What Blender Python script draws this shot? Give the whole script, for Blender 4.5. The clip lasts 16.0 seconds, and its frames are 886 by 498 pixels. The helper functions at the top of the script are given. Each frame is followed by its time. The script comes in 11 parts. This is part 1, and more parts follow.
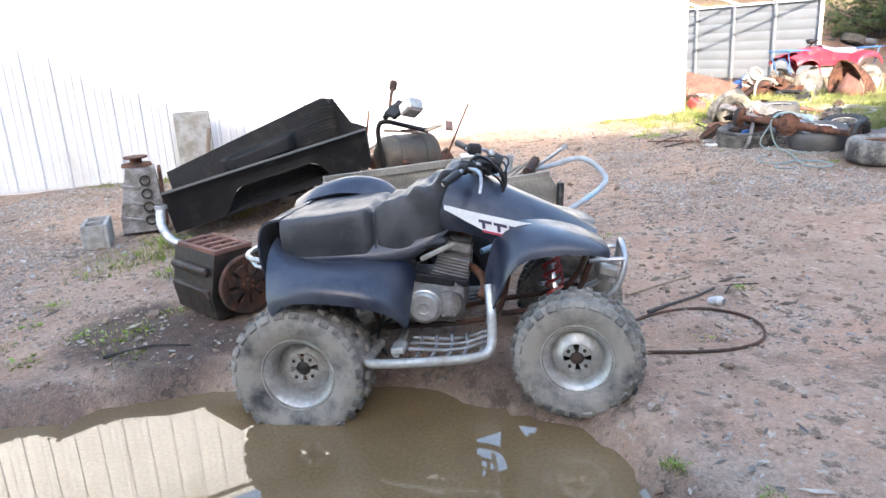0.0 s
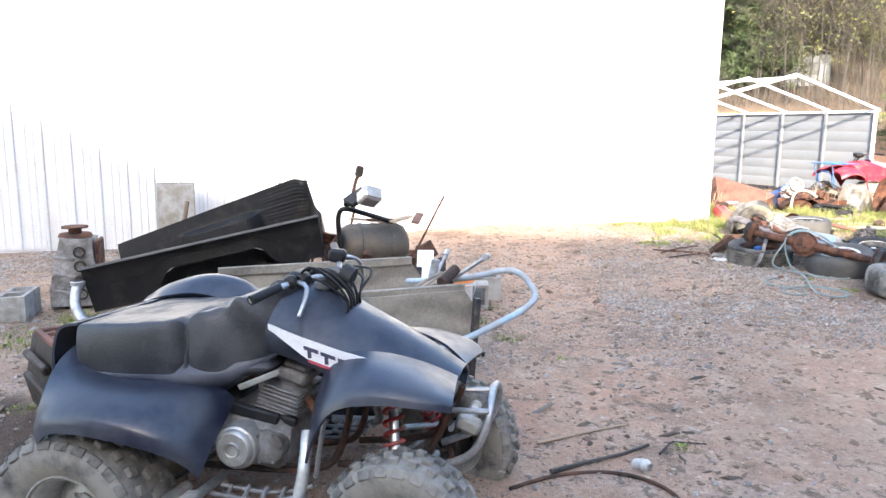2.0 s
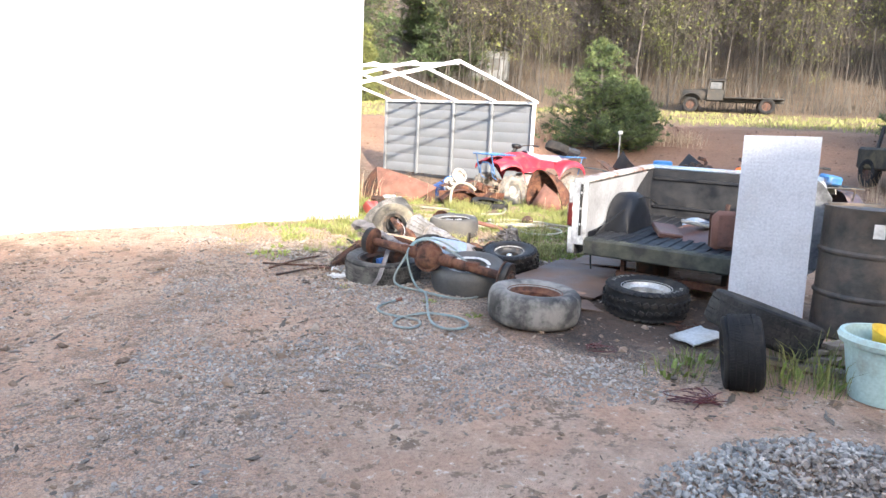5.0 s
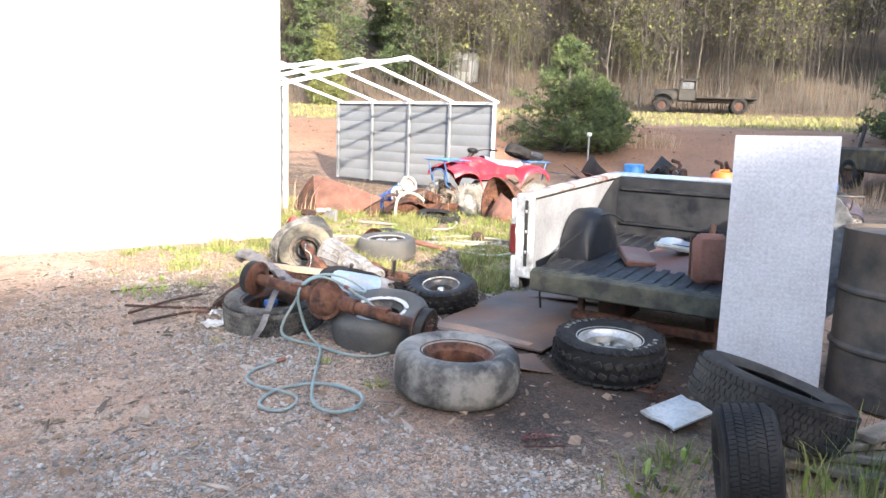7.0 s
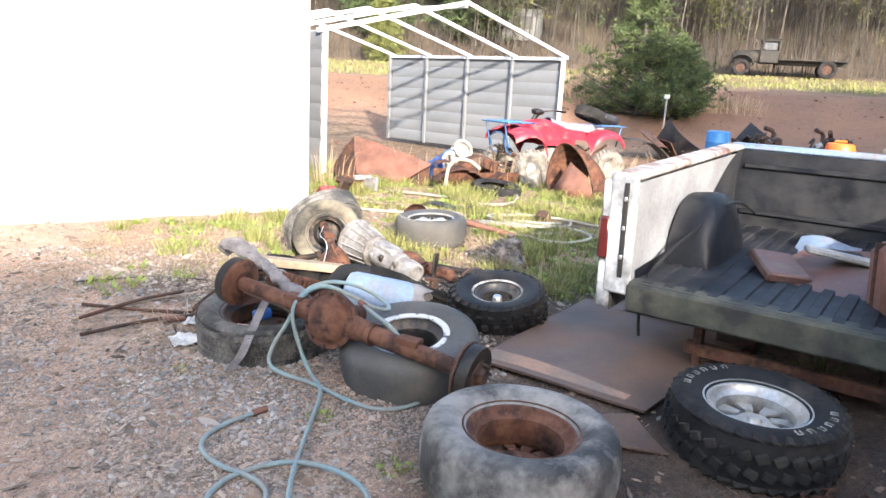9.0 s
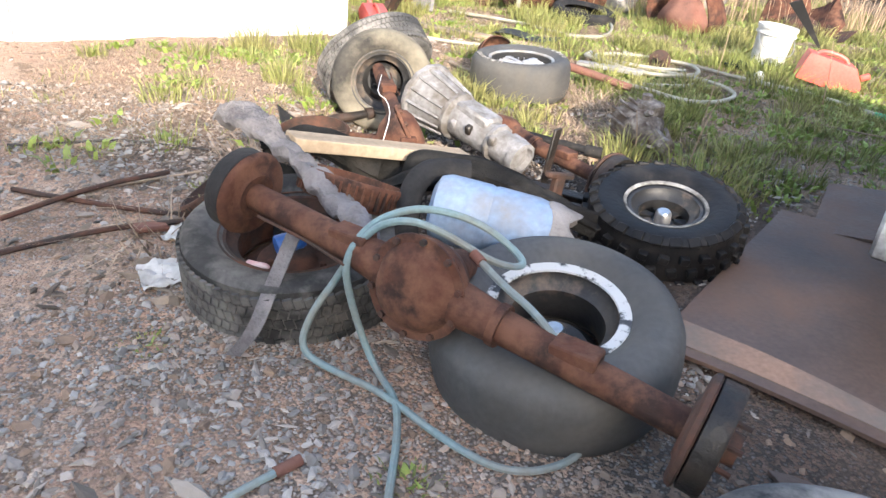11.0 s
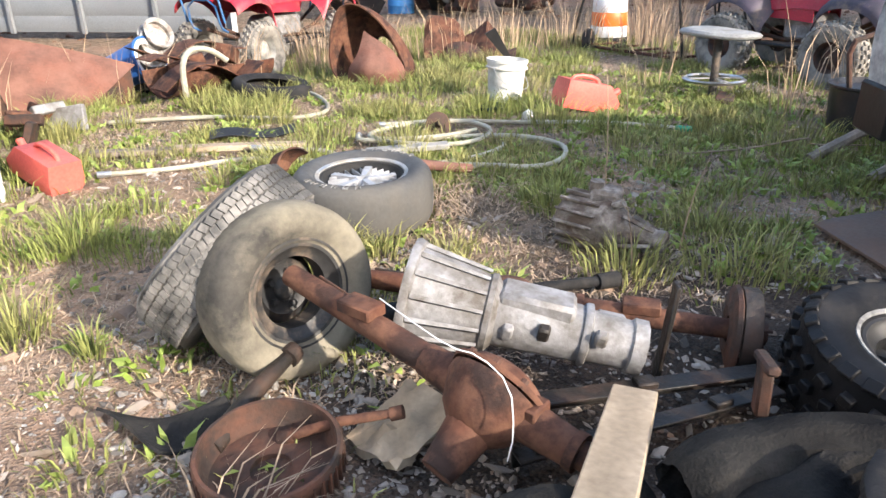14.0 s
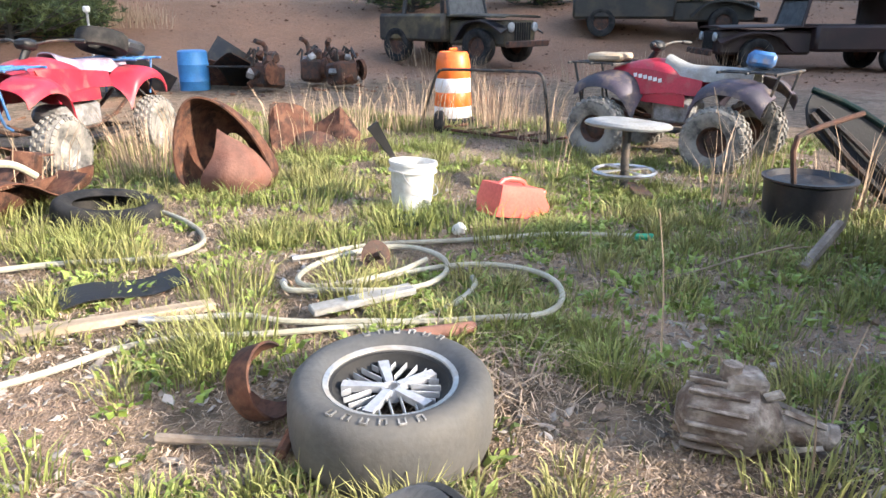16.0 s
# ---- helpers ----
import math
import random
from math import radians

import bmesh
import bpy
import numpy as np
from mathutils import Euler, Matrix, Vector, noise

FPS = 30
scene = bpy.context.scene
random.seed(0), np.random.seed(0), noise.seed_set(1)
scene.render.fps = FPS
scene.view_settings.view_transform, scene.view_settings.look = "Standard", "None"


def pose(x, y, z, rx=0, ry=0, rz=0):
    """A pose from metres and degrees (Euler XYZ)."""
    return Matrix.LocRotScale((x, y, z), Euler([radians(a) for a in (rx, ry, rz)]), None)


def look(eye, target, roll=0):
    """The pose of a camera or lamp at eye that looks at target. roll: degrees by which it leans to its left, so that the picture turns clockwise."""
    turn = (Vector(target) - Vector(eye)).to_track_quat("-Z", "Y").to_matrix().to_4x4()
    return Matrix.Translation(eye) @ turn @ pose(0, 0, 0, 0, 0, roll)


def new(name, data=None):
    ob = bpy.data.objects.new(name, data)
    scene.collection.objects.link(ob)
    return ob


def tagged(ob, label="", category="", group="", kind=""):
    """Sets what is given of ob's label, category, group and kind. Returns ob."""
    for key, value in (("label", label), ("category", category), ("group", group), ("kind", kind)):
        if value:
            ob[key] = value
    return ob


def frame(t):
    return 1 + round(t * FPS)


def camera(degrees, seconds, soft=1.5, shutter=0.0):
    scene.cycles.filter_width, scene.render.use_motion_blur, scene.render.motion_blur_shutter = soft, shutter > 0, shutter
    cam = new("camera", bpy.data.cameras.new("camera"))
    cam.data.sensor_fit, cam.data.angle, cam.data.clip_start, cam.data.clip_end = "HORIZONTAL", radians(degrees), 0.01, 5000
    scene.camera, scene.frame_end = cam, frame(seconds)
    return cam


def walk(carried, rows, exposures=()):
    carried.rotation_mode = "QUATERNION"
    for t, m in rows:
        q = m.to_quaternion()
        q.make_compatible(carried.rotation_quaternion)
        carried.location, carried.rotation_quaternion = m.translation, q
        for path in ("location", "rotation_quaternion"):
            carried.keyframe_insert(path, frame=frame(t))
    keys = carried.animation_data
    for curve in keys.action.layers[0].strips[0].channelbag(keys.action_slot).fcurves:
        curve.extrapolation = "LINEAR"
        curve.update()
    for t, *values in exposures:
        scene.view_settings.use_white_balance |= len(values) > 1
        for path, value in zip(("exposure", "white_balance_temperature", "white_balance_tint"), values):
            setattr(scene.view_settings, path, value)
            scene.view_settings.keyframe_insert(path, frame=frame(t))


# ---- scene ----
cam = camera(64.0, 16.0)
PATH = [
    (0, (0.242, 0.025, 1.461), (0.133, 1.942, 0.902), -3.3),
    (0.5, (0.486, 0.127, 1.477), (0.31, 2.066, 1.021), -0.8),
    (1, (0.67, 0.29, 1.461), (0.524, 2.243, 1.053), -0.3),
    (1.5, (0.826, 0.506, 1.476), (0.667, 2.466, 1.114), -0.3),
    (2, (1.025, 0.729, 1.459), (0.766, 2.684, 1.129), 0.5),
    (2.5, (1.248, 0.971, 1.434), (1.01, 2.93, 1.109), 1.7),
    (3, (1.425, 1.384, 1.441), (1.232, 3.352, 1.146), 1.9),
    (3.5, (1.609, 1.701, 1.411), (1.407, 3.652, 1.021), -0.3),
    (4, (1.845, 1.989, 1.396), (1.691, 3.948, 1.028), 1.6),
    (4.5, (2.067, 2.379, 1.399), (2.291, 4.337, 1.058), 2.3),
    (5, (2.261, 2.609, 1.432), (2.78, 4.508, 1.082), 2.7),
    (5.2, (2.37, 2.733, 1.453), (2.921, 4.632, 1.152), 2.2),
    (7.3, (3.113, 3.975, 1.426), (3.709, 5.853, 1.086), 2.0),
    (7.5, (3.167, 4.124, 1.424), (3.787, 5.995, 1.084), 1.8),
    (8, (3.273, 4.401, 1.413), (3.782, 6.282, 0.964), 0.9),
    (8.5, (3.38, 4.699, 1.414), (3.703, 6.588, 0.843), 1.8),
    (9, (3.4, 5.056, 1.363), (3.832, 6.957, 0.915), 3.1),
    (9.5, (3.411, 5.43, 1.274), (3.724, 7.294, 0.622), 5.1),
    (9.7, (3.43, 5.63, 1.253), (3.7, 7.488, 0.565), 6.3),
    (11.8, (3.169, 6.911, 1.166), (3.775, 8.491, 0.101), 3.3),
    (12, (3.104, 7.015, 1.155), (3.808, 8.54, 0.07), 2.9),
    (12.5, (2.954, 7.272, 1.148), (3.79, 8.729, 0.063), 1.7),
    (13, (2.875, 7.605, 1.167), (3.745, 9.078, 0.132), -0.5),
    (13.5, (2.79, 7.964, 1.143), (3.902, 9.393, 0.294), -2.0),
    (14, (2.77, 8.302, 1.154), (4.101, 9.579, 0.381), -0.9),
    (14.5, (2.801, 8.652, 1.184), (4.242, 9.816, 0.43), -0.4),
    (15, (2.798, 8.998, 1.224), (4.416, 9.925, 0.502), -0.4),
    (15.5, (2.866, 9.277, 1.241), (4.536, 10.133, 0.548), -0.3),
    (16, (3.003, 9.564, 1.289), (4.73, 10.355, 0.663), -0.0),
]
walk(cam, [(t, look(eye, target, roll)) for t, eye, target, roll in PATH], exposures=[(0, 2.8), (3, 2.7), (5, 2.5), (7.5, 2.5), (9.5, 2.35), (12.5, 2.05), (14, 2.0), (15, 2.1), (16, 2.25)])

# ---- light ----
SUN_EL, SUN_AZ = 22.0, 178.0   # degrees above the horizon; compass way from +y towards +x that it shines from
world = bpy.data.worlds.new("sky")
scene.world = world
world.use_nodes = True
wn = world.node_tree.nodes
sky = wn.new("ShaderNodeTexSky")
sky.sky_type, sky.sun_disc = "NISHITA", False
sky.sun_elevation, sky.sun_rotation = radians(SUN_EL), radians(SUN_AZ)
sky.air_density, sky.dust_density = 1.0, 2.0
wn["Background"].inputs["Strength"].default_value = 0.15
world.node_tree.links.new(sky.outputs[0], wn["Background"].inputs["Color"])
sun = new("sun", bpy.data.lights.new("sun", "SUN"))
sun.data.energy, sun.data.angle, sun.data.color = 2.5, radians(1.2), (1.0, 0.89, 0.77)
sun_from = Vector((math.sin(radians(SUN_AZ)) * math.cos(radians(SUN_EL)), math.cos(radians(SUN_AZ)) * math.cos(radians(SUN_EL)), math.sin(radians(SUN_EL))))
sun.matrix_world = look(sun_from * 60, (0, 0, 0))


# ---- materials ----
def links(nt, a, b):
    nt.links.new(a, b)


def mat(name, c1, c2=None, rough=0.6, metal=0.0, scale=8.0, bump=0.15, dirt=None, dirt_amount=0.35, dirt_scale=2.5,
        spec=0.5, wave=None, coat=0.0, vary=0.0, fine=60.0, sharp=0.12, transmission=0.0):
    """A worn surface: two colours in large blotches, fine grain, patches of dirt, relief."""
    m = bpy.data.materials.new(name)
    m.use_nodes = True
    nt = m.node_tree
    n = nt.nodes
    p = n["Principled BSDF"]
    c2 = c2 or tuple(v * 0.8 for v in c1)
    tc = n.new("ShaderNodeTexCoord")
    info = n.new("ShaderNodeObjectInfo")
    shift = n.new("ShaderNodeVectorMath")
    shift.operation = "MULTIPLY_ADD"
    links(nt, tc.outputs["Object"], shift.inputs[0])
    shift.inputs[1].default_value = (1, 1, 1)
    comb = n.new("ShaderNodeCombineXYZ")
    mul = n.new("ShaderNodeMath")
    mul.operation, mul.inputs[1].default_value = "MULTIPLY", 37.0
    links(nt, info.outputs["Random"], mul.inputs[0])
    links(nt, mul.outputs[0], comb.inputs[0])
    links(nt, comb.outputs[0], shift.inputs[2])
    big = n.new("ShaderNodeTexNoise")
    big.inputs["Scale"].default_value, big.inputs["Detail"].default_value = scale, 6
    links(nt, shift.outputs[0], big.inputs["Vector"])
    mix = n.new("ShaderNodeMix")
    mix.data_type = "RGBA"
    ramp = n.new("ShaderNodeMapRange")
    ramp.inputs["From Min"].default_value, ramp.inputs["From Max"].default_value = 0.38, 0.62
    links(nt, big.outputs["Fac"], ramp.inputs["Value"])
    links(nt, ramp.outputs[0], mix.inputs["Factor"])
    mix.inputs["A"].default_value, mix.inputs["B"].default_value = (*c1, 1), (*c2, 1)
    colour = mix.outputs["Result"]
    small = n.new("ShaderNodeTexNoise")
    small.inputs["Scale"].default_value, small.inputs["Detail"].default_value = fine, 4
    links(nt, shift.outputs[0], small.inputs["Vector"])
    grain = n.new("ShaderNodeMix")
    grain.data_type, grain.blend_type = "RGBA", "OVERLAY"
    grain.inputs["Factor"].default_value = 0.35
    links(nt, colour, grain.inputs["A"])
    links(nt, small.outputs["Fac"], grain.inputs["B"])
    colour = grain.outputs["Result"]
    height = small.outputs["Fac"]
    if wave:
        w = n.new("ShaderNodeTexWave")
        w.inputs["Scale"].default_value, w.inputs["Distortion"].default_value, w.inputs["Detail"].default_value = wave[0], wave[1], 3
        w.bands_direction = wave[2]
        links(nt, shift.outputs[0], w.inputs["Vector"])
        wm = n.new("ShaderNodeMix")
        wm.data_type, wm.blend_type = "RGBA", "MULTIPLY"
        wm.inputs["Factor"].default_value = wave[3]
        links(nt, colour, wm.inputs["A"])
        links(nt, w.outputs["Color"], wm.inputs["B"])
        colour = wm.outputs["Result"]
    rough_out = None
    if dirt:
        dn = n.new("ShaderNodeTexNoise")
        dn.inputs["Scale"].default_value, dn.inputs["Detail"].default_value = dirt_scale, 8
        dn.inputs["Roughness"].default_value = 0.65
        links(nt, shift.outputs[0], dn.inputs["Vector"])
        dr = n.new("ShaderNodeMapRange")
        edge = 0.72 - 0.45 * dirt_amount
        dr.inputs["From Min"].default_value, dr.inputs["From Max"].default_value = edge - sharp, edge + sharp
        links(nt, dn.outputs["Fac"], dr.inputs["Value"])
        dm = n.new("ShaderNodeMix")
        dm.data_type = "RGBA"
        links(nt, dr.outputs[0], dm.inputs["Factor"])
        links(nt, colour, dm.inputs["A"])
        dm.inputs["B"].default_value = (*dirt, 1)
        colour = dm.outputs["Result"]
        rr = n.new("ShaderNodeMapRange")
        rr.inputs["To Min"].default_value, rr.inputs["To Max"].default_value = rough, max(rough, 0.88)
        links(nt, dr.outputs[0], rr.inputs["Value"])
        links(nt, rr.outputs[0], p.inputs["Roughness"])
        if metal:
            mr = n.new("ShaderNodeMapRange")
            mr.inputs["To Min"].default_value, mr.inputs["To Max"].default_value = metal, 0.0
            links(nt, dr.outputs[0], mr.inputs["Value"])
            links(nt, mr.outputs[0], p.inputs["Metallic"])
    else:
        rr = n.new("ShaderNodeMapRange")
        rr.inputs["To Min"].default_value, rr.inputs["To Max"].default_value = max(0.02, rough - 0.08), min(1, rough + 0.08)
        links(nt, big.outputs["Fac"], rr.inputs["Value"])
        links(nt, rr.outputs[0], p.inputs["Roughness"])
        p.inputs["Metallic"].default_value = metal
    if vary:
        hs = n.new("ShaderNodeHueSaturation")
        vr = n.new("ShaderNodeMapRange")
        vr.inputs["To Min"].default_value, vr.inputs["To Max"].default_value = 1 - vary, 1 + vary
        geo = n.new("ShaderNodeNewGeometry")
        add = n.new("ShaderNodeMath")
        add.operation = "FRACT"
        sm = n.new("ShaderNodeMath")
        sm.operation = "ADD"
        links(nt, geo.outputs["Random Per Island"], sm.inputs[0])
        links(nt, info.outputs["Random"], sm.inputs[1])
        links(nt, sm.outputs[0], add.inputs[0])
        links(nt, add.outputs[0], vr.inputs["Value"])
        links(nt, vr.outputs[0], hs.inputs["Value"])
        links(nt, colour, hs.inputs["Color"])
        colour = hs.outputs["Color"]
    links(nt, colour, p.inputs["Base Color"])
    p.inputs["Specular IOR Level"].default_value = spec
    p.inputs["Coat Weight"].default_value = coat
    p.inputs["Transmission Weight"].default_value = transmission
    if bump:
        b = n.new("ShaderNodeBump")
        b.inputs["Strength"].default_value, b.inputs["Distance"].default_value = bump, 0.01
        links(nt, height, b.inputs["Height"])
        links(nt, b.outputs[0], p.inputs["Normal"])
    return m


MUD = (0.23, 0.17, 0.12)
DUST = (0.30, 0.26, 0.21)
RUSTC = (0.19, 0.07, 0.035)
rubber = mat("worn_rubber", (0.011, 0.011, 0.012), (0.022, 0.022, 0.023), 0.75, scale=6, bump=0.3, dirt=(0.055, 0.05, 0.044), dirt_amount=0.28, dirt_scale=5, fine=90, spec=0.18)
rubber_mud = mat("muddy_rubber", (0.06, 0.06, 0.06), (0.12, 0.115, 0.11), 0.85, scale=7, bump=0.35, dirt=(0.27, 0.25, 0.22), dirt_amount=0.58, dirt_scale=7, spec=0.18)
rubber_scuffed = mat("scuffed_grey_rubber", (0.03, 0.03, 0.03), (0.10, 0.097, 0.092), 0.65, scale=5, bump=0.25, dirt=(0.26, 0.245, 0.225), dirt_amount=0.42, dirt_scale=5.5, spec=0.35, sharp=0.09)
clay_clod = mat("red_clay_clods", (0.16, 0.078, 0.043), (0.12, 0.062, 0.037), 0.95, 0.0, 5, 0.3, vary=0.3)
chip_mat = mat("bits_of_bark_and_gravel", (0.24, 0.185, 0.135), (0.11, 0.085, 0.065), 0.95, 0.0, 5, 0.3, dirt=(0.33, 0.30, 0.27), dirt_amount=0.35, dirt_scale=1.1, vary=0.6)
rubber_pale = mat("mud_bleached_rubber", (0.035, 0.034, 0.032), (0.08, 0.074, 0.064), 0.85, scale=4, bump=0.3, dirt=(0.23, 0.205, 0.155), dirt_amount=0.48, dirt_scale=3.5, spec=0.2)
rubber_smooth = mat("faded_smooth_rubber", (0.05, 0.052, 0.055), (0.085, 0.086, 0.087), 0.6, scale=4, bump=0.15, dirt=(0.12, 0.11, 0.095), dirt_amount=0.3, dirt_scale=3, spec=0.3, sharp=0.2)
rubber_grey = mat("dried_grey_rubber", (0.016, 0.016, 0.017), (0.032, 0.031, 0.031), 0.72, scale=5, bump=0.3, dirt=(0.085, 0.08, 0.072), dirt_amount=0.30, dirt_scale=4, spec=0.18)
rubber_dusty = mat("dusty_worn_rubber", (0.03, 0.03, 0.03), (0.075, 0.073, 0.07), 0.7, scale=6, bump=0.3, dirt=(0.19, 0.18, 0.165), dirt_amount=0.38, dirt_scale=6, spec=0.3, sharp=0.12)
rubber_black = mat("shiny_black_rubber", (0.008, 0.008, 0.009), (0.015, 0.015, 0.016), 0.5, scale=6, bump=0.2, dirt=(0.045, 0.04, 0.036), dirt_amount=0.15, dirt_scale=6, spec=0.2)
white_rubber = mat("white_tyre_lettering", (0.34, 0.335, 0.32), (0.20, 0.195, 0.185), 0.7, bump=0.05, dirt=(0.06, 0.056, 0.05), dirt_amount=0.42, dirt_scale=18)
alloy = mat("cast_aluminium", (0.50, 0.50, 0.49), (0.40, 0.40, 0.38), 0.42, 0.75, 12, 0.12, dirt=(0.28, 0.25, 0.21), dirt_amount=0.35, dirt_scale=8)
alloy_dull = mat("dull_cast_aluminium", (0.33, 0.325, 0.33), (0.25, 0.246, 0.245), 0.6, 0.35, 14, 0.3, dirt=(0.10, 0.088, 0.075), dirt_amount=0.38, dirt_scale=9)
steel = mat("galvanised_steel", (0.46, 0.47, 0.48), (0.38, 0.39, 0.41), 0.42, 0.8, 18, 0.06, dirt=(0.30, 0.27, 0.24), dirt_amount=0.2, dirt_scale=9)
machined = mat("machined_silver_paint", (0.42, 0.43, 0.45), (0.35, 0.36, 0.38), 0.4, 0.25, 6, 0.04, dirt=(0.26, 0.25, 0.24), dirt_amount=0.2, dirt_scale=12)
chrome = mat("scratched_chrome", (0.62, 0.62, 0.62), (0.5, 0.5, 0.5), 0.28, 0.9, 12, 0.05, dirt=(0.28, 0.24, 0.2), dirt_amount=0.25, dirt_scale=10)
rust = mat("rusty_iron", (0.10, 0.041, 0.025), (0.032, 0.019, 0.016), 0.85, 0.0, 9, 0.28, dirt=(0.155, 0.074, 0.046), dirt_amount=0.40, dirt_scale=13, spec=0.3, fine=70, sharp=0.1)
rust_pale = mat("pale_rusty_sheet", (0.165, 0.064, 0.042), (0.085, 0.04, 0.03), 0.8, 0.0, 4, 0.3, dirt=(0.21, 0.105, 0.077), dirt_amount=0.4, dirt_scale=6, sharp=0.18)
rust_dark = mat("dark_rusted_iron", (0.050, 0.030, 0.022), (0.030, 0.023, 0.020), 0.8, 0.1, 10, 0.4, dirt=(0.12, 0.05, 0.03), dirt_amount=0.4, dirt_scale=8)
oily = mat("oily_black_iron", (0.014, 0.013, 0.012), (0.03, 0.025, 0.021), 0.5, 0.2, 10, 0.4, dirt=(0.075, 0.04, 0.026), dirt_amount=0.28, dirt_scale=9)
black_paint = mat("black_painted_steel", (0.02, 0.02, 0.021), (0.035, 0.034, 0.033), 0.5, 0.0, 10, 0.15, dirt=MUD, dirt_amount=0.2, dirt_scale=9)
black_plastic = mat("black_moulded_plastic", (0.009, 0.0095, 0.0105), (0.014, 0.014, 0.015), 0.5, 0.0, 6, 0.1, dirt=(0.06, 0.054, 0.047), dirt_amount=0.13, dirt_scale=5, spec=0.35)
blue_plastic = mat("blue_black_plastic", (0.010, 0.014, 0.030), (0.015, 0.020, 0.038), 0.30, 0.0, 3, 0.05, dirt=(0.075, 0.08, 0.095), dirt_amount=0.26, dirt_scale=5, coat=0.25, sharp=0.2)
red_plastic = mat("faded_red_plastic", (0.42, 0.026, 0.048), (0.32, 0.02, 0.037), 0.4, 0.0, 4, 0.05, dirt=(0.26, 0.15, 0.12), dirt_amount=0.14, dirt_scale=6)
red_can_paint = mat("sunfaded_red_plastic", (0.68, 0.13, 0.10), (0.58, 0.10, 0.08), 0.5, 0.0, 4, 0.05)
vinyl = mat("wrinkled_black_vinyl", (0.024, 0.026, 0.031), (0.038, 0.040, 0.046), 0.36, 0.0, 5, 0.2, dirt=(0.075, 0.077, 0.083), dirt_amount=0.22, dirt_scale=6, fine=140)
white_vinyl = mat("grey_white_vinyl", (0.33, 0.325, 0.31), (0.25, 0.245, 0.23), 0.55, bump=0.06, dirt=(0.2, 0.18, 0.15), dirt_amount=0.25, dirt_scale=6)
white_plastic = mat("white_plastic", (0.70, 0.69, 0.66), (0.6, 0.59, 0.56), 0.45, 0.0, 5, 0.04, dirt=(0.38, 0.32, 0.25), dirt_amount=0.2, dirt_scale=5)
decal_white = mat("white_decal", (0.75, 0.74, 0.74), (0.68, 0.67, 0.68), 0.4, bump=0.02)
decal_ink = mat("dark_decal_ink", (0.05, 0.045, 0.09), bump=0.0)
decal_red = mat("red_decal_ink", (0.5, 0.06, 0.1), bump=0.0)
red_spring = mat("red_spring_paint", (0.45, 0.03, 0.03), (0.3, 0.03, 0.03), 0.5, bump=0.05, dirt=MUD, dirt_amount=0.25, dirt_scale=12)
ply = mat("weathered_grey_plywood", (0.29, 0.265, 0.225), (0.21, 0.19, 0.16), 0.85, 0.0, 3, 0.25, dirt=(0.36, 0.33, 0.28), dirt_amount=0.3, dirt_scale=2.5, wave=(2.2, 6.0, "Z", 0.35))
lumber = mat("pale_sawn_lumber", (0.47, 0.37, 0.26), (0.40, 0.31, 0.21), 0.8, 0.0, 5, 0.2, dirt=(0.25, 0.19, 0.13), dirt_amount=0.2, dirt_scale=4, wave=(3.0, 4.0, "Y", 0.3))
old_wood = mat("greyed_old_wood", (0.30, 0.25, 0.20), (0.21, 0.17, 0.135), 0.9, 0.0, 6, 0.4, dirt=(0.16, 0.12, 0.09), dirt_amount=0.35, dirt_scale=5, wave=(4.0, 5.0, "Y", 0.4))
concrete = mat("concrete_block", (0.34, 0.335, 0.325), (0.26, 0.255, 0.245), 0.95, 0.0, 12, 0.5, dirt=(0.20, 0.18, 0.15), dirt_amount=0.35, dirt_scale=6, fine=150)
stone_mat = mat("grey_gravel", (0.33, 0.315, 0.295), (0.21, 0.20, 0.188), 0.9, 0.0, 5, 0.3, dirt=(0.30, 0.22, 0.165), dirt_amount=0.38, dirt_scale=1.3, vary=0.42)
clod_mat = mat("brown_clods", (0.25, 0.175, 0.125), (0.20, 0.14, 0.10), 0.95, 0.0, 5, 0.4, vary=0.3)
metal_white = mat("white_painted_sheet_metal", (0.56, 0.575, 0.60), (0.51, 0.525, 0.55), 0.5, 0.0, 0.8, 0.03, dirt=(0.44, 0.42, 0.38), dirt_amount=0.15, dirt_scale=1.2)
rim_dirty = mat("dirty_white_rim_paint", (0.42, 0.42, 0.41), (0.30, 0.295, 0.28), 0.6, 0.0, 8, 0.1, dirt=(0.15, 0.10, 0.07), dirt_amount=0.35, dirt_scale=9)
board_brown = mat("worn_brown_board", (0.33, 0.20, 0.135), (0.25, 0.165, 0.12), 0.8, 0.0, 3, 0.2, dirt=(0.17, 0.15, 0.13), dirt_amount=0.35, dirt_scale=3)
frame_white = mat("white_painted_tube", (0.82, 0.82, 0.81), (0.75, 0.75, 0.74), 0.5, bump=0.03)
carport_grey = mat("grey_ribbed_sheet_metal", (0.205, 0.22, 0.235), (0.175, 0.19, 0.205), 0.5, 0.1, 1.0, 0.05, dirt=(0.20, 0.205, 0.22), dirt_amount=0.3, dirt_scale=0.9)
truck_white = mat("worn_white_truck_paint", (0.50, 0.52, 0.54), (0.38, 0.40, 0.43), 0.45, 0.0, 3, 0.05, dirt=(0.05, 0.048, 0.047), dirt_amount=0.42, dirt_scale=3.0)
bed_white = mat("scuffed_white_bed_paint", (0.35, 0.36, 0.375), (0.27, 0.28, 0.295), 0.5, 0.0, 2.2, 0.05, dirt=(0.12, 0.115, 0.115), dirt_amount=0.32, dirt_scale=1.4, sharp=0.22)
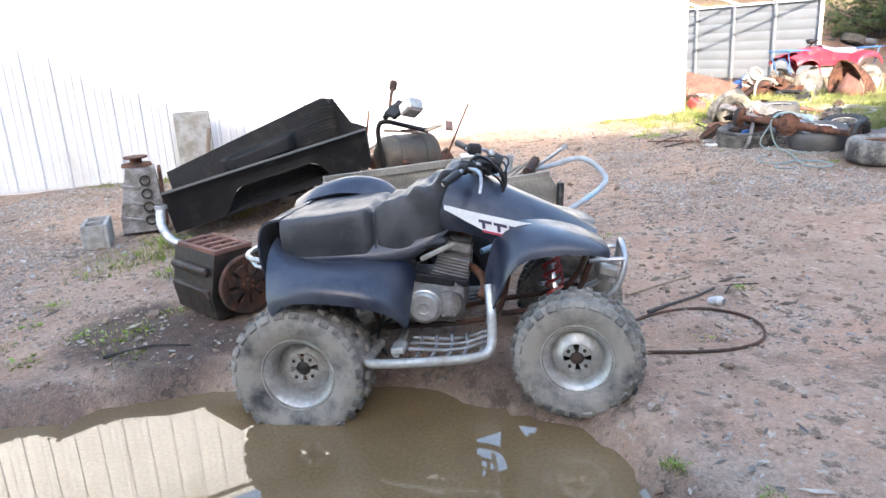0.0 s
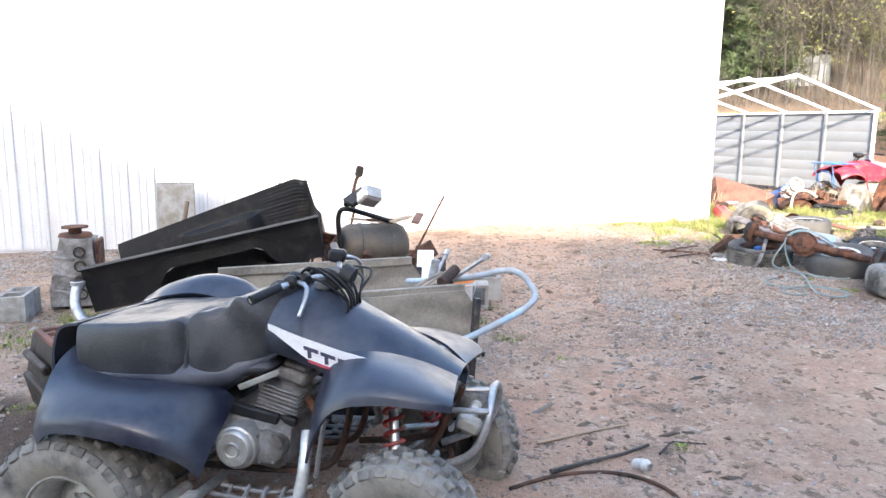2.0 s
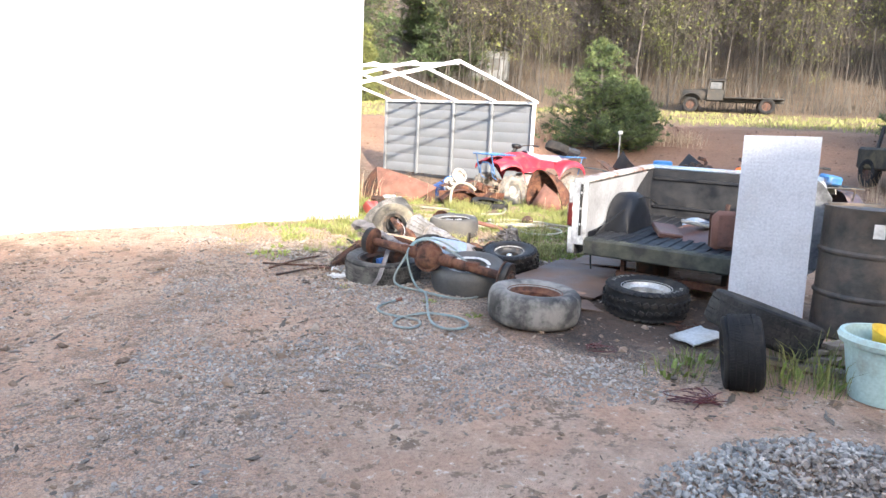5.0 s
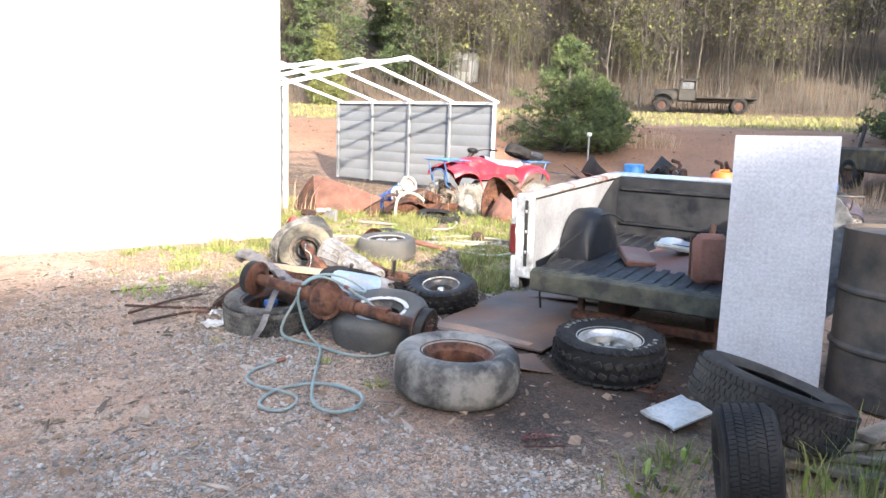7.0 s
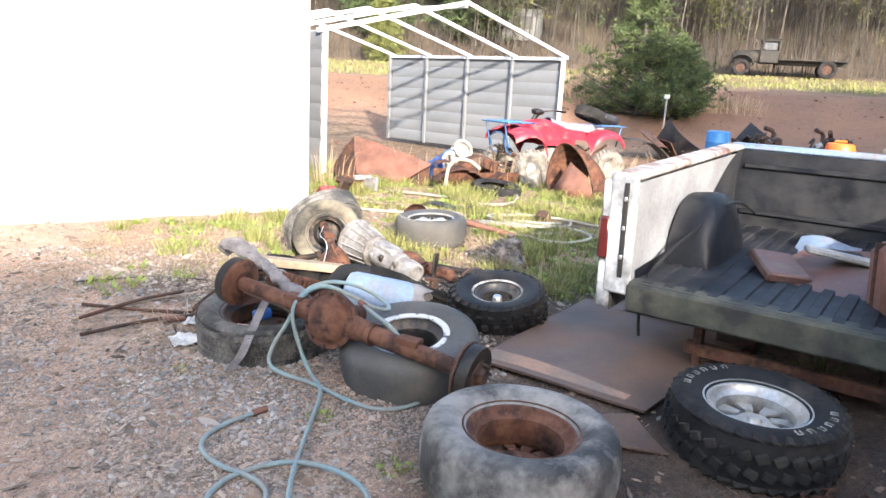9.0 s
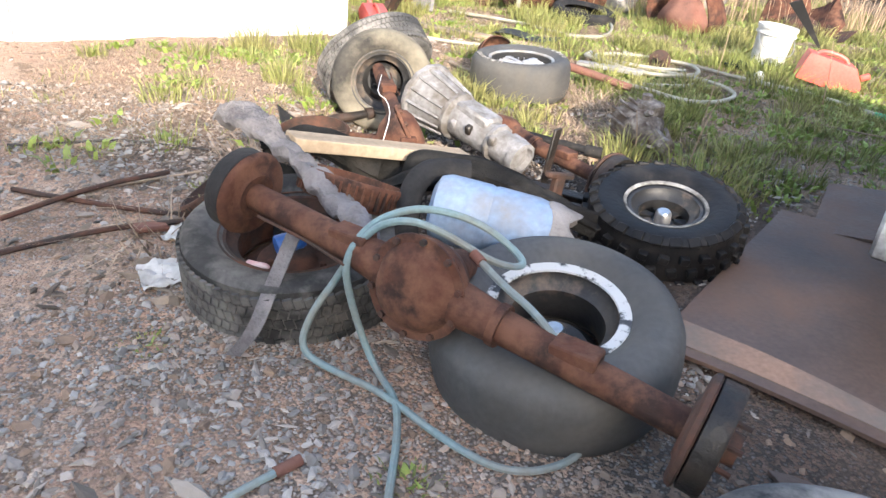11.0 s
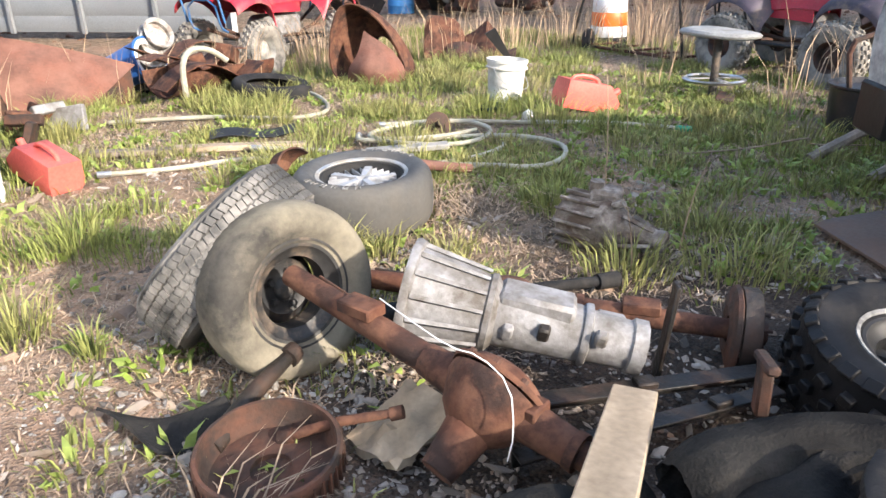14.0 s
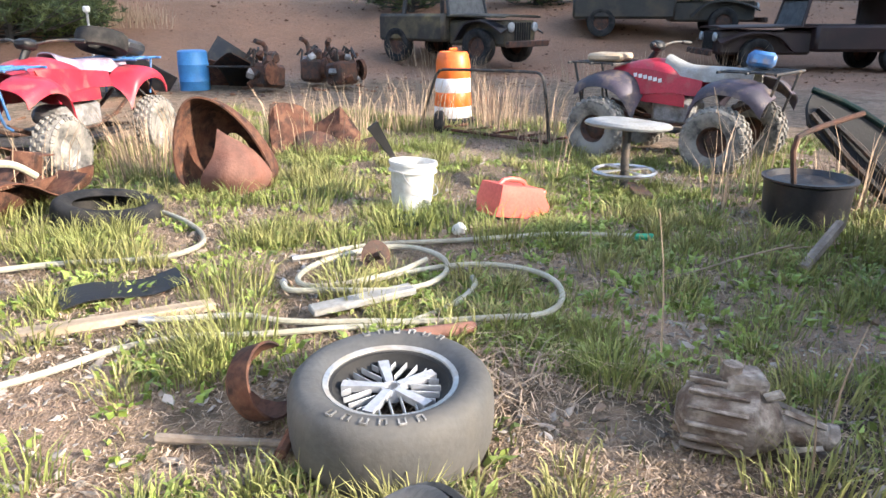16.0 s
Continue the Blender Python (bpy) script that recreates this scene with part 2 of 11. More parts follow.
truck_blue = mat("faded_blue_truck_paint", (0.22, 0.30, 0.40), (0.17, 0.23, 0.31), 0.4, 0.0, 3, 0.05, dirt=(0.2, 0.12, 0.08), dirt_amount=0.2, dirt_scale=5)
bed_black = mat("scuffed_black_bed_paint", (0.007, 0.008, 0.011), (0.016, 0.018, 0.023), 0.45, 0.0, 2.5, 0.15, dirt=(0.042, 0.042, 0.044), dirt_amount=0.36, dirt_scale=3.5, spec=0.25, sharp=0.14)
sill_mat = mat("mossy_black_sill", (0.025, 0.025, 0.024), (0.05, 0.053, 0.04), 0.7, 0.0, 8, 0.3, dirt=(0.10, 0.10, 0.075), dirt_amount=0.35, dirt_scale=7)
diamond = mat("bright_tread_plate", (0.40, 0.415, 0.46), (0.35, 0.365, 0.41), 0.5, 0.35, 3, 0.03, dirt=(0.34, 0.34, 0.345), dirt_amount=0.15, dirt_scale=3)
rail_paint = mat("white_paint_rusting_through", (0.5, 0.5, 0.49), (0.38, 0.37, 0.35), 0.5, 0.0, 6, 0.1, dirt=(0.15, 0.07, 0.045), dirt_amount=0.45, dirt_scale=7)
lens_red = mat("red_tail_lens", (0.085, 0.012, 0.012), (0.06, 0.009, 0.009), 0.3, bump=0.02)
glass_clear = mat("headlamp_glass", (0.34, 0.355, 0.36), (0.26, 0.275, 0.28), 0.15, bump=0.02)
hose_mat = mat("faded_blue_green_hose", (0.16, 0.245, 0.26), (0.22, 0.275, 0.275), 0.55, 0.0, 4, 0.08, dirt=(0.19, 0.18, 0.155), dirt_amount=0.35, dirt_scale=4)
hose_white = mat("cream_plastic_hose", (0.42, 0.40, 0.32), (0.33, 0.32, 0.25), 0.55, 0.0, 4, 0.08, dirt=(0.22, 0.195, 0.145), dirt_amount=0.35, dirt_scale=3)
pipe_blue = mat("chipped_light_blue_pipe", (0.28, 0.44, 0.56), (0.42, 0.49, 0.54), 0.45, 0.2, 7, 0.1, dirt=(0.32, 0.31, 0.3), dirt_amount=0.45, dirt_scale=5)
jug_blue = mat("pale_blue_plastic", (0.19, 0.28, 0.43), (0.23, 0.31, 0.43), 0.5, 0.0, 3, 0.06, dirt=(0.22, 0.21, 0.2), dirt_amount=0.2, dirt_scale=5)
bright_blue = mat("bright_blue_plastic", (0.03, 0.13, 0.42), (0.025, 0.1, 0.34), 0.45, bump=0.03)
felt = mat("dark_wet_carpet", (0.013, 0.0125, 0.0125), (0.028, 0.027, 0.025), 0.95, 0.0, 7, 0.5, dirt=(0.055, 0.05, 0.044), dirt_amount=0.25, dirt_scale=6, fine=160, spec=0.08)
insul_mat = mat("muddy_grey_felt_strip", (0.21, 0.195, 0.195), (0.12, 0.111, 0.111), 0.95, 0.0, 9, 0.6, dirt=(0.29, 0.275, 0.27), dirt_amount=0.36, dirt_scale=6, fine=140, spec=0.1)
paper_mat = mat("soggy_white_paper", (0.55, 0.55, 0.54), (0.42, 0.42, 0.41), 0.9, 0.0, 6, 0.2, dirt=(0.22, 0.19, 0.15), dirt_amount=0.3, dirt_scale=6)
mat_rubber = mat("worn_brown_rubber_mat", (0.085, 0.058, 0.046), (0.13, 0.085, 0.064), 0.55, 0.0, 2.5, 0.2, dirt=(0.19, 0.115, 0.08), dirt_amount=0.3, dirt_scale=2)
orange_plastic = mat("orange_plastic", (0.80, 0.16, 0.025), (0.7, 0.13, 0.02), 0.45, bump=0.03)
orange_paint = mat("orange_residue", (0.75, 0.24, 0.05), (0.6, 0.2, 0.05), 0.6, bump=0.1)
green_plastic = mat("green_plastic", (0.02, 0.28, 0.14), (0.02, 0.22, 0.11), 0.5, bump=0.03)
pink_plastic = mat("pink_printed_card", (0.62, 0.22, 0.24), (0.7, 0.55, 0.55), 0.6, scale=18, bump=0.05)
teal_plastic = mat("pale_teal_plastic", (0.42, 0.55, 0.52), (0.36, 0.48, 0.46), 0.5, 0.0, 5, 0.05, dirt=(0.3, 0.28, 0.22), dirt_amount=0.2, dirt_scale=5)
yellow_plastic = mat("yellow_plastic", (0.72, 0.48, 0.04), (0.62, 0.40, 0.03), 0.5, bump=0.03)
blue_rack = mat("blue_painted_tube", (0.04, 0.16, 0.38), (0.04, 0.12, 0.28), 0.45, bump=0.05, dirt=MUD, dirt_amount=0.2, dirt_scale=9)
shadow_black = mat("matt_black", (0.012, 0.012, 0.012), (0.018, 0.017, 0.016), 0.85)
bark = mat("grey_brown_bark", (0.073, 0.066, 0.060), (0.045, 0.040, 0.036), 0.95, 0.0, 3, 0.5, vary=0.45)
twig_mat = mat("brown_twigs_and_buds", (0.070, 0.061, 0.051), (0.057, 0.050, 0.042), 0.95, 0.0, 0.15, 0.0, vary=0.4)
spring_mat = mat("yellow_green_spring_leaves", (0.15, 0.16, 0.045), (0.105, 0.125, 0.04), 0.8, 0.0, 0.2, 0.0, vary=0.35)
needle_mat = mat("dark_green_needles", (0.045, 0.07, 0.026), (0.06, 0.09, 0.032), 0.75, 0.0, 1.2, 0.0, vary=0.4)
needle_tip = mat("yellow_green_needles", (0.11, 0.14, 0.045), (0.085, 0.115, 0.04), 0.75, 0.0, 1.2, 0.0, vary=0.35)
grass_mat = mat("spring_grass", (0.17, 0.195, 0.052), (0.255, 0.24, 0.092), 0.7, 0.0, 1.5, 0.0, vary=0.45)
weed_mat = mat("broad_weed_leaves", (0.16, 0.225, 0.04), (0.21, 0.265, 0.06), 0.6, 0.0, 1.5, 0.0, vary=0.35)
straw_mat = mat("dry_straw_grass", (0.45, 0.33, 0.22), (0.33, 0.235, 0.16), 0.85, 0.0, 1.5, 0.0, vary=0.35)
dead_mat = mat("dead_grey_stems", (0.37, 0.28, 0.20), (0.25, 0.185, 0.135), 0.9, 0.0, 1.5, 0.0, vary=0.4)


# ---- mesh helpers ----
class Mesh:
    """Gathers faces of one part."""

    def __init__(self, m=None):
        self.v, self.f, self.m = [], [], m or Matrix()

    def add(self, verts, faces):
        o = len(self.v)
        self.v += [tuple(self.m @ Vector(p)) for p in verts]
        self.f += [tuple(i + o for i in f) for f in faces]
        return self

    def box(self, c, s, rot=(0, 0, 0), bev=0.0):
        r = Euler([radians(a) for a in rot]).to_matrix()
        hx, hy, hz = (v / 2 for v in s)
        b = min(bev, hx * 0.9, hy * 0.9, hz * 0.9)
        pts, faces = [], []
        if b <= 0:
            pts = [(x, y, z) for x in (-hx, hx) for y in (-hy, hy) for z in (-hz, hz)]
            faces = [(0, 1, 3, 2), (4, 6, 7, 5), (0, 4, 5, 1), (2, 3, 7, 6), (0, 2, 6, 4), (1, 5, 7, 3)]
        else:
            idx = {}
            for sx in (-1, 1):
                for sy in (-1, 1):
                    for sz in (-1, 1):
                        for a in range(3):
                            p = [sx * (hx - b), sy * (hy - b), sz * (hz - b)]
                            p[a] = (sx * hx, sy * hy, sz * hz)[a]
                            idx[(sx, sy, sz, a)] = len(pts)
                            pts.append(tuple(p))
            S = (-1, 1)
            for a in range(3):
                o = [i for i in range(3) if i != a]
                for s0 in S:
                    q = []
                    for u, w in ((-1, -1), (1, -1), (1, 1), (-1, 1)):
                        k = [0, 0, 0]
                        k[a], k[o[0]], k[o[1]] = s0, u, w
                        q.append(idx[(*k, a)])
                    faces.append(tuple(q))
                for u in S:
                    for w in S:
                        q = []
                        for s0, ax in ((-1, o[0]), (1, o[0]), (1, o[1]), (-1, o[1])):
                            k = [0, 0, 0]
                            k[a], k[o[0]], k[o[1]] = s0, u, w
                            q.append(idx[(*k, ax)])
                        faces.append(tuple(q))
            for sx in S:
                for sy in S:
                    for sz in S:
                        faces.append(tuple(idx[(sx, sy, sz, a)] for a in range(3)))
        return self.add([tuple(r @ Vector(p) + Vector(c)) for p in pts], faces)

    def tube(self, pts, r, seg=8, closed=False, smooth=0, flat=1.0):
        pts = [Vector(p) for p in pts]
        for _ in range(smooth):
            q = []
            k = len(pts)
            for i in range(k if closed else k - 1):
                a, b = pts[i], pts[(i + 1) % k]
                q += [a.lerp(b, 0.25), a.lerp(b, 0.75)]
            if not closed:
                q[0], q[-1] = pts[0], pts[-1]
            pts = q
        k = len(pts)
        rs = r if isinstance(r, (list, tuple)) else [r] * k
        if len(rs) != k:
            rs = [rs[0] + (rs[-1] - rs[0]) * i / (k - 1) for i in range(k)]
        out, up = [], None
        for i in range(k):
            a = pts[(i - 1) % k] if closed or i else pts[0]
            b = pts[(i + 1) % k] if closed or i < k - 1 else pts[-1]
            d = (b - a).normalized() if (b - a).length > 1e-9 else Vector((0, 0, 1))
            if up is None:
                up = Vector((0, 0, 1)) if abs(d.z) < 0.9 else Vector((1, 0, 0))
            side = d.cross(up).normalized()
            up = side.cross(d).normalized()
            for j in range(seg):
                t = 2 * math.pi * j / seg
                out.append(tuple(pts[i] + side * math.cos(t) * rs[i] + up * math.sin(t) * rs[i] * flat))
        faces = []
        for i in range(k if closed else k - 1):
            for j in range(seg):
                a, b = i * seg + j, i * seg + (j + 1) % seg
                c, d = ((i + 1) % k) * seg + (j + 1) % seg, ((i + 1) % k) * seg + j
                faces.append((a, b, c, d))
        if not closed:
            faces += [tuple(range(seg))[::-1], tuple(range((k - 1) * seg, k * seg))]
        return self.add(out, faces)

    def lathe(self, prof, seg=32, closed=False, m=None, arc=1.0, wob=0.0):
        """Turn (radius, height) points round z. Caps where a radius is 0."""
        out, faces = [], []
        n = len(prof)
        turn = seg if arc >= 1 else seg + 1
        for j in range(turn):
            t = 2 * math.pi * arc * j / seg
            k = 1 + wob * math.sin(3 * t + 1)
            out += [(r * k * math.cos(t), r * k * math.sin(t), z) for r, z in prof]
        for j in range(seg):
            jn = (j + 1) % turn
            for i in range(n if closed else n - 1):
                i2 = (i + 1) % n
                q = (j * n + i, jn * n + i, jn * n + i2, j * n + i2)
                faces.append(q)
        if m is not None:
            out = [tuple(m @ Vector(p)) for p in out]
        return self.add(out, faces)

    def sheet(self, fn, nu, nv, thick=0.0):
        """A surface fn(u, v), u and v from 0 to 1, with a thickness along its normals."""
        P = [[Vector(fn(i / nu, j / nv)) for j in range(nv + 1)] for i in range(nu + 1)]
        top = [p for row in P for p in row]
        w = nv + 1
        faces = [(i * w + j, (i + 1) * w + j, (i + 1) * w + j + 1, i * w + j + 1) for i in range(nu) for j in range(nv)]
        if not thick:
            return self.add([tuple(p) for p in top], faces)
        low = []
        for i in range(nu + 1):
            for j in range(nv + 1):
                a = P[min(i + 1, nu)][j] - P[max(i - 1, 0)][j]
                b = P[i][min(j + 1, nv)] - P[i][max(j - 1, 0)]
                nrm = a.cross(b)
                nrm = nrm.normalized() if nrm.length > 1e-12 else Vector((0, 0, 1))
                low.append(P[i][j] - nrm * thick)
        k = len(top)
        faces += [tuple(q + k for q in f[::-1]) for f in faces]
        rim = [(i * w, (i + 1) * w) for i in range(nu)] + [(nu * w + j, nu * w + j + 1) for j in range(nv)]
        rim += [((i + 1) * w + nv, i * w + nv) for i in range(nu)] + [(j + 1, j) for j in range(nv)]
        faces += [(b, a, a + k, b + k) for a, b in rim]
        return self.add([tuple(p) for p in top + low], faces)

    def hull(self, pts):
        bm = bmesh.new()
        for p in pts:
            bm.verts.new(p)
        r = bmesh.ops.convex_hull(bm, input=bm.verts)
        for v in [g for g in r["geom_interior"] + r["geom_unused"] if isinstance(g, bmesh.types.BMVert)]:
            if v.is_valid:
                bm.verts.remove(v)
        bm.verts.index_update()
        self.add([tuple(v.co) for v in bm.verts], [tuple(v.index for v in f.verts) for f in bm.faces])
        bm.free()
        return self

    def prism(self, outline, depth, axis="y", at=0.0):
        """An outline of 2D points pushed out along an axis."""
        k = len(outline)

        def put(p, d):
            return {"y": (p[0], d, p[1]), "x": (d, p[0], p[1]), "z": (p[0], p[1], d)}[axis]
        vs = [put(p, at - depth / 2) for p in outline] + [put(p, at + depth / 2) for p in outline]
        return self.add(vs, [tuple(range(k)), tuple(range(k, 2 * k))[::-1]] + [(i, i + k, (i + 1) % k + k, (i + 1) % k) for i in range(k)])


def mesh_data(name, b, material, smooth=40):
    me = bpy.data.meshes.new(name)
    me.from_pydata(b.v, [], b.f)
    bm = bmesh.new()
    bm.from_mesh(me)
    bmesh.ops.recalc_face_normals(bm, faces=bm.faces)
    bm.to_mesh(me)
    bm.free()
    if smooth:
        me.shade_smooth()
        me.set_sharp_from_angle(angle=radians(smooth))
    for m in (material if isinstance(material, (list, tuple)) else [material]):
        me.materials.append(m)
    return me


def part(name, b, material, parent=None, label="", smooth=40):
    """One mesh object under a thing or under a part; a bare thing when there is no parent."""
    ob = new(name, mesh_data(name, b, material, smooth))
    if parent is not None:
        ob.parent = parent
    return tagged(ob, label)


def thing(name, m, label, category, group="", kind=""):
    ob = new(name)
    ob.empty_display_size = 0.1
    ob.matrix_world = m
    return tagged(ob, label, category, group, kind)


def solo(name, b, material, m, label, category, group="", kind="", smooth=40):
    ob = part(name, b, material, None, "", smooth)
    ob.matrix_world = m
    return tagged(ob, label, category, group, kind)


def fast_stuff(name, verts, faces, material, label, category):
    me = bpy.data.meshes.new(name)
    me.from_pydata(verts, [], faces)
    me.materials.append(material)
    return tagged(new(name, me), label, category, "", "stuff")


def step(a, b, x):
    t = min(1, max(0, (x - a) / (b - a)))
    return t * t * (3 - 2 * t)


# ---- the lie of the land ----
def dip(x, y):
    """How far inside the puddle's hollow a place is: 1 at its rim, 0 in its middle."""
    y += 0.12 * max(0, -x - 0.6)
    s = abs((x + 0.95) / 1.85) ** 3 + abs((y - 1.75) / 1.42) ** 3
    return s + 0.22 * noise.noise((x * 1.7, y * 1.7, 4.0)) + 0.10 * noise.noise((x * 6, y * 6, 4.0)) + 0.05 * noise.noise((x * 15, y * 15, 4.0))


def bank_rise(x, y):
    r = math.hypot(x - 2, y - 3) + 1.6 * noise.noise((x * 0.12, y * 0.12, 1))
    toe = 19.5
    up = 1.45 * step(toe, toe + 7, r) + 0.054 * max(0, r - toe - 6) + 0.24 * max(0, r - 45)
    back = step(-6, 4, y + 0.55 * x)
    return up * back


def land(x, y):
    z = 0.16 * step(0, 3.5, (x - 1.0) * 0.7 + (y - 6.0) * 0.5)
    if abs(x + 0.7) < 3 and abs(y - 1.8) < 3:
        z -= 0.34 * step(1.17, 0.55, dip(x, y))
        side = (x + 1.53) * 0.80 + (y - 2.57) * 0.60 + 0.10 * noise.noise((x * 3, y * 3, 6))
        z += 0.19 * math.exp(-(side / 0.11) ** 2) * step(1.15, 0.8, dip(x, y)) * step(-3.4, -1.2, y - 3.0)
    d = math.hypot(x, y)
    if d < 60:
        z += 0.022 * noise.noise((x * 0.9, y * 0.9, 0)) * step(0, 1, d) + 0.009 * noise.noise((x * 4, y * 4, 2))
    # dirt heaped along the foot of the shed wall
    a = (x + 0.6) * 0.925 + (y - 10.1) * 0.38
    b = -(x + 0.6) * 0.38 + (y - 10.1) * 0.925
    z += 0.10 * step(-1.6, -0.1, b) * step(3.0, 0.5, abs(a))
    z -= 0.045 * math.exp(-(((x - 5.0) / 0.9) ** 2 + ((y - 6.5) / 0.8) ** 2))
    z -= 0.13 * step(13.0, 14.6, y) * step(3.0, 5.5, x) * step(12.0, 9.0, x)
    return z + bank_rise(x, y)


def at(x, y, dz=0.0, rx=0, ry=0, rz=0):
    """A pose that stands on the ground."""
    return pose(x, y, land(x, y) + dz, rx, ry, rz)


def ground_material():
    m = bpy.data.materials.new("dirt_and_gravel")
    m.use_nodes = True
    nt = m.node_tree
    n = nt.nodes
    p = n["Principled BSDF"]
    tc = n.new("ShaderNodeTexCoord")

    def nz(scale, detail=6, rough=0.6):
        t = n.new("ShaderNodeTexNoise")
        t.inputs["Scale"].default_value, t.inputs["Detail"].default_value, t.inputs["Roughness"].default_value = scale, detail, rough
        links(nt, tc.outputs["Object"], t.inputs["Vector"])
        return t.outputs["Fac"]

    def rng(v, a, b, c=0.0, d=1.0):
        t = n.new("ShaderNodeMapRange")
        for k, q in zip(("From Min", "From Max", "To Min", "To Max"), (a, b, c, d)):
            t.inputs[k].default_value = q
        links(nt, v, t.inputs["Value"])
        return t.outputs[0]

    def mx(f, a, b, kind="MIX"):
        t = n.new("ShaderNodeMix")
        t.data_type, t.blend_type = "RGBA", kind
        if isinstance(f, float):
            t.inputs["Factor"].default_value = f
        else:
            links(nt, f, t.inputs["Factor"])
        for k, q in (("A", a), ("B", b)):
            if isinstance(q, tuple):
                t.inputs[k].default_value = (*q, 1)
            else:
                links(nt, q, t.inputs[k])
        return t.outputs["Result"]
    soil = mx(rng(nz(0.55), 0.38, 0.62), (0.46, 0.285, 0.197), (0.36, 0.245, 0.18))
    soil = mx(rng(nz(3.5), 0.42, 0.68), soil, (0.47, 0.35, 0.265))
    soil = mx(rng(nz(1.6), 0.54, 0.66), soil, (0.25, 0.165, 0.115))
    soil = mx(rng(nz(7.0, 8, 0.75), 0.54, 0.60), soil, (0.20, 0.14, 0.10))
    soil = mx(rng(nz(16, 6, 0.7), 0.60, 0.64), soil, (0.52, 0.43, 0.35))
    vor = n.new("ShaderNodeTexVoronoi")
    vor.inputs["Scale"].default_value = 95
    links(nt, tc.outputs["Object"], vor.inputs["Vector"])
    sep = n.new("ShaderNodeSeparateColor")
    links(nt, vor.outputs["Color"], sep.inputs[0])
    grey = mx(sep.outputs[0], (0.21, 0.18, 0.158), (0.43, 0.39, 0.355))
    grey = mx(rng(vor.outputs["Distance"], 0.28, 0.55), grey, (0.13, 0.105, 0.085))
    cover = n.new("ShaderNodeMath")
    cover.operation = "MULTIPLY"
    att = n.new("ShaderNodeAttribute")
    att.attribute_name = "gravel"
    links(nt, att.outputs["Fac"], cover.inputs[0])
    links(nt, rng(sep.outputs[1], 0.35, 0.55), cover.inputs[1])
    col = mx(cover.outputs[0], soil, grey)
    att2 = n.new("ShaderNodeAttribute")
    att2.attribute_name = "turf"
    col = mx(att2.outputs["Fac"], col, mx(rng(nz(9.0, 8, 0.7), 0.42, 0.58), (0.27, 0.19, 0.13), (0.115, 0.085, 0.055)))
    att3 = n.new("ShaderNodeAttribute")
    att3.attribute_name = "clay"
    col = mx(att3.outputs["Fac"], col, mx(rng(nz(0.5), 0.35, 0.65), (0.315, 0.172, 0.106), (0.215, 0.127, 0.083)))
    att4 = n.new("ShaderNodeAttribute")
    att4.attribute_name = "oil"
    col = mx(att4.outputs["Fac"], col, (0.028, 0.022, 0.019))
    att5 = n.new("ShaderNodeAttribute")
    att5.attribute_name = "litter"
    col = mx(att5.outputs["Fac"], col, mx(rng(nz(0.9), 0.35, 0.65), (0.10, 0.075, 0.055), (0.14, 0.105, 0.075)))
    fine = nz(45, 8, 0.7)
    col = mx(0.6, col, fine, "OVERLAY")
    col = mx(0.35, col, nz(11, 6, 0.7), "OVERLAY")
    links(nt, col, p.inputs["Base Color"])
    wet = n.new("ShaderNodeAttribute")
    wet.attribute_name = "wet"
    links(nt, rng(wet.outputs["Fac"], 0, 1, 0.95, 0.35), p.inputs["Roughness"])
    p.inputs["Specular IOR Level"].default_value = 0.3
    hgt = n.new("ShaderNodeMath")
    hgt.operation = "ADD"
    links(nt, fine, hgt.inputs[0])
    links(nt, rng(vor.outputs["Distance"], 0, 0.6, 0.9, 0), hgt.inputs[1])
    b = n.new("ShaderNodeBump")
    b.inputs["Strength"].default_value, b.inputs["Distance"].default_value = 0.7, 0.02
    links(nt, hgt.outputs[0], b.inputs["Height"])
    links(nt, b.outputs[0], p.inputs["Normal"])
    return m


def gravel_at(x, y):
    """How stony the yard is at a place."""
    a = step(2.2, 1.0, abs(x - 0.9 - 0.12 * (y - 5))) * step(3.5, 5.5, y) * 0.6 * step(11, 8, y)
    b = step(-0.9, -2.2, x) * 0.75 * step(3.0, 4.0, y)
    c = step(2.0, 3.0, x) * step(5.2, 6.5, y) * step(12, 9, y) * step(5.0, 4.2, x) * 0.85
    d = step(0.9, 0.2, math.hypot(x - 4.4, y - 4.4)) * 1.0
    n1 = 0.5 + 1.1 * noise.noise((x * 0.75, y * 0.75, 7)) + 0.5 * noise.noise((x * 2.3, y * 2.3, 8))
    return min(1, max(0, max(a, b, c, d, 0.15) * (0.35 + n1 * 1.1)))


def turf_at(x, y):
    """How grassy a place is."""
    t = step(3.5, 4.7, x + 0.25 * (y - 10)) * step(8.8, 9.8, y)
    t = max(t, step(11.1, 11.6, y + 0.0 * x) * step(2.6, 3.4, x) * 0.9, 0.9 * step(5.6, 6.6, x) * step(7.5, 9.0, y))
    t = max(t, 0.45 * step(9.0, 9.8, y) * step(1.6, 2.6, x))
    t *= step(0.06, 0.40, 0.60 + 0.75 * noise.noise((x * 0.8, y * 0.8, 3)))
    t *= step(14.5, 11.5, math.hypot(x - 3, y - 9.5) * 1.0 - 0.15 * (y - 9))
    r = math.hypot(x - 2, y - 3)
    return max(t, step(26.5, 28, r + 1.6 * noise.noise((x * 0.12, y * 0.12, 1))) * 0.9)


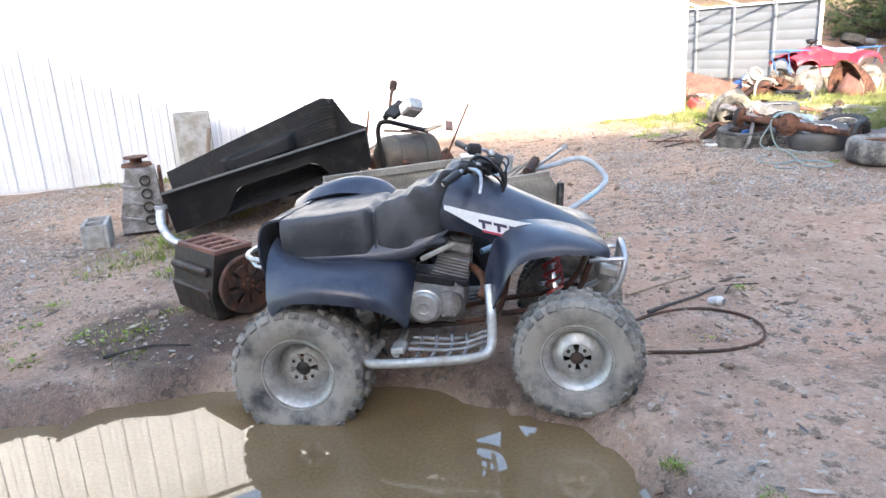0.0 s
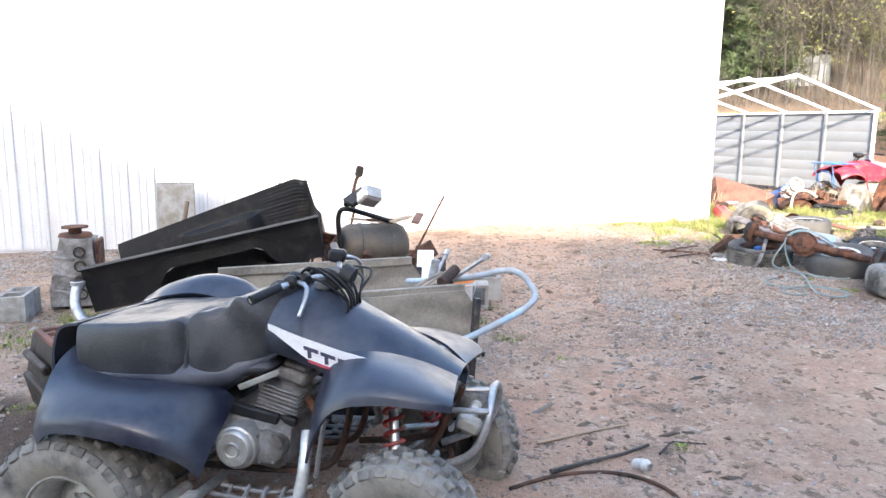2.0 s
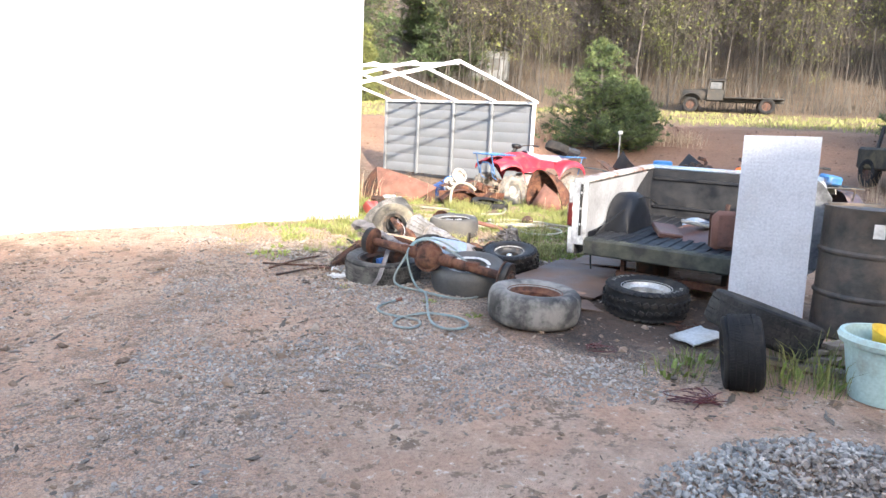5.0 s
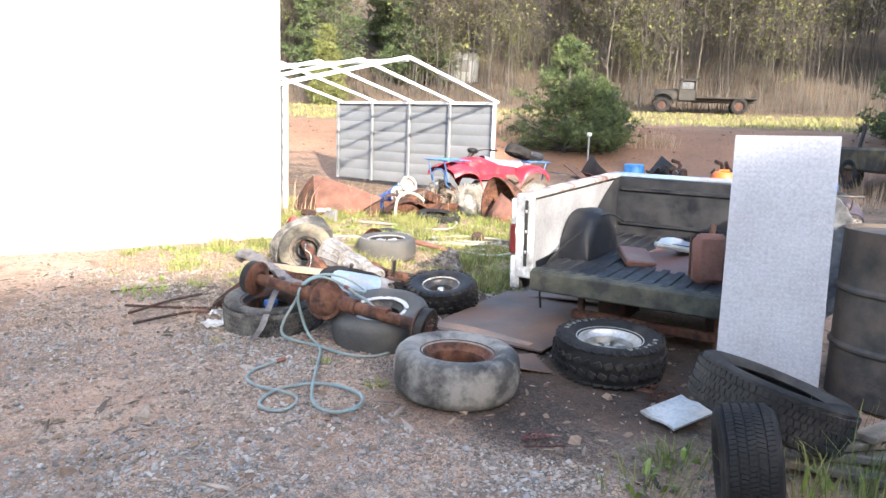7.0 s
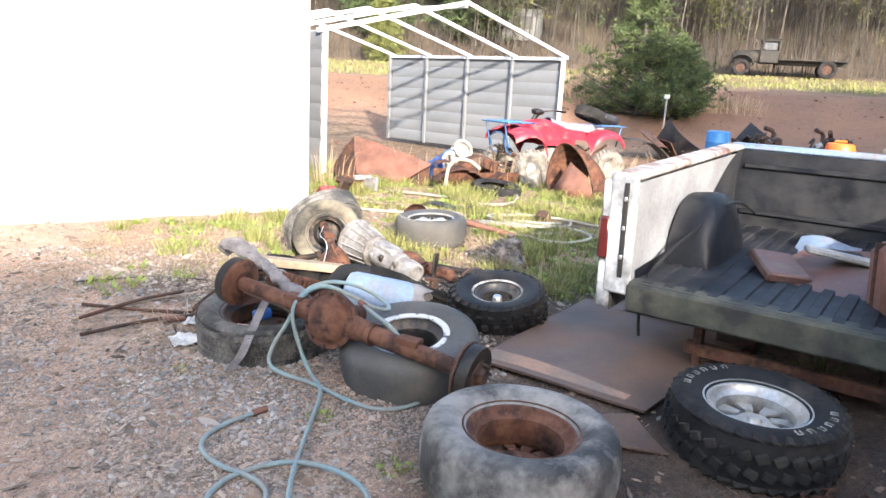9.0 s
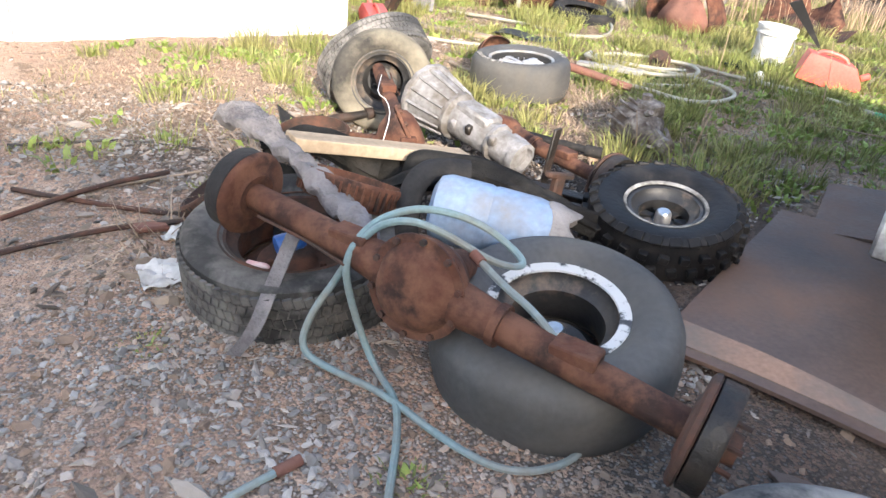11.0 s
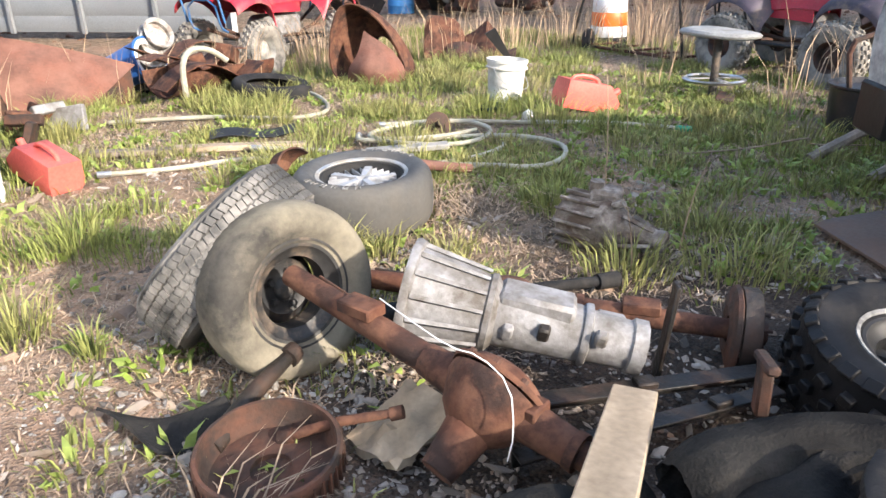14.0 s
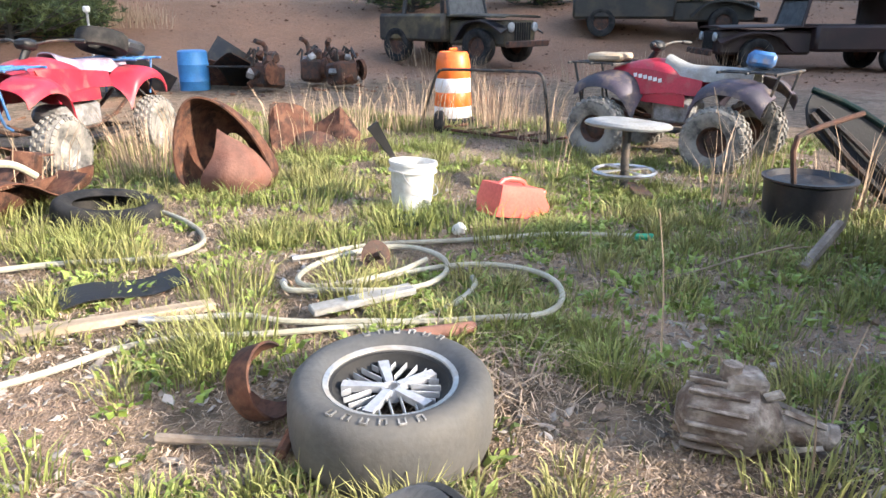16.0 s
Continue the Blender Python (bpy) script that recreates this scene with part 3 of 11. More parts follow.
def ground():
    xs = [-200, -120, -70, -45, -30, -22, -16, -12, -10]
    ys = [-200, -120, -70, -40, -25, -16, -10, -6, -3]
    x = -8.0
    while x < 9.5:
        xs.append(x)
        x += 0.085 if -2.8 < x < 6.5 else 0.16
    while x < 60:
        xs.append(x)
        x += 0.3 if x < 18 else 1.2
    xs += [70, 90, 130, 220]
    y = -1.0
    while y < 13:
        ys.append(y)
        y += 0.085
    while y < 62:
        ys.append(y)
        y += 0.3 if y < 20 else 1.2
    ys += [75, 100, 150, 230]
    w = len(ys)
    vs = [(a, b, land(a, b)) for a in xs for b in ys]
    fs = [(i * w + j, (i + 1) * w + j, (i + 1) * w + j + 1, i * w + j + 1) for i in range(len(xs) - 1) for j in range(w - 1)]
    me = bpy.data.meshes.new("ground")
    me.from_pydata(vs, [], fs)
    me.shade_smooth()
    me.materials.append(ground_material())

    def layer(name, fn):
        me.attributes.new(name, "FLOAT", "POINT").data.foreach_set("value", [fn(v[0], v[1]) for v in vs])
    layer("gravel", lambda x, y: gravel_at(x, y) * step(20, 14, math.hypot(x, y)))
    layer("turf", turf_at)
    layer("litter", lambda x, y: step(43, 47, math.hypot(x - 2, y - 3)))
    layer("clay", lambda x, y: step(13, 16, math.hypot(x - 2, y - 3)) * 0.9 * (1 - turf_at(x, y)))
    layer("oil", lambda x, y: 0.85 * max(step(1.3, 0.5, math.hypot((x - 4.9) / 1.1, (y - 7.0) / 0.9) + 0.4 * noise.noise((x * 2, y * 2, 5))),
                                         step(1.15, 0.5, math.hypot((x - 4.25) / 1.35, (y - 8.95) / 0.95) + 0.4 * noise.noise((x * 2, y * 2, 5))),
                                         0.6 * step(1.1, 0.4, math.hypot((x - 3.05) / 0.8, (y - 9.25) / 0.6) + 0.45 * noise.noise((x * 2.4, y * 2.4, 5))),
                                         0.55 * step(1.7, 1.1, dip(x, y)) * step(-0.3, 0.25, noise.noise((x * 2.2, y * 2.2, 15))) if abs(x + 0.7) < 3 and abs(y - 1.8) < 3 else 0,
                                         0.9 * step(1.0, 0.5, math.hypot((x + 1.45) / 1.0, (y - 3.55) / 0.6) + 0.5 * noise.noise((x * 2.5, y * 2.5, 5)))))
    layer("wet", lambda x, y: max(step(1.6, 1.05, dip(x, y)) if abs(x + 0.7) < 3 and abs(y - 1.8) < 3 else 0,
                                  0.7 * step(0.5, 0.2, math.hypot((x - 3.6) / 1.3, (y - 5.1) / 0.5) + 0.35 * noise.noise((x * 2, y * 2, 9)))))
    return tagged(new("ground", me), "brown dirt yard with gravel, weeds and a clay bank", "ground", "", "structure")


ground()

water_mat = mat("muddy_water", (0.19, 0.13, 0.068), (0.15, 0.10, 0.05), 0.03, 0.0, 1.5, 0.0, spec=0.5)
wnt = water_mat.node_tree
wnt.nodes["Principled BSDF"].inputs["IOR"].default_value = 1.75
for l in list(wnt.links):
    if l.to_socket.name == "Roughness":
        wnt.links.remove(l)
wnt.nodes["Principled BSDF"].inputs["Roughness"].default_value = 0.015
b = Mesh()
b.sheet(lambda u, v: (-3.0 + 4.4 * u, 0.0 + 3.9 * v, -0.134), 8, 8)
tagged(part("water", b, water_mat), "shallow muddy brown puddle in the dirt", "puddle", "", "structure")


# ---- the shed ----
SHED_C = Vector((3.58, 11.78, 0))
SHED_ROT = math.degrees(math.atan2(3.7, 8.99))
SHED = pose(SHED_C.x, SHED_C.y, 0, 0, 0, SHED_ROT)     # x along the wall, -y faces the yard; the corner is at x = 0
SHED_H, SHED_L, SHED_D = 3.42, 16.2, 9.0


def shed_top(x):
    """Height of the gable wall, x along it from the corner."""
    return SHED_H + 0.126 * min(-x, SHED_L + x)


def shed():
    L, D, H, P = SHED_L, SHED_D, SHED_H, shed_top(-SHED_L / 2)
    b = Mesh()
    for y in (0.10, D):
        b.prism([(0, -0.2), (0, H), (-L / 2, P), (-L, H), (-L, -0.2)], 0.12, "y", y)
    for x in (-0.06, -L + 0.06):
        b.box((x, D / 2, H / 2 - 0.1), (0.12, D - 0.2, H + 0.2))
    wall = part("wall_shed", b, metal_white)
    wall.matrix_world = SHED
    tagged(wall, "tall white ribbed sheet metal shed wall", "wall", "", "structure")
    # sheets 0.9 m wide with ribs every 0.3 m, cut to the slope of the gable
    w, prof = 0.9, []
    for k in range(3):
        o = k * 0.3
        prof += [(o, 0.0), (o + 0.012, -0.022), (o + 0.038, -0.022), (o + 0.05, 0.0), (o + 0.13, 0.0), (o + 0.14, -0.005), (o + 0.16, -0.005), (o + 0.17, 0.0),
                 (o + 0.21, 0.0), (o + 0.22, -0.005), (o + 0.24, -0.005), (o + 0.25, 0.0)]
    prof.append((w - 0.003, 0.0))
    k = len(prof)
    for i in range(18):
        x0, z0 = -w * (i + 1), 0.02 * ((i * 7) % 3)
        b = Mesh()
        b.add([(x, y, z0) for x, y in prof] + [(x, y, shed_top(x0 + x)) for x, y in prof], [(q, q + 1, k + q + 1, k + q) for q in range(k - 1)])
        p = new("wall_panel", mesh_data("wall_panel", b, metal_white, 20))
        p.parent = wall
        p.location = (x0, 0.03, 0)
    b = Mesh()
    b.box((-0.05, 0.0, H / 2), (0.14, 0.012, H))
    b.box((0.008, 0.08, H / 2), (0.012, 0.17, H))
    part("corner_trim", b, metal_white, wall)
    b = Mesh()
    b.prism([(0.06, H - 0.02), (-L / 2, P), (-L - 0.06, H - 0.02), (-L - 0.06, H + 0.06), (-L / 2, P + 0.08), (0.06, H + 0.06)], D + 0.1, "y", D / 2)
    r = part("roof_shed", b, metal_white)
    r.matrix_world = SHED
    tagged(r, "low-pitched white sheet metal shed roof", "roof", "", "structure")


shed()


# ---- carport frame behind the shed ----
CP_L, CP_R = Vector((3.88, 14.65, 0)), Vector((8.3, 17.6, 0))
CP_ROT = math.degrees(math.atan2(CP_R.y - CP_L.y, CP_R.x - CP_L.x))
CP_W, CP_D, CP_E, CP_T = (CP_R - CP_L).length, 4.7, 1.88, 2.5


def carport():
    t = thing("carport", pose(CP_L.x, CP_L.y, 0.12, 0, 0, CP_ROT), "roofless white tube carport frame with grey sheet metal sides", "carport")
    for i in range(5):
        y = CP_D * i / 4
        for x in (0, CP_W):
            b = Mesh()
            b.box((x, y, CP_E / 2), (0.06, 0.06, CP_E), bev=0.006)
            part("post", b, frame_white if i == 0 else carport_grey, t)
        b = Mesh()
        for x in (0, CP_W):
            a, c = Vector((x + (0.12 if x else -0.12), y, CP_E - 0.03)), Vector((CP_W / 2, y, CP_T))
            mid, d = (a + c) / 2, c - a
            b.box(mid, (d.length, 0.055, 0.06), (0, -math.degrees(math.atan2(d.z, d.x)), 0), 0.006)
        part("rafter", b, frame_white, t)
    for x, z in ((0, CP_E), (CP_W, CP_E), (CP_W / 2, CP_T)):
        b = Mesh()
        b.box((x, CP_D / 2, z - 0.05), (0.055, CP_D, 0.055), bev=0.006)
        part("beam", b, frame_white, t)
    for x in (-0.05, CP_W + 0.05):
        for k in range(8):
            b = Mesh()
            z0, h = 0.02 + k * (CP_E - 0.05) / 8, (CP_E - 0.05) / 8
            b.sheet(lambda u, v: (x + (0.014 if v in (0.0, 1.0) else 0.0), CP_D * u, z0 + h * v * 0.985), 4, 4, 0.006)
            part("side_panel", b, carport_grey, t)


carport()


# ---- unseen wall added behind the camera, its stepped top cut to shade the yard ----
def shade_screen():
    b = Mesh()
    b.prism([(-14, 0), (34.1, 0), (34.10, 15.50), (9.70, 15.50), (9.10, 7.27), (5.60, 6.95), (3.65, 6.95), (3.50, 7.51), (3.05, 7.51), (2.90, 7.11), (2.30, 7.13), (1.85, 7.15), (1.40, 7.17), (1.15, 7.31), (0.50, 7.43), (-1.30, 7.51), (-2.30, 7.47), (-4.30, 7.62), (-6.30, 8.10), (-8.90, 9.10), (-13.90, 9.90), (-14, 9.9)], 0.3, "y", 0)
    o = part("wall_barn", b, old_wood)
    o.matrix_world = pose(2.9, -8.5, 0)
    tagged(o, "unseen plank wall added to shade the yard", "wall", "", "structure")


shade_screen()


# ---- shared shapes ----
def crom(p, t):
    """A smooth curve through points, t from 0 to 1."""
    k = len(p) - 1
    s = min(max(t, 0), 1) * k
    i = min(int(s), k - 1)
    f = s - i
    a, b, c, d = p[max(i - 1, 0)], p[i], p[i + 1], p[min(i + 2, k)]
    return tuple(0.5 * (2 * q + (r - o) * f + (2 * o - 5 * q + 4 * r - e) * f * f + (3 * q - o - 3 * r + e) * f ** 3) for o, q, r, e in zip(a, b, c, d))


def patch(b, rows, nu=14, nv=10, thick=0.012):
    """A smooth skin through rows of points."""
    return b.sheet(lambda u, v: crom([crom(r, v) for r in rows], u), nu, nv, thick)


def slotted(b, r0, r1, z, th, n, gap, seg=4, cone=0.0):
    """A ring of n plates with open slots between."""
    for k in range(n):
        a0, a1 = 2 * math.pi * (k + gap / 2) / n, 2 * math.pi * (k + 1 - gap / 2) / n

        def fn(u, v):
            a, r = a0 + (a1 - a0) * u, r0 + (r1 - r0) * v
            return (r * math.cos(a), r * math.sin(a), z + cone * v)
        b.sheet(fn, seg, 1, th)


def tyre_mesh(R, rr, w, bald=False):
    h = w / 2
    m = (R + rr) / 2
    outer = [(rr - 0.004, -h * 0.72), (rr + 0.012, -h * 0.80), (rr + 0.3 * (R - rr), -h * 0.95), (m + 0.1 * (R - rr), -h), (R - 0.16 * (R - rr), -h * 0.96), (R - 0.06 * (R - rr), -h * 0.86),
             (R - 0.008, -h * 0.72), (R, -h * 0.4), (R + 0.001, 0)]
    if bald:
        d = R - rr
        outer = outer[:2] + [(rr + 0.3 * d, -h * 0.97), (m + 0.1 * d, -h), (R - 0.24 * d, -h * 0.93), (R - 0.11 * d, -h * 0.79), (R - 0.04 * d, -h * 0.58), (R - 0.012 * d, -h * 0.30), (R, 0)]
    prof = outer + [(r, -z) for r, z in outer[-2::-1]]
    inner = [(rr, h * 0.66), (m, h * 0.86), (R - 0.03, h * 0.6), (R - 0.03, -h * 0.6), (m, -h * 0.86), (rr, -h * 0.66)]
    b = Mesh()
    b.lathe(prof + inner, 60, True)
    return b


def tread_mesh(R, w, kind):
    b = Mesh()
    rows = {"road": [(-0.60, 0.25, 0.58), (-0.30, 0.25, 0.54), (0.0, 0.25, 0.54), (0.30, 0.25, 0.54), (0.60, 0.25, 0.58)],
            "mud": [(-0.78, 0.34, 0.55), (-0.28, 0.30, 0.5), (0.28, 0.30, 0.5), (0.78, 0.34, 0.55)],
            "knob": [(-0.86, 0.26, 0.42), (-0.45, 0.24, 0.34), (0.0, 0.26, 0.34), (0.45, 0.24, 0.34), (0.86, 0.26, 0.42)]}[kind]
    n = {"road": 76, "mud": 34, "knob": 26}[kind]
    deep = {"road": 0.005, "mud": 0.014, "knob": 0.016}[kind]
    for ri, (zz, ww, fill) in enumerate(rows):
        for k in range(n):
            a = 2 * math.pi * (k + 0.5 * (ri % 2)) / n
            side = abs(zz) > 0.7
            r = R - (0.022 if side else 0.0)
            m = Matrix.Rotation(a, 4, "Z") @ Matrix.Translation((r, 0, zz * w / 2)) @ Matrix.Rotation(radians((1 if zz > 0 else -1) * (32 if side else 0)), 4, "Y")
            m = m @ Matrix.Rotation(radians((-1) ** ri * {"road": 14, "mud": 24, "knob": 10}[kind]), 4, "X")
            old = b.m
            b.m = m
            s = (deep * 2, 2 * math.pi * R / n * fill * 1.5, ww * w / 2)
            b.box((0, 0, 0), s, bev=0 if kind == "road" else 0.003)
            b.m = old
    return b


def wheel(m, R, rr, w, kind, rim, tyre_m, rim_m, label, group="", disc_m=None, letters=False, lip_m=None, lip_w=0.009):
    """A tyre with its rim; the axle is the local z axis, the outer face looks up."""
    t = thing("wheel", m, label, "wheel" if rim != "none" else "tyre", group)
    ty = part("tyre", tyre_mesh(R, rr, w, not kind), tyre_m, t)
    if kind:
        part("tread", tread_mesh(R, w, kind), tyre_m, ty)
    h = w / 2
    if letters:
        lb = Mesh()
        for k in list(range(3, 9)) + list(range(19, 25)):
            a0 = 2 * math.pi * k / 32
            for s in (0, 1):
                lb.m = Matrix.Rotation(a0 + s * 0.07, 4, "Z") @ Matrix.Translation(((R + rr) / 2 + 0.008, 0, h * 1.0))
                lb.box((0, 0, 0), (0.022, 0.004, 0.005))
            lb.m = Matrix.Rotation(a0 + 0.035, 4, "Z") @ Matrix.Translation(((R + rr) / 2 + (0.02 if k % 2 else -0.004), 0, h * 1.0))
            lb.box((0, 0, 0), (0.004, 0.016, 0.005))
        tagged(part("raised_lettering", lb, white_rubber, ty, "raised white sidewall bars"), kind="stuff")
    if rim == "none":
        return t
    b = Mesh()
    prof = [(rr + 0.010, h * 0.80), (rr + 0.012, h * 0.74), (rr - 0.006, h * 0.70), (rr - 0.012, h * 0.55), (rr - 0.034, h * 0.42), (rr - 0.034, -h * 0.3), (rr - 0.012, -h * 0.55),
            (rr + 0.012, -h * 0.74), (rr + 0.006, -h * 0.80)]
    b.lathe(prof + [(r - 0.006, z) for r, z in prof[::-1]], 40, True)
    rm = part("rim", b, rim_m, t)
    if lip_m:
        b = Mesh()
        b.lathe([(rr + 0.014, h * 0.80), (rr + 0.012, h * 0.83), (rr + 0.013 - lip_w, h * 0.80), (rr + 0.011 - lip_w, h * 0.76), (rr + 0.013 - lip_w, h * 0.75)], 40, True)
        part("rim_lip", b, lip_m, rm)
        if rim != "slat":
            b = Mesh()
            k0 = h * (0.10 if rim == "spoke" else -0.08)
            b.lathe([(0, k0 + 0.045), (0.020, k0 + 0.044), (0.026, k0 + 0.036), (0.028, k0)], 20)
            part("centre_cap", b, chrome, rm)
    dm = disc_m or rim_m
    d = Mesh()
    q = rr - 0.036
    if rim == "atv":
        d.lathe([(q, -h * 0.1), (q * 0.80, -h * 0.2), (q * 0.62, -h * 0.1), (q * 0.5, h * 0.02), (q * 0.5, h * 0.02 - 0.008), (q * 0.62, -h * 0.1 - 0.01), (q * 0.80, -h * 0.2 - 0.01), (q, -h * 0.1 - 0.01)], 32, True)
        slotted(d, q * 0.22, q * 0.52, h * 0.02, 0.008, 4, 0.32)
        d.lathe([(0, h * 0.10), (q * 0.2, h * 0.08), (q * 0.26, 0), (q * 0.26, -0.02), (0, -0.02)], 20)
    elif rim == "steel":
        slotted(d, q * 0.66, q + 0.004, -h * 0.40, 0.008, 14, 0.34, 2, -h * 0.12)
        d.lathe([(q * 0.68, -h * 0.40), (q * 0.5, -h * 0.29), (q * 0.34, -h * 0.33), (q * 0.34, -h * 0.33 - 0.008), (q * 0.5, -h * 0.29 - 0.008), (q * 0.68, -h * 0.40 - 0.008)], 32, True)
        slotted(d, q * 0.20, q * 0.36, -h * 0.33, 0.008, 5, 0.22, 3)
        d.lathe([(q * 0.22, -h * 0.33), (q * 0.2, -h * 0.30), (q * 0.13, -h * 0.30), (q * 0.13, -h * 0.33 - 0.02), (q * 0.2, -h * 0.33 - 0.02)], 24, True)
    elif rim == "spoke":
        slotted(d, q * 0.42, q + 0.004, h * 0.10, 0.010, 8, 0.42, 3, -h * 0.10)
        d.lathe([(q * 0.44, h * 0.10), (q * 0.34, h * 0.14), (q * 0.2, h * 0.12), (q * 0.2, h * 0.1), (q * 0.34, h * 0.12), (q * 0.44, h * 0.08)], 32, True)
        d.lathe([(0, h * 0.24), (q * 0.14, h * 0.23), (q * 0.17, h * 0.16), (q * 0.2, h * 0.1)], 24)
    elif rim == "dish":
        d.lathe([(q, -h * 0.5), (q * 0.86, -h * 0.42), (q * 0.7, -h * 0.20), (q * 0.5, -h * 0.28), (q * 0.34, -h * 0.22), (q * 0.28, -h * 0.08), (q * 0.2, -h * 0.04), (0, -h * 0.04)], 36)
        for k in range(5):
            a = 2 * math.pi * k / 5
            d.lathe([(0, 0.016), (0.009, 0.014), (0.011, 0)], 6, m=Matrix.Translation((q * 0.47 * math.cos(a), q * 0.47 * math.sin(a), -h * 0.25)))
    elif rim == "slat":
        for k in range(5):
            a = 2 * math.pi * k / 5 + 0.2
            d.m = Matrix.Rotation(a, 4, "Z")
            d.prism([(q * 0.16, -q * 0.075), (q * 1.0, -q * 0.115), (q * 1.0, q * 0.115), (q * 0.16, q * 0.075)], 0.020, "z", h * 0.54)
            d.m = Matrix.Rotation(a + math.pi / 5, 4, "Z")
            for o in (-0.36, -0.12, 0.12, 0.36):
                x0, x1 = q * (abs(o) + 0.16) / math.tan(math.pi / 5), q * math.sqrt(1 - o * o)
                if x1 > x0 + 0.01:
                    d.box(((x0 + x1) / 2, q * o, h * 0.50), (x1 - x0, q * 0.026, 0.020), bev=0.002)
        d.m = Matrix()
        d.lathe([(0, h * 0.30), (q * 0.13, h * 0.30), (q * 0.14, h * 0.60), (q * 0.20, h * 0.60), (q * 0.25, h * 0.5), (q * 0.25, h * 0.3), (0, h * 0.28)], 24)
    part("disc", d, dm, rm)
    return t


AXLE_NEAR = Euler((radians(90), 0, 0)).to_matrix().to_4x4()      # local z turned to -y


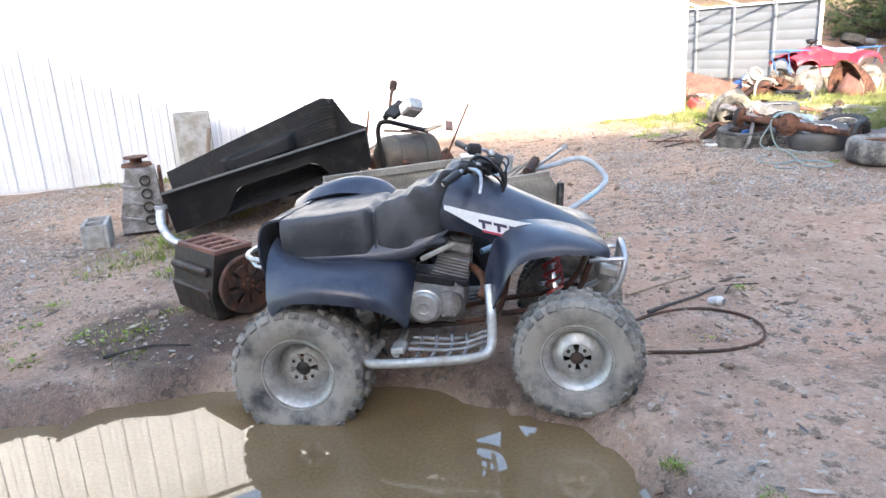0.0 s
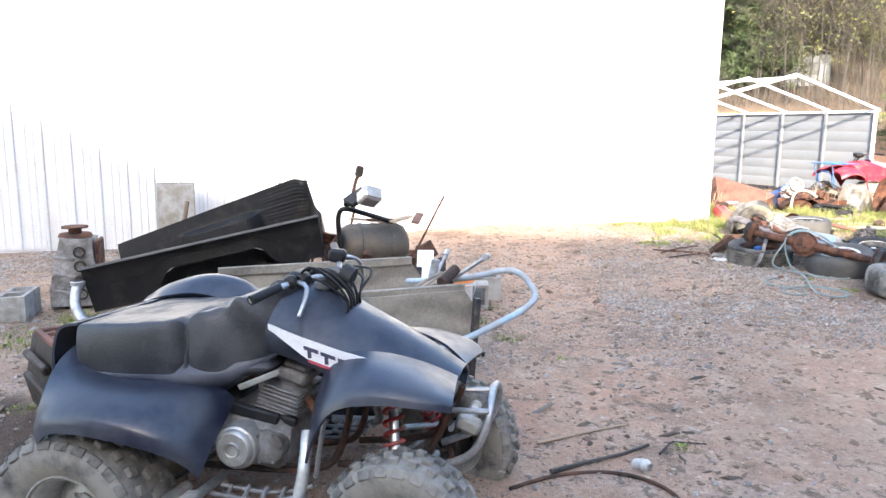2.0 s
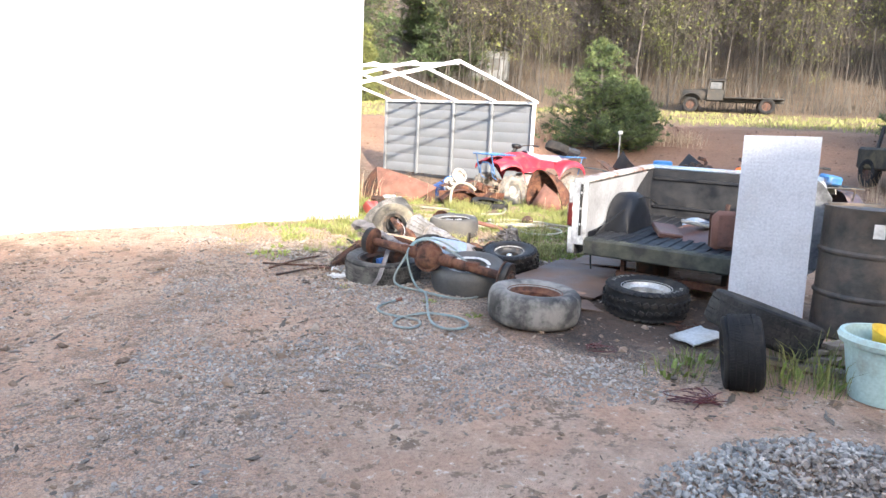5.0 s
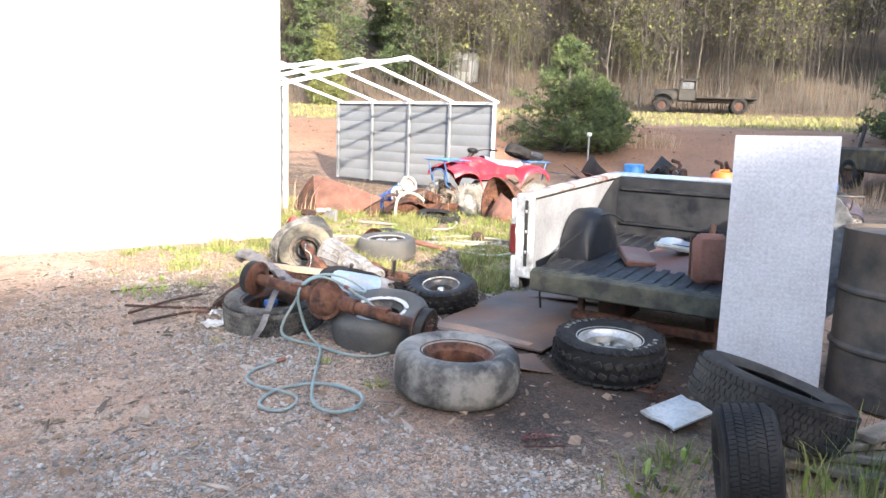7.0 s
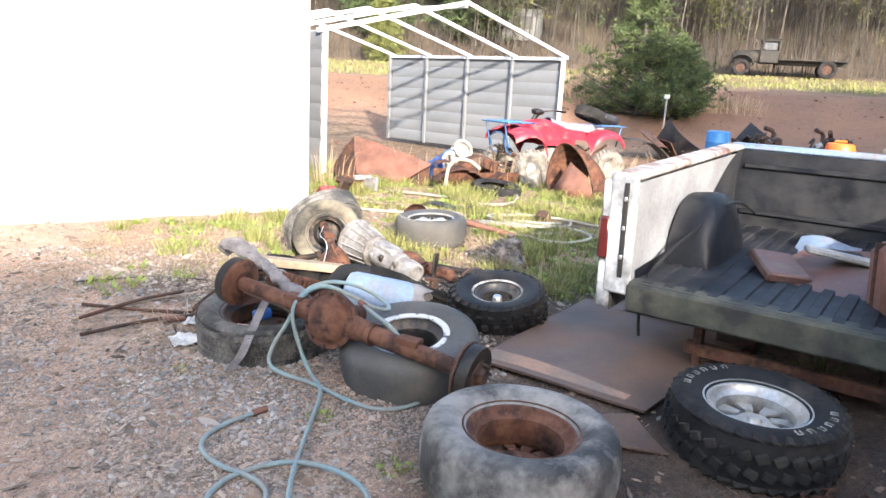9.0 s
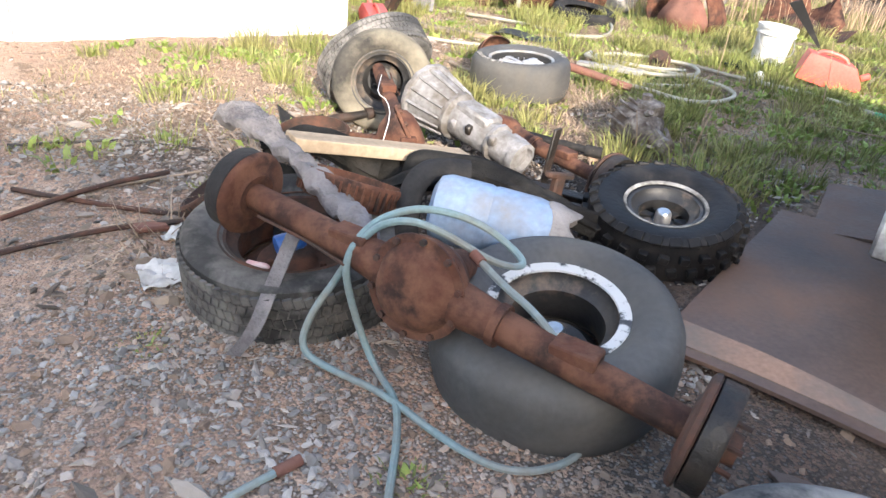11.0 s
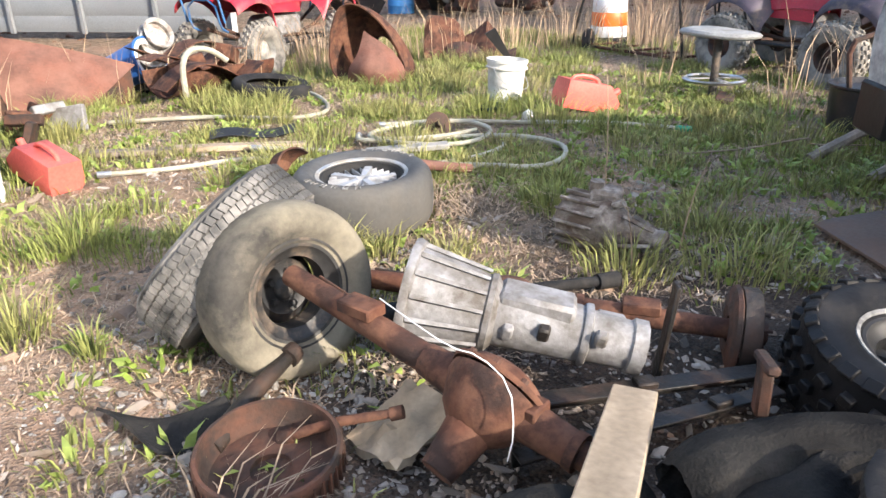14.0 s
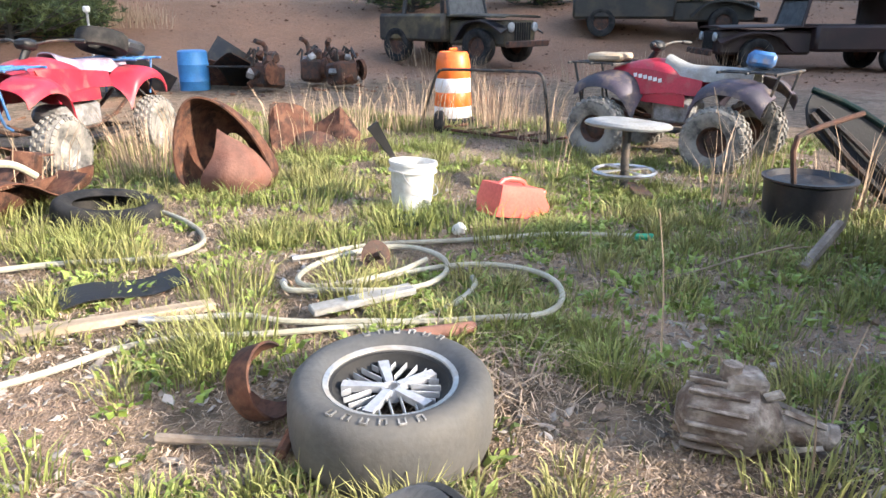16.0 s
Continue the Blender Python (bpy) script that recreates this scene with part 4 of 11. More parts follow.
# ---- dark blue sport quad standing in the puddle ----
def sport_quad():
    t = thing("sport_quad_bike", pose(0.075, 3.26, -0.158, -3.0, -3.9, -4.7), "muddy dark blue sport quad bike standing in a puddle", "quad bike")

    def P(name, b, m, parent=t, label="", smooth=40):
        return part(name, b, m, parent, label, smooth)
    # wheels
    for nm, x, s, R, w, rr in (("rear_wheel", -0.61, -1, 0.302, 0.27, 0.158), ("rear_wheel", -0.61, 1, 0.302, 0.27, 0.158), ("front_wheel", 0.61, -1, 0.264, 0.18, 0.142), ("front_wheel", 0.61, 1, 0.264, 0.18, 0.142)):
        turn = 0 if nm == "rear_wheel" else -5
        base = Matrix.Translation((x, s * (0.52 - w / 2), R - (0.038 if turn == 0 else 0))) @ Matrix.Rotation(radians(turn), 4, "Z") @ Euler((radians(90 if s < 0 else -90), 0, 0)).to_matrix().to_4x4()
        b = tyre_mesh(R, rr, w)
        for k in range(len(b.v)):
            b.v[k] = tuple(base @ Vector(b.v[k]))
        ty = P(nm, b, rubber_mud, t, "muddy knobbly tyre with grey alloy rim")
        b = tread_mesh(R, w, "knob")
        b.v = [tuple(base @ Vector(v)) for v in b.v]
        P("tread", b, rubber_mud, ty)
        h, q = w / 2, rr - 0.03
        b = Mesh(base)
        prof = [(rr + 0.010, h * 0.82), (rr + 0.012, h * 0.76), (rr - 0.004, h * 0.70), (rr - 0.018, h * 0.5), (rr - 0.03, h * 0.2), (rr - 0.03, -h * 0.3), (rr + 0.01, -h * 0.76)]
        b.lathe(prof + [(r - 0.006, z) for r, z in prof[::-1]], 40, True)
        zc = h * (0.05 if nm == "rear_wheel" else 0.38)
        b.lathe([(q, zc - 0.02), (q * 0.75, zc), (q * 0.6, zc + 0.01), (q * 0.52, zc + 0.012), (q * 0.52, zc), (q * 0.75, zc - 0.015), (q, zc - 0.03)], 32, True)
        slotted(b, q * 0.26, q * 0.56, zc + 0.012, 0.01, 4, 0.30)
        P("rim", b, alloy, ty, "scuffed silver alloy rim")
        b = Mesh(base)
        b.lathe([(0, zc + 0.022), (q * 0.18, zc + 0.02), (q * 0.3, zc + 0.006), (q * 0.3, zc - 0.05), (0, zc - 0.05)], 16)
        for k in range(4):
            a = math.pi / 4 + k * math.pi / 2
            b.lathe([(0, 0.03), (0.008, 0.028), (0.01, 0)], 6, m=Matrix.Translation((q * 0.42 * math.cos(a), q * 0.42 * math.sin(a), zc)))
        P("hub", b, oily, ty)
    # rear fender, near side: a flared skin from the seat rail down to the arch
    def rear_fender(s, lift):
        b = Mesh()
        if s < 0:
            rows = [[(-0.70, -0.24, 0.84), (-0.71, -0.33, 0.79), (-0.70, -0.42, 0.70), (-0.685, -0.49, 0.60), (-0.67, -0.50, 0.545)],
                    [(-0.62, -0.26, 0.755), (-0.62, -0.35, 0.75), (-0.61, -0.44, 0.71), (-0.60, -0.52, 0.65), (-0.59, -0.53, 0.60)],
                    [(-0.48, -0.26, 0.715), (-0.47, -0.37, 0.72), (-0.46, -0.46, 0.70), (-0.45, -0.53, 0.655), (-0.45, -0.535, 0.60)],
                    [(-0.28, -0.25, 0.70), (-0.27, -0.36, 0.695), (-0.27, -0.45, 0.665), (-0.26, -0.51, 0.61), (-0.27, -0.52, 0.56)],
                    [(-0.13, -0.22, 0.67), (-0.14, -0.32, 0.635), (-0.15, -0.40, 0.585), (-0.155, -0.46, 0.53), (-0.165, -0.465, 0.495)],
                    [(-0.09, -0.19, 0.62), (-0.10, -0.28, 0.55), (-0.105, -0.36, 0.49), (-0.11, -0.41, 0.44), (-0.12, -0.41, 0.42)]]
        else:
            rows = [[(-0.77, 0.24, 0.90), (-0.78, 0.34, 0.93), (-0.775, 0.44, 0.88), (-0.76, 0.50, 0.74), (-0.75, 0.51, 0.60)],
                    [(-0.66, 0.24, 0.94), (-0.66, 0.35, 0.99), (-0.65, 0.45, 0.94), (-0.64, 0.52, 0.78), (-0.64, 0.53, 0.64)],
                    [(-0.48, 0.25, 0.95), (-0.47, 0.36, 1.02), (-0.46, 0.46, 0.97), (-0.46, 0.53, 0.80), (-0.45, 0.535, 0.66)],
                    [(-0.30, 0.24, 0.90), (-0.29, 0.36, 0.97), (-0.28, 0.45, 0.91), (-0.28, 0.52, 0.76), (-0.27, 0.52, 0.62)],
                    [(-0.17, 0.22, 0.78), (-0.17, 0.32, 0.82), (-0.17, 0.41, 0.76), (-0.17, 0.46, 0.64), (-0.16, 0.465, 0.54)],
                    [(-0.06, 0.19, 0.66), (-0.08, 0.28, 0.62), (-0.09, 0.36, 0.54), (-0.09, 0.41, 0.48), (-0.10, 0.41, 0.44)]]
        return patch(b, rows, 26, 14, 0.01)
    P("rear_fender", rear_fender(-1, 0.0), blue_plastic)
    P("rear_fender", rear_fender(1, 0.12), blue_plastic)
    b = Mesh()
    patch(b, [[(-0.755, y, 0.62), (-0.775, y, 0.78), (-0.74, y, 0.90), (-0.66, y, 0.92)] for y in (-0.28, -0.14, 0, 0.14, 0.28)], 10, 10, 0.01)
    P("tail_panel", b, blue_plastic)
    b = Mesh()
    patch(b, [[(-0.768, y, 0.84), (-0.755, y, 0.895), (-0.70, y, 0.93)] for y in (0.20, 0.25, 0.30, 0.36)], 4, 4, 0.003)
    P("sticker", b, decal_white)
    # side skirt between fender and engine
    b = Mesh()
    patch(b, [[(-0.60, -0.26, 0.80), (-0.3, -0.25, 0.78), (-0.05, -0.22, 0.77), (0.10, -0.18, 0.80)], [(-0.62, -0.30, 0.73), (-0.3, -0.29, 0.71), (-0.10, -0.25, 0.71), (0.03, -0.2, 0.75)],
              [(-0.60, -0.26, 0.66), (-0.3, -0.22, 0.64), (-0.14, -0.2, 0.65), (-0.04, -0.17, 0.70)]], 8, 12, 0.01)
    P("side_skirt", b, blue_plastic)
    # seat, sagging in the middle, with folds at the tank end
    def seat_row(x, top, half, low, lean=0.0):
        return [(x, -half, low), (x, -half - 0.012, (low + top) / 2), (x + lean, -half * 1.0, top - 0.018), (x + lean, -half * 0.88, top), (x + lean, -half * 0.5, top + 0.002), (x + lean, 0, top + 0.008), (x + lean, half * 0.5, top + 0.002), (x + lean, half * 0.88, top),
                (x + lean, half * 1.0, top - 0.018), (x, half + 0.012, (low + top) / 2), (x, half, low)]
    rows = [seat_row(-0.668, 0.84, 0.25, 0.715), seat_row(-0.662, 0.905, 0.27, 0.712), seat_row(-0.64, 0.925, 0.285, 0.708), seat_row(-0.45, 0.932, 0.285, 0.705), seat_row(-0.30, 0.934, 0.275, 0.70), seat_row(-0.262, 0.93, 0.262, 0.70),
            seat_row(-0.238, 0.905, 0.238, 0.70), seat_row(-0.21, 0.928, 0.25, 0.70), seat_row(-0.12, 0.965, 0.235, 0.70), seat_row(-0.02, 1.00, 0.205, 0.72), seat_row(0.06, 1.035, 0.165, 0.77), seat_row(0.115, 1.065, 0.12, 0.85), seat_row(0.16, 1.07, 0.06, 0.95)]
    b = Mesh()

    def seat_skin(u, v):
        p = Vector(crom([crom(r, v) for r in rows], u))
        k = 0.004 + 0.022 * step(0.30, 0.55, u)
        f = math.sin(26 * p.x + 22 * p.z + 3 * noise.noise((p.x * 5, p.y * 5, p.z * 5)))
        p += Vector((0, -0.010 * f * step(0.3, 0.5, u) * (1 if p.y < 0 else -1), 0.006 * f * step(0.35, 0.5, u)))
        p += Vector((0, 0, k * noise.noise((p.x * 14 + p.z * 9, p.y * 9, p.z * 7)) + 0.004 * noise.noise((p.x * 30, p.y * 30, p.z * 30))))
        return tuple(p)
    b.sheet(seat_skin, 90, 40)
    b.box((-0.27, 0, 0.745), (0.70, 0.44, 0.05), bev=0.02)
    P("seat", b, vinyl, t, "wrinkled black vinyl seat")
    b = Mesh()
    b.tube([(-0.24, -0.262, 0.72), (-0.232, -0.245, 0.83), (-0.225, -0.20, 0.905), (-0.222, 0, 0.912), (-0.225, 0.20, 0.905)], 0.006, 6, smooth=1)
    P("seam", b, vinyl)
    # tank shroud and nose
    b = Mesh()
    patch(b, [[(0.06, -0.17, 0.80), (0.06, -0.20, 0.88), (0.10, -0.16, 0.98), (0.13, -0.07, 1.02), (0.13, 0, 1.03), (0.13, 0.07, 1.02), (0.10, 0.16, 0.98), (0.06, 0.20, 0.88), (0.06, 0.17, 0.80)],
              [(0.22, -0.20, 0.755), (0.22, -0.24, 0.84), (0.22, -0.17, 0.95), (0.24, -0.08, 1.0), (0.24, 0, 1.01), (0.24, 0.08, 1.0), (0.22, 0.17, 0.95), (0.22, 0.24, 0.84), (0.22, 0.20, 0.755)],
              [(0.38, -0.22, 0.69), (0.38, -0.26, 0.76), (0.38, -0.18, 0.86), (0.40, -0.08, 0.91), (0.40, 0, 0.92), (0.40, 0.08, 0.91), (0.38, 0.18, 0.86), (0.38, 0.26, 0.76), (0.38, 0.22, 0.69)],
              [(0.56, -0.20, 0.66), (0.57, -0.23, 0.71), (0.57, -0.16, 0.77), (0.58, -0.07, 0.81), (0.58, 0, 0.82), (0.58, 0.07, 0.81), (0.57, 0.16, 0.77), (0.57, 0.23, 0.71), (0.56, 0.20, 0.66)],
              [(0.73, -0.12, 0.60), (0.74, -0.15, 0.64), (0.745, -0.11, 0.68), (0.75, -0.05, 0.70), (0.75, 0, 0.705), (0.75, 0.05, 0.70), (0.745, 0.11, 0.68), (0.74, 0.15, 0.64), (0.73, 0.12, 0.60)]], 24, 24, 0.012)
    P("nose_cowl", b, blue_plastic)

    def front_fender(s):
        b = Mesh()
        patch(b, [[(0.245, s * 0.22, 0.60), (0.245, s * 0.27, 0.52), (0.25, s * 0.33, 0.44), (0.245, s * 0.345, 0.40)],
                  [(0.30, s * 0.22, 0.74), (0.305, s * 0.31, 0.67), (0.315, s * 0.40, 0.59), (0.31, s * 0.42, 0.54)],
                  [(0.36, s * 0.22, 0.80), (0.38, s * 0.33, 0.765), (0.40, s * 0.42, 0.715), (0.40, s * 0.44, 0.67)],
                  [(0.50, s * 0.20, 0.80), (0.52, s * 0.32, 0.785), (0.55, s * 0.43, 0.745), (0.55, s * 0.45, 0.70)],
                  [(0.64, s * 0.16, 0.755), (0.66, s * 0.30, 0.745), (0.70, s * 0.40, 0.715), (0.70, s * 0.42, 0.68)],
                  [(0.74, s * 0.10, 0.69), (0.76, s * 0.24, 0.69), (0.77, s * 0.34, 0.675), (0.765, s * 0.36, 0.65)]], 22, 12, 0.01)
        return b
    P("front_fender", front_fender(-1), blue_plastic)
    P("front_fender", front_fender(1), blue_plastic)
    # white side decal with plain dark bars
    b = Mesh()

    def deco(x, z, out=0.004):
        y = -(np.interp(x, (0.10, 0.22, 0.38, 0.46), (0.212, 0.248, 0.268, 0.262)) + out + 0.004)
        return (x, y, z)
    b.sheet(lambda u, v: deco(0.085 + 0.40 * u, (0.915 - 0.115 * u) - (0.02 + 0.058 * min(1, u * 2.2)) * v), 14, 4, 0.003)
    dec = P("side_decal", b, decal_white)
    b = Mesh()
    for k in range(3):
        x = 0.235 + 0.065 * k
        z = 0.872 - 0.30 * (x - 0.10)
        b.sheet(lambda u, v: deco(x + 0.056 * u, z + 0.014 - 0.016 * u - 0.013 * v, 0.008), 2, 1, 0.002)
        b.sheet(lambda u, v: deco(x + 0.014 + 0.014 * u, z - 0.002 - 0.028 * v, 0.008), 1, 2, 0.002)
    P("decal_bars", b, decal_ink, dec)
    b = Mesh()
    b.sheet(lambda u, v: deco(0.25 + 0.15 * u, 0.797 - 0.045 * u - 0.010 * v, 0.008), 3, 1, 0.002)
    P("decal_stripe", b, decal_red, dec)
    # handlebar, controls, cables
    BARS = Matrix.Translation((0.07, 0, -0.03))
    b = Mesh()
    b.tube([(0.30, -0.02, 1.06), (0.34, -0.02, 1.04)], [0.05, 0.045], 16)
    b.box((0.27, -0.01, 1.045), (0.10, 0.12, 0.07), (0, 25, 0), 0.02)
    P("key_panel", b, black_plastic)
    b = Mesh()
    b.lathe([(0, 0.03), (0.03, 0.028), (0.034, 0.02), (0.034, 0)], 18, m=pose(0.17, -0.05, 0.985, 0, 14, 0))
    P("fuel_cap", b, black_plastic)
    for k in range(4):
        b = Mesh()
        y = -0.20 + 0.09 * k
        b.tube([(0.20, y, 1.07), (0.26, y - 0.03, 1.13 - 0.02 * k), (0.34, y * 0.5 - 0.05, 1.04), (0.36, -0.10 + 0.03 * k, 0.94), (0.30, -0.12 + 0.02 * k, 0.90)], 0.006, 6, smooth=2)
        P("cable", b, black_plastic)
    b = Mesh(BARS)
    b.tube([(0.05, -0.40, 1.06), (0.11, -0.26, 1.09), (0.17, -0.12, 1.10), (0.19, 0, 1.07), (0.17, 0.12, 1.10), (0.11, 0.26, 1.13), (0.03, 0.42, 1.16)], 0.011, 8, smooth=2)
    bar = P("handlebar", b, steel)
    b = Mesh(BARS)
    b.tube([(0.05, -0.40, 1.06), (0.10, -0.285, 1.085)], 0.017, 10)
    P("grip", b, black_plastic, bar)
    b = Mesh(BARS)
    b.tube([(0.03, 0.42, 1.16), (0.09, 0.30, 1.138)], 0.017, 10)
    P("grip", b, black_plastic, bar)
    for s, z in ((-1, 1.085), (1, 1.125)):
        b = Mesh(BARS)
        b.tube([(0.13, s * 0.22, z + 0.01), (0.19, s * 0.25, z), (0.20, s * 0.30, z - 0.04), (0.19, s * 0.34, z - 0.09)], [0.009, 0.009, 0.008, 0.007], 6, smooth=1)
        P("brake_lever", b, steel, bar)
        b = Mesh(BARS)
        b.box((0.135, s * 0.19, z + 0.015), (0.07, 0.06, 0.055), (0, 10, 10 * s), 0.012)
        b.box((0.12, s * 0.235, z + 0.01), (0.045, 0.035, 0.05), (0, 0, 20 * s), 0.01)
        P("switch_box", b, black_plastic, bar)
    b = Mesh(BARS)
    b.box((0.16, 0, 1.055), (0.06, 0.14, 0.05), bev=0.014)
    b.tube([(0.16, 0, 1.05), (0.24, 0, 0.90)], 0.02, 10)
    P("bar_clamp", b, alloy_dull, bar)
    random.seed(4)
    for k in range(5):
        y = -0.16 + 0.08 * k
        b = Mesh(BARS)
        b.tube([(0.15, y, 1.10), (0.20 + 0.03 * k, y * 0.9, 1.085 + 0.012 * (k % 3)), (0.27 + 0.02 * (k % 2), y * 0.6 - 0.02 * k, 1.01), (0.28, y * 0.4, 0.95), (0.27, y * 0.3, 0.86)], 0.005, 6, smooth=2)
        P("cable", b, black_plastic, bar)
    # engine
    b = Mesh()
    b.box((-0.03, -0.05, 0.47), (0.30, 0.34, 0.20), (0, 8, 0), 0.04)
    b.box((-0.16, -0.06, 0.50), (0.14, 0.28, 0.16), (0, 0, 0), 0.03)
    eng = P("engine", b, alloy_dull)
    b = Mesh(Matrix.Translation((-0.05, -0.225, 0.47)) @ AXLE_NEAR)
    b.lathe([(0.0, 0.075), (0.06, 0.075), (0.068, 0.068), (0.072, 0.055), (0.080, 0.05), (0.084, 0.03), (0.085, -0.03)], 28)
    b.lathe([(0.02, 0.08), (0.026, 0.083), (0.03, 0.075)], 20)
    P("side_cover", b, alloy, eng)
    b = Mesh(Matrix.Translation((0.055, -0.20, 0.46)) @ AXLE_NEAR)
    b.lathe([(0, 0.055), (0.05, 0.05), (0.062, 0.04), (0.064, -0.02)], 24)
    for k in range(6):
        a = k * math.pi / 3
        b.lathe([(0, 0.06), (0.006, 0.058), (0.007, 0.03)], 6, m=Matrix.Translation((0.055 * math.cos(a), 0.055 * math.sin(a), 0)))
    P("clutch_cover", b, alloy_dull, eng)
    m = Matrix.Translation((0.06, -0.05, 0.56)) @ Matrix.Rotation(radians(18), 4, "Y")
    for k in range(7):
        b = Mesh(m)
        b.box((0, 0, 0.015 * k + 0.01), (0.17 - 0.004 * k, 0.24, 0.006), bev=0.002)
        P("cooling_fin", b, alloy_dull, eng)
    b = Mesh(m)
    b.lathe([(0, 0.0), (0.068, 0), (0.068, 0.13), (0, 0.13)], 20)
    b.box((0, 0, 0.145), (0.14, 0.17, 0.05), bev=0.012)
    b.box((0.01, 0.0, 0.18), (0.10, 0.12, 0.03), bev=0.01)
    P("cylinder", b, alloy_dull, eng)
    b = Mesh()
    b.tube([(0.12, -0.06, 0.60), (0.19, -0.10, 0.58), (0.23, -0.16, 0.52), (0.20, -0.20, 0.47)], 0.02, 10, smooth=2)
    P("exhaust_pipe", b, rust, eng)
    b = Mesh()
    b.box((-0.02, -0.19, 0.575), (0.22, 0.03, 0.045), (0, 14, 0), 0.008)
    b.box((0.10, -0.17, 0.545), (0.10, 0.03, 0.03), (0, 14, 0), 0.006)
    P("guard_bracket", b, black_plastic, eng)
    b = Mesh()
    b.box((0.03, -0.215, 0.705), (0.17, 0.012, 0.024), (0, -20, 4), 0.005)
    P("heat_shield", b, white_vinyl, eng)
    b = Mesh()
    b.box((-0.20, 0.02, 0.56), (0.14, 0.18, 0.14), bev=0.03)
    b.box((-0.34, 0.02, 0.60), (0.18, 0.22, 0.14), bev=0.03)
    P("airbox", b, black_plastic)
    # frame tubes
    for pts in ([(-0.30, -0.13, 0.34), (0.20, -0.14, 0.33), (0.30, -0.12, 0.40), (0.36, -0.10, 0.70)], [(-0.30, 0.13, 0.34), (0.20, 0.14, 0.33), (0.30, 0.12, 0.40), (0.36, 0.10, 0.70)],
                [(-0.62, -0.12, 0.66), (-0.2, -0.12, 0.64), (0.30, -0.07, 0.80)], [(-0.62, 0.12, 0.66), (-0.2, 0.12, 0.64), (0.30, 0.07, 0.80)],
                [(-0.30, -0.13, 0.34), (-0.36, -0.13, 0.62)], [(-0.30, 0.13, 0.34), (-0.36, 0.13, 0.62)],
                [(0.28, -0.12, 0.36), (0.62, -0.12, 0.38), (0.72, -0.10, 0.60)], [(0.28, 0.12, 0.36), (0.62, 0.12, 0.38), (0.72, 0.10, 0.60)]):
        b = Mesh()
        b.tube(pts, 0.014, 8, smooth=2)
        P("frame_tube", b, rust_dark)
    b = Mesh()
    b.tube([(0.22, -0.20, 0.34), (0.30, -0.21, 0.70)], 0.010, 8)
    P("brace", b, steel)
    # swing arm, chain drive, rear axle
    b = Mesh()
    b.box((-0.46, -0.11, 0.31), (0.34, 0.045, 0.06), (0, -8, 0), 0.01)
    b.box((-0.46, 0.11, 0.31), (0.34, 0.045, 0.06), (0, -8, 0), 0.01)
    P("swing_arm", b, old_wood)
    b = Mesh()
    b.tube([(-0.61, -0.40, 0.278), (-0.61, 0.40, 0.278)], 0.022, 12)
    b.tube([(-0.61, -0.08, 0.278), (-0.61, 0.08, 0.278)], 0.05, 14)
    P("rear_axle", b, rust_dark)
    b = Mesh(Matrix.Translation((-0.61, -0.14, 0.278)) @ AXLE_NEAR)
    slotted(b, 0.05, 0.11, 0, 0.006, 5, 0.3)
    b.lathe([(0.10, 0.003), (0.125, 0.003), (0.125, -0.005), (0.10, -0.005)], 28, True)
    P("sprocket", b, rust)
    b = Mesh()
    b.tube([(-0.61, -0.135, 0.40), (-0.20, -0.135, 0.50)], 0.010, 6)
    b.tube([(-0.61, -0.135, 0.155), (-0.20, -0.135, 0.40)], 0.010, 6)
    P("chain", b, oily)
    b = Mesh()
    patch(b, [[(-0.28, -0.18 + 0.02 * k, 0.58), (-0.25, -0.20 + 0.02 * k, 0.45), (-0.30, -0.22, 0.33), (-0.27, -0.20, 0.22)] for k in range(-3, 4)], 6, 8, 0.01)
    P("mud_flap", b, black_plastic)
    b = Mesh()
    patch(b, [[(-0.36 + 0.01 * k, -0.42 + 0.03 * k, 0.36), (-0.34, -0.43 + 0.03 * k, 0.30), (-0.35 + 0.015 * k, -0.42 + 0.02 * k, 0.24), (-0.33, -0.42 + 0.02 * k, 0.19)] for k in range(-2, 3)], 6, 8, 0.02)
    P("mud_clump", b, clod_mat)
    # foot guards
    for s in (-1, 1):
        b = Mesh()
        b.tube([(-0.28, s * 0.24, 0.30), (-0.30, s * 0.46, 0.30), (-0.26, s * 0.51, 0.30), (0.0, s * 0.52, 0.30), (0.20, s * 0.51, 0.30), (0.255, s * 0.48, 0.32), (0.262, s * 0.40, 0.42), (0.255, s * 0.32, 0.56)], 0.021, 10, smooth=2)
        fg = P("foot_guard", b, alloy)
        b = Mesh()
        b.tube([(-0.18, s * 0.15, 0.31), (-0.16, s * 0.48, 0.33)], 0.018, 8)
        b.box((-0.15, s * 0.44, 0.345), (0.06, 0.10, 0.03), bev=0.006)
        P("foot_peg", b, alloy, fg)
        for k in range(5):
            b = Mesh()
            x = -0.08 + 0.07 * k
            b.tube([(x, s * 0.27, 0.325), (x + 0.01, s * 0.36, 0.30), (x, s * 0.49, 0.305)], 0.008, 6, smooth=1)
            P("net_strap", b, alloy_dull, fg)
        for y in (0.27, 0.34, 0.41):
            b = Mesh()
            b.tube([(-0.12, s * y, 0.325), (0.10, s * y, 0.30), (0.24, s * y, 0.34)], 0.008, 6, smooth=1)
            P("net_strap", b, alloy_dull, fg)
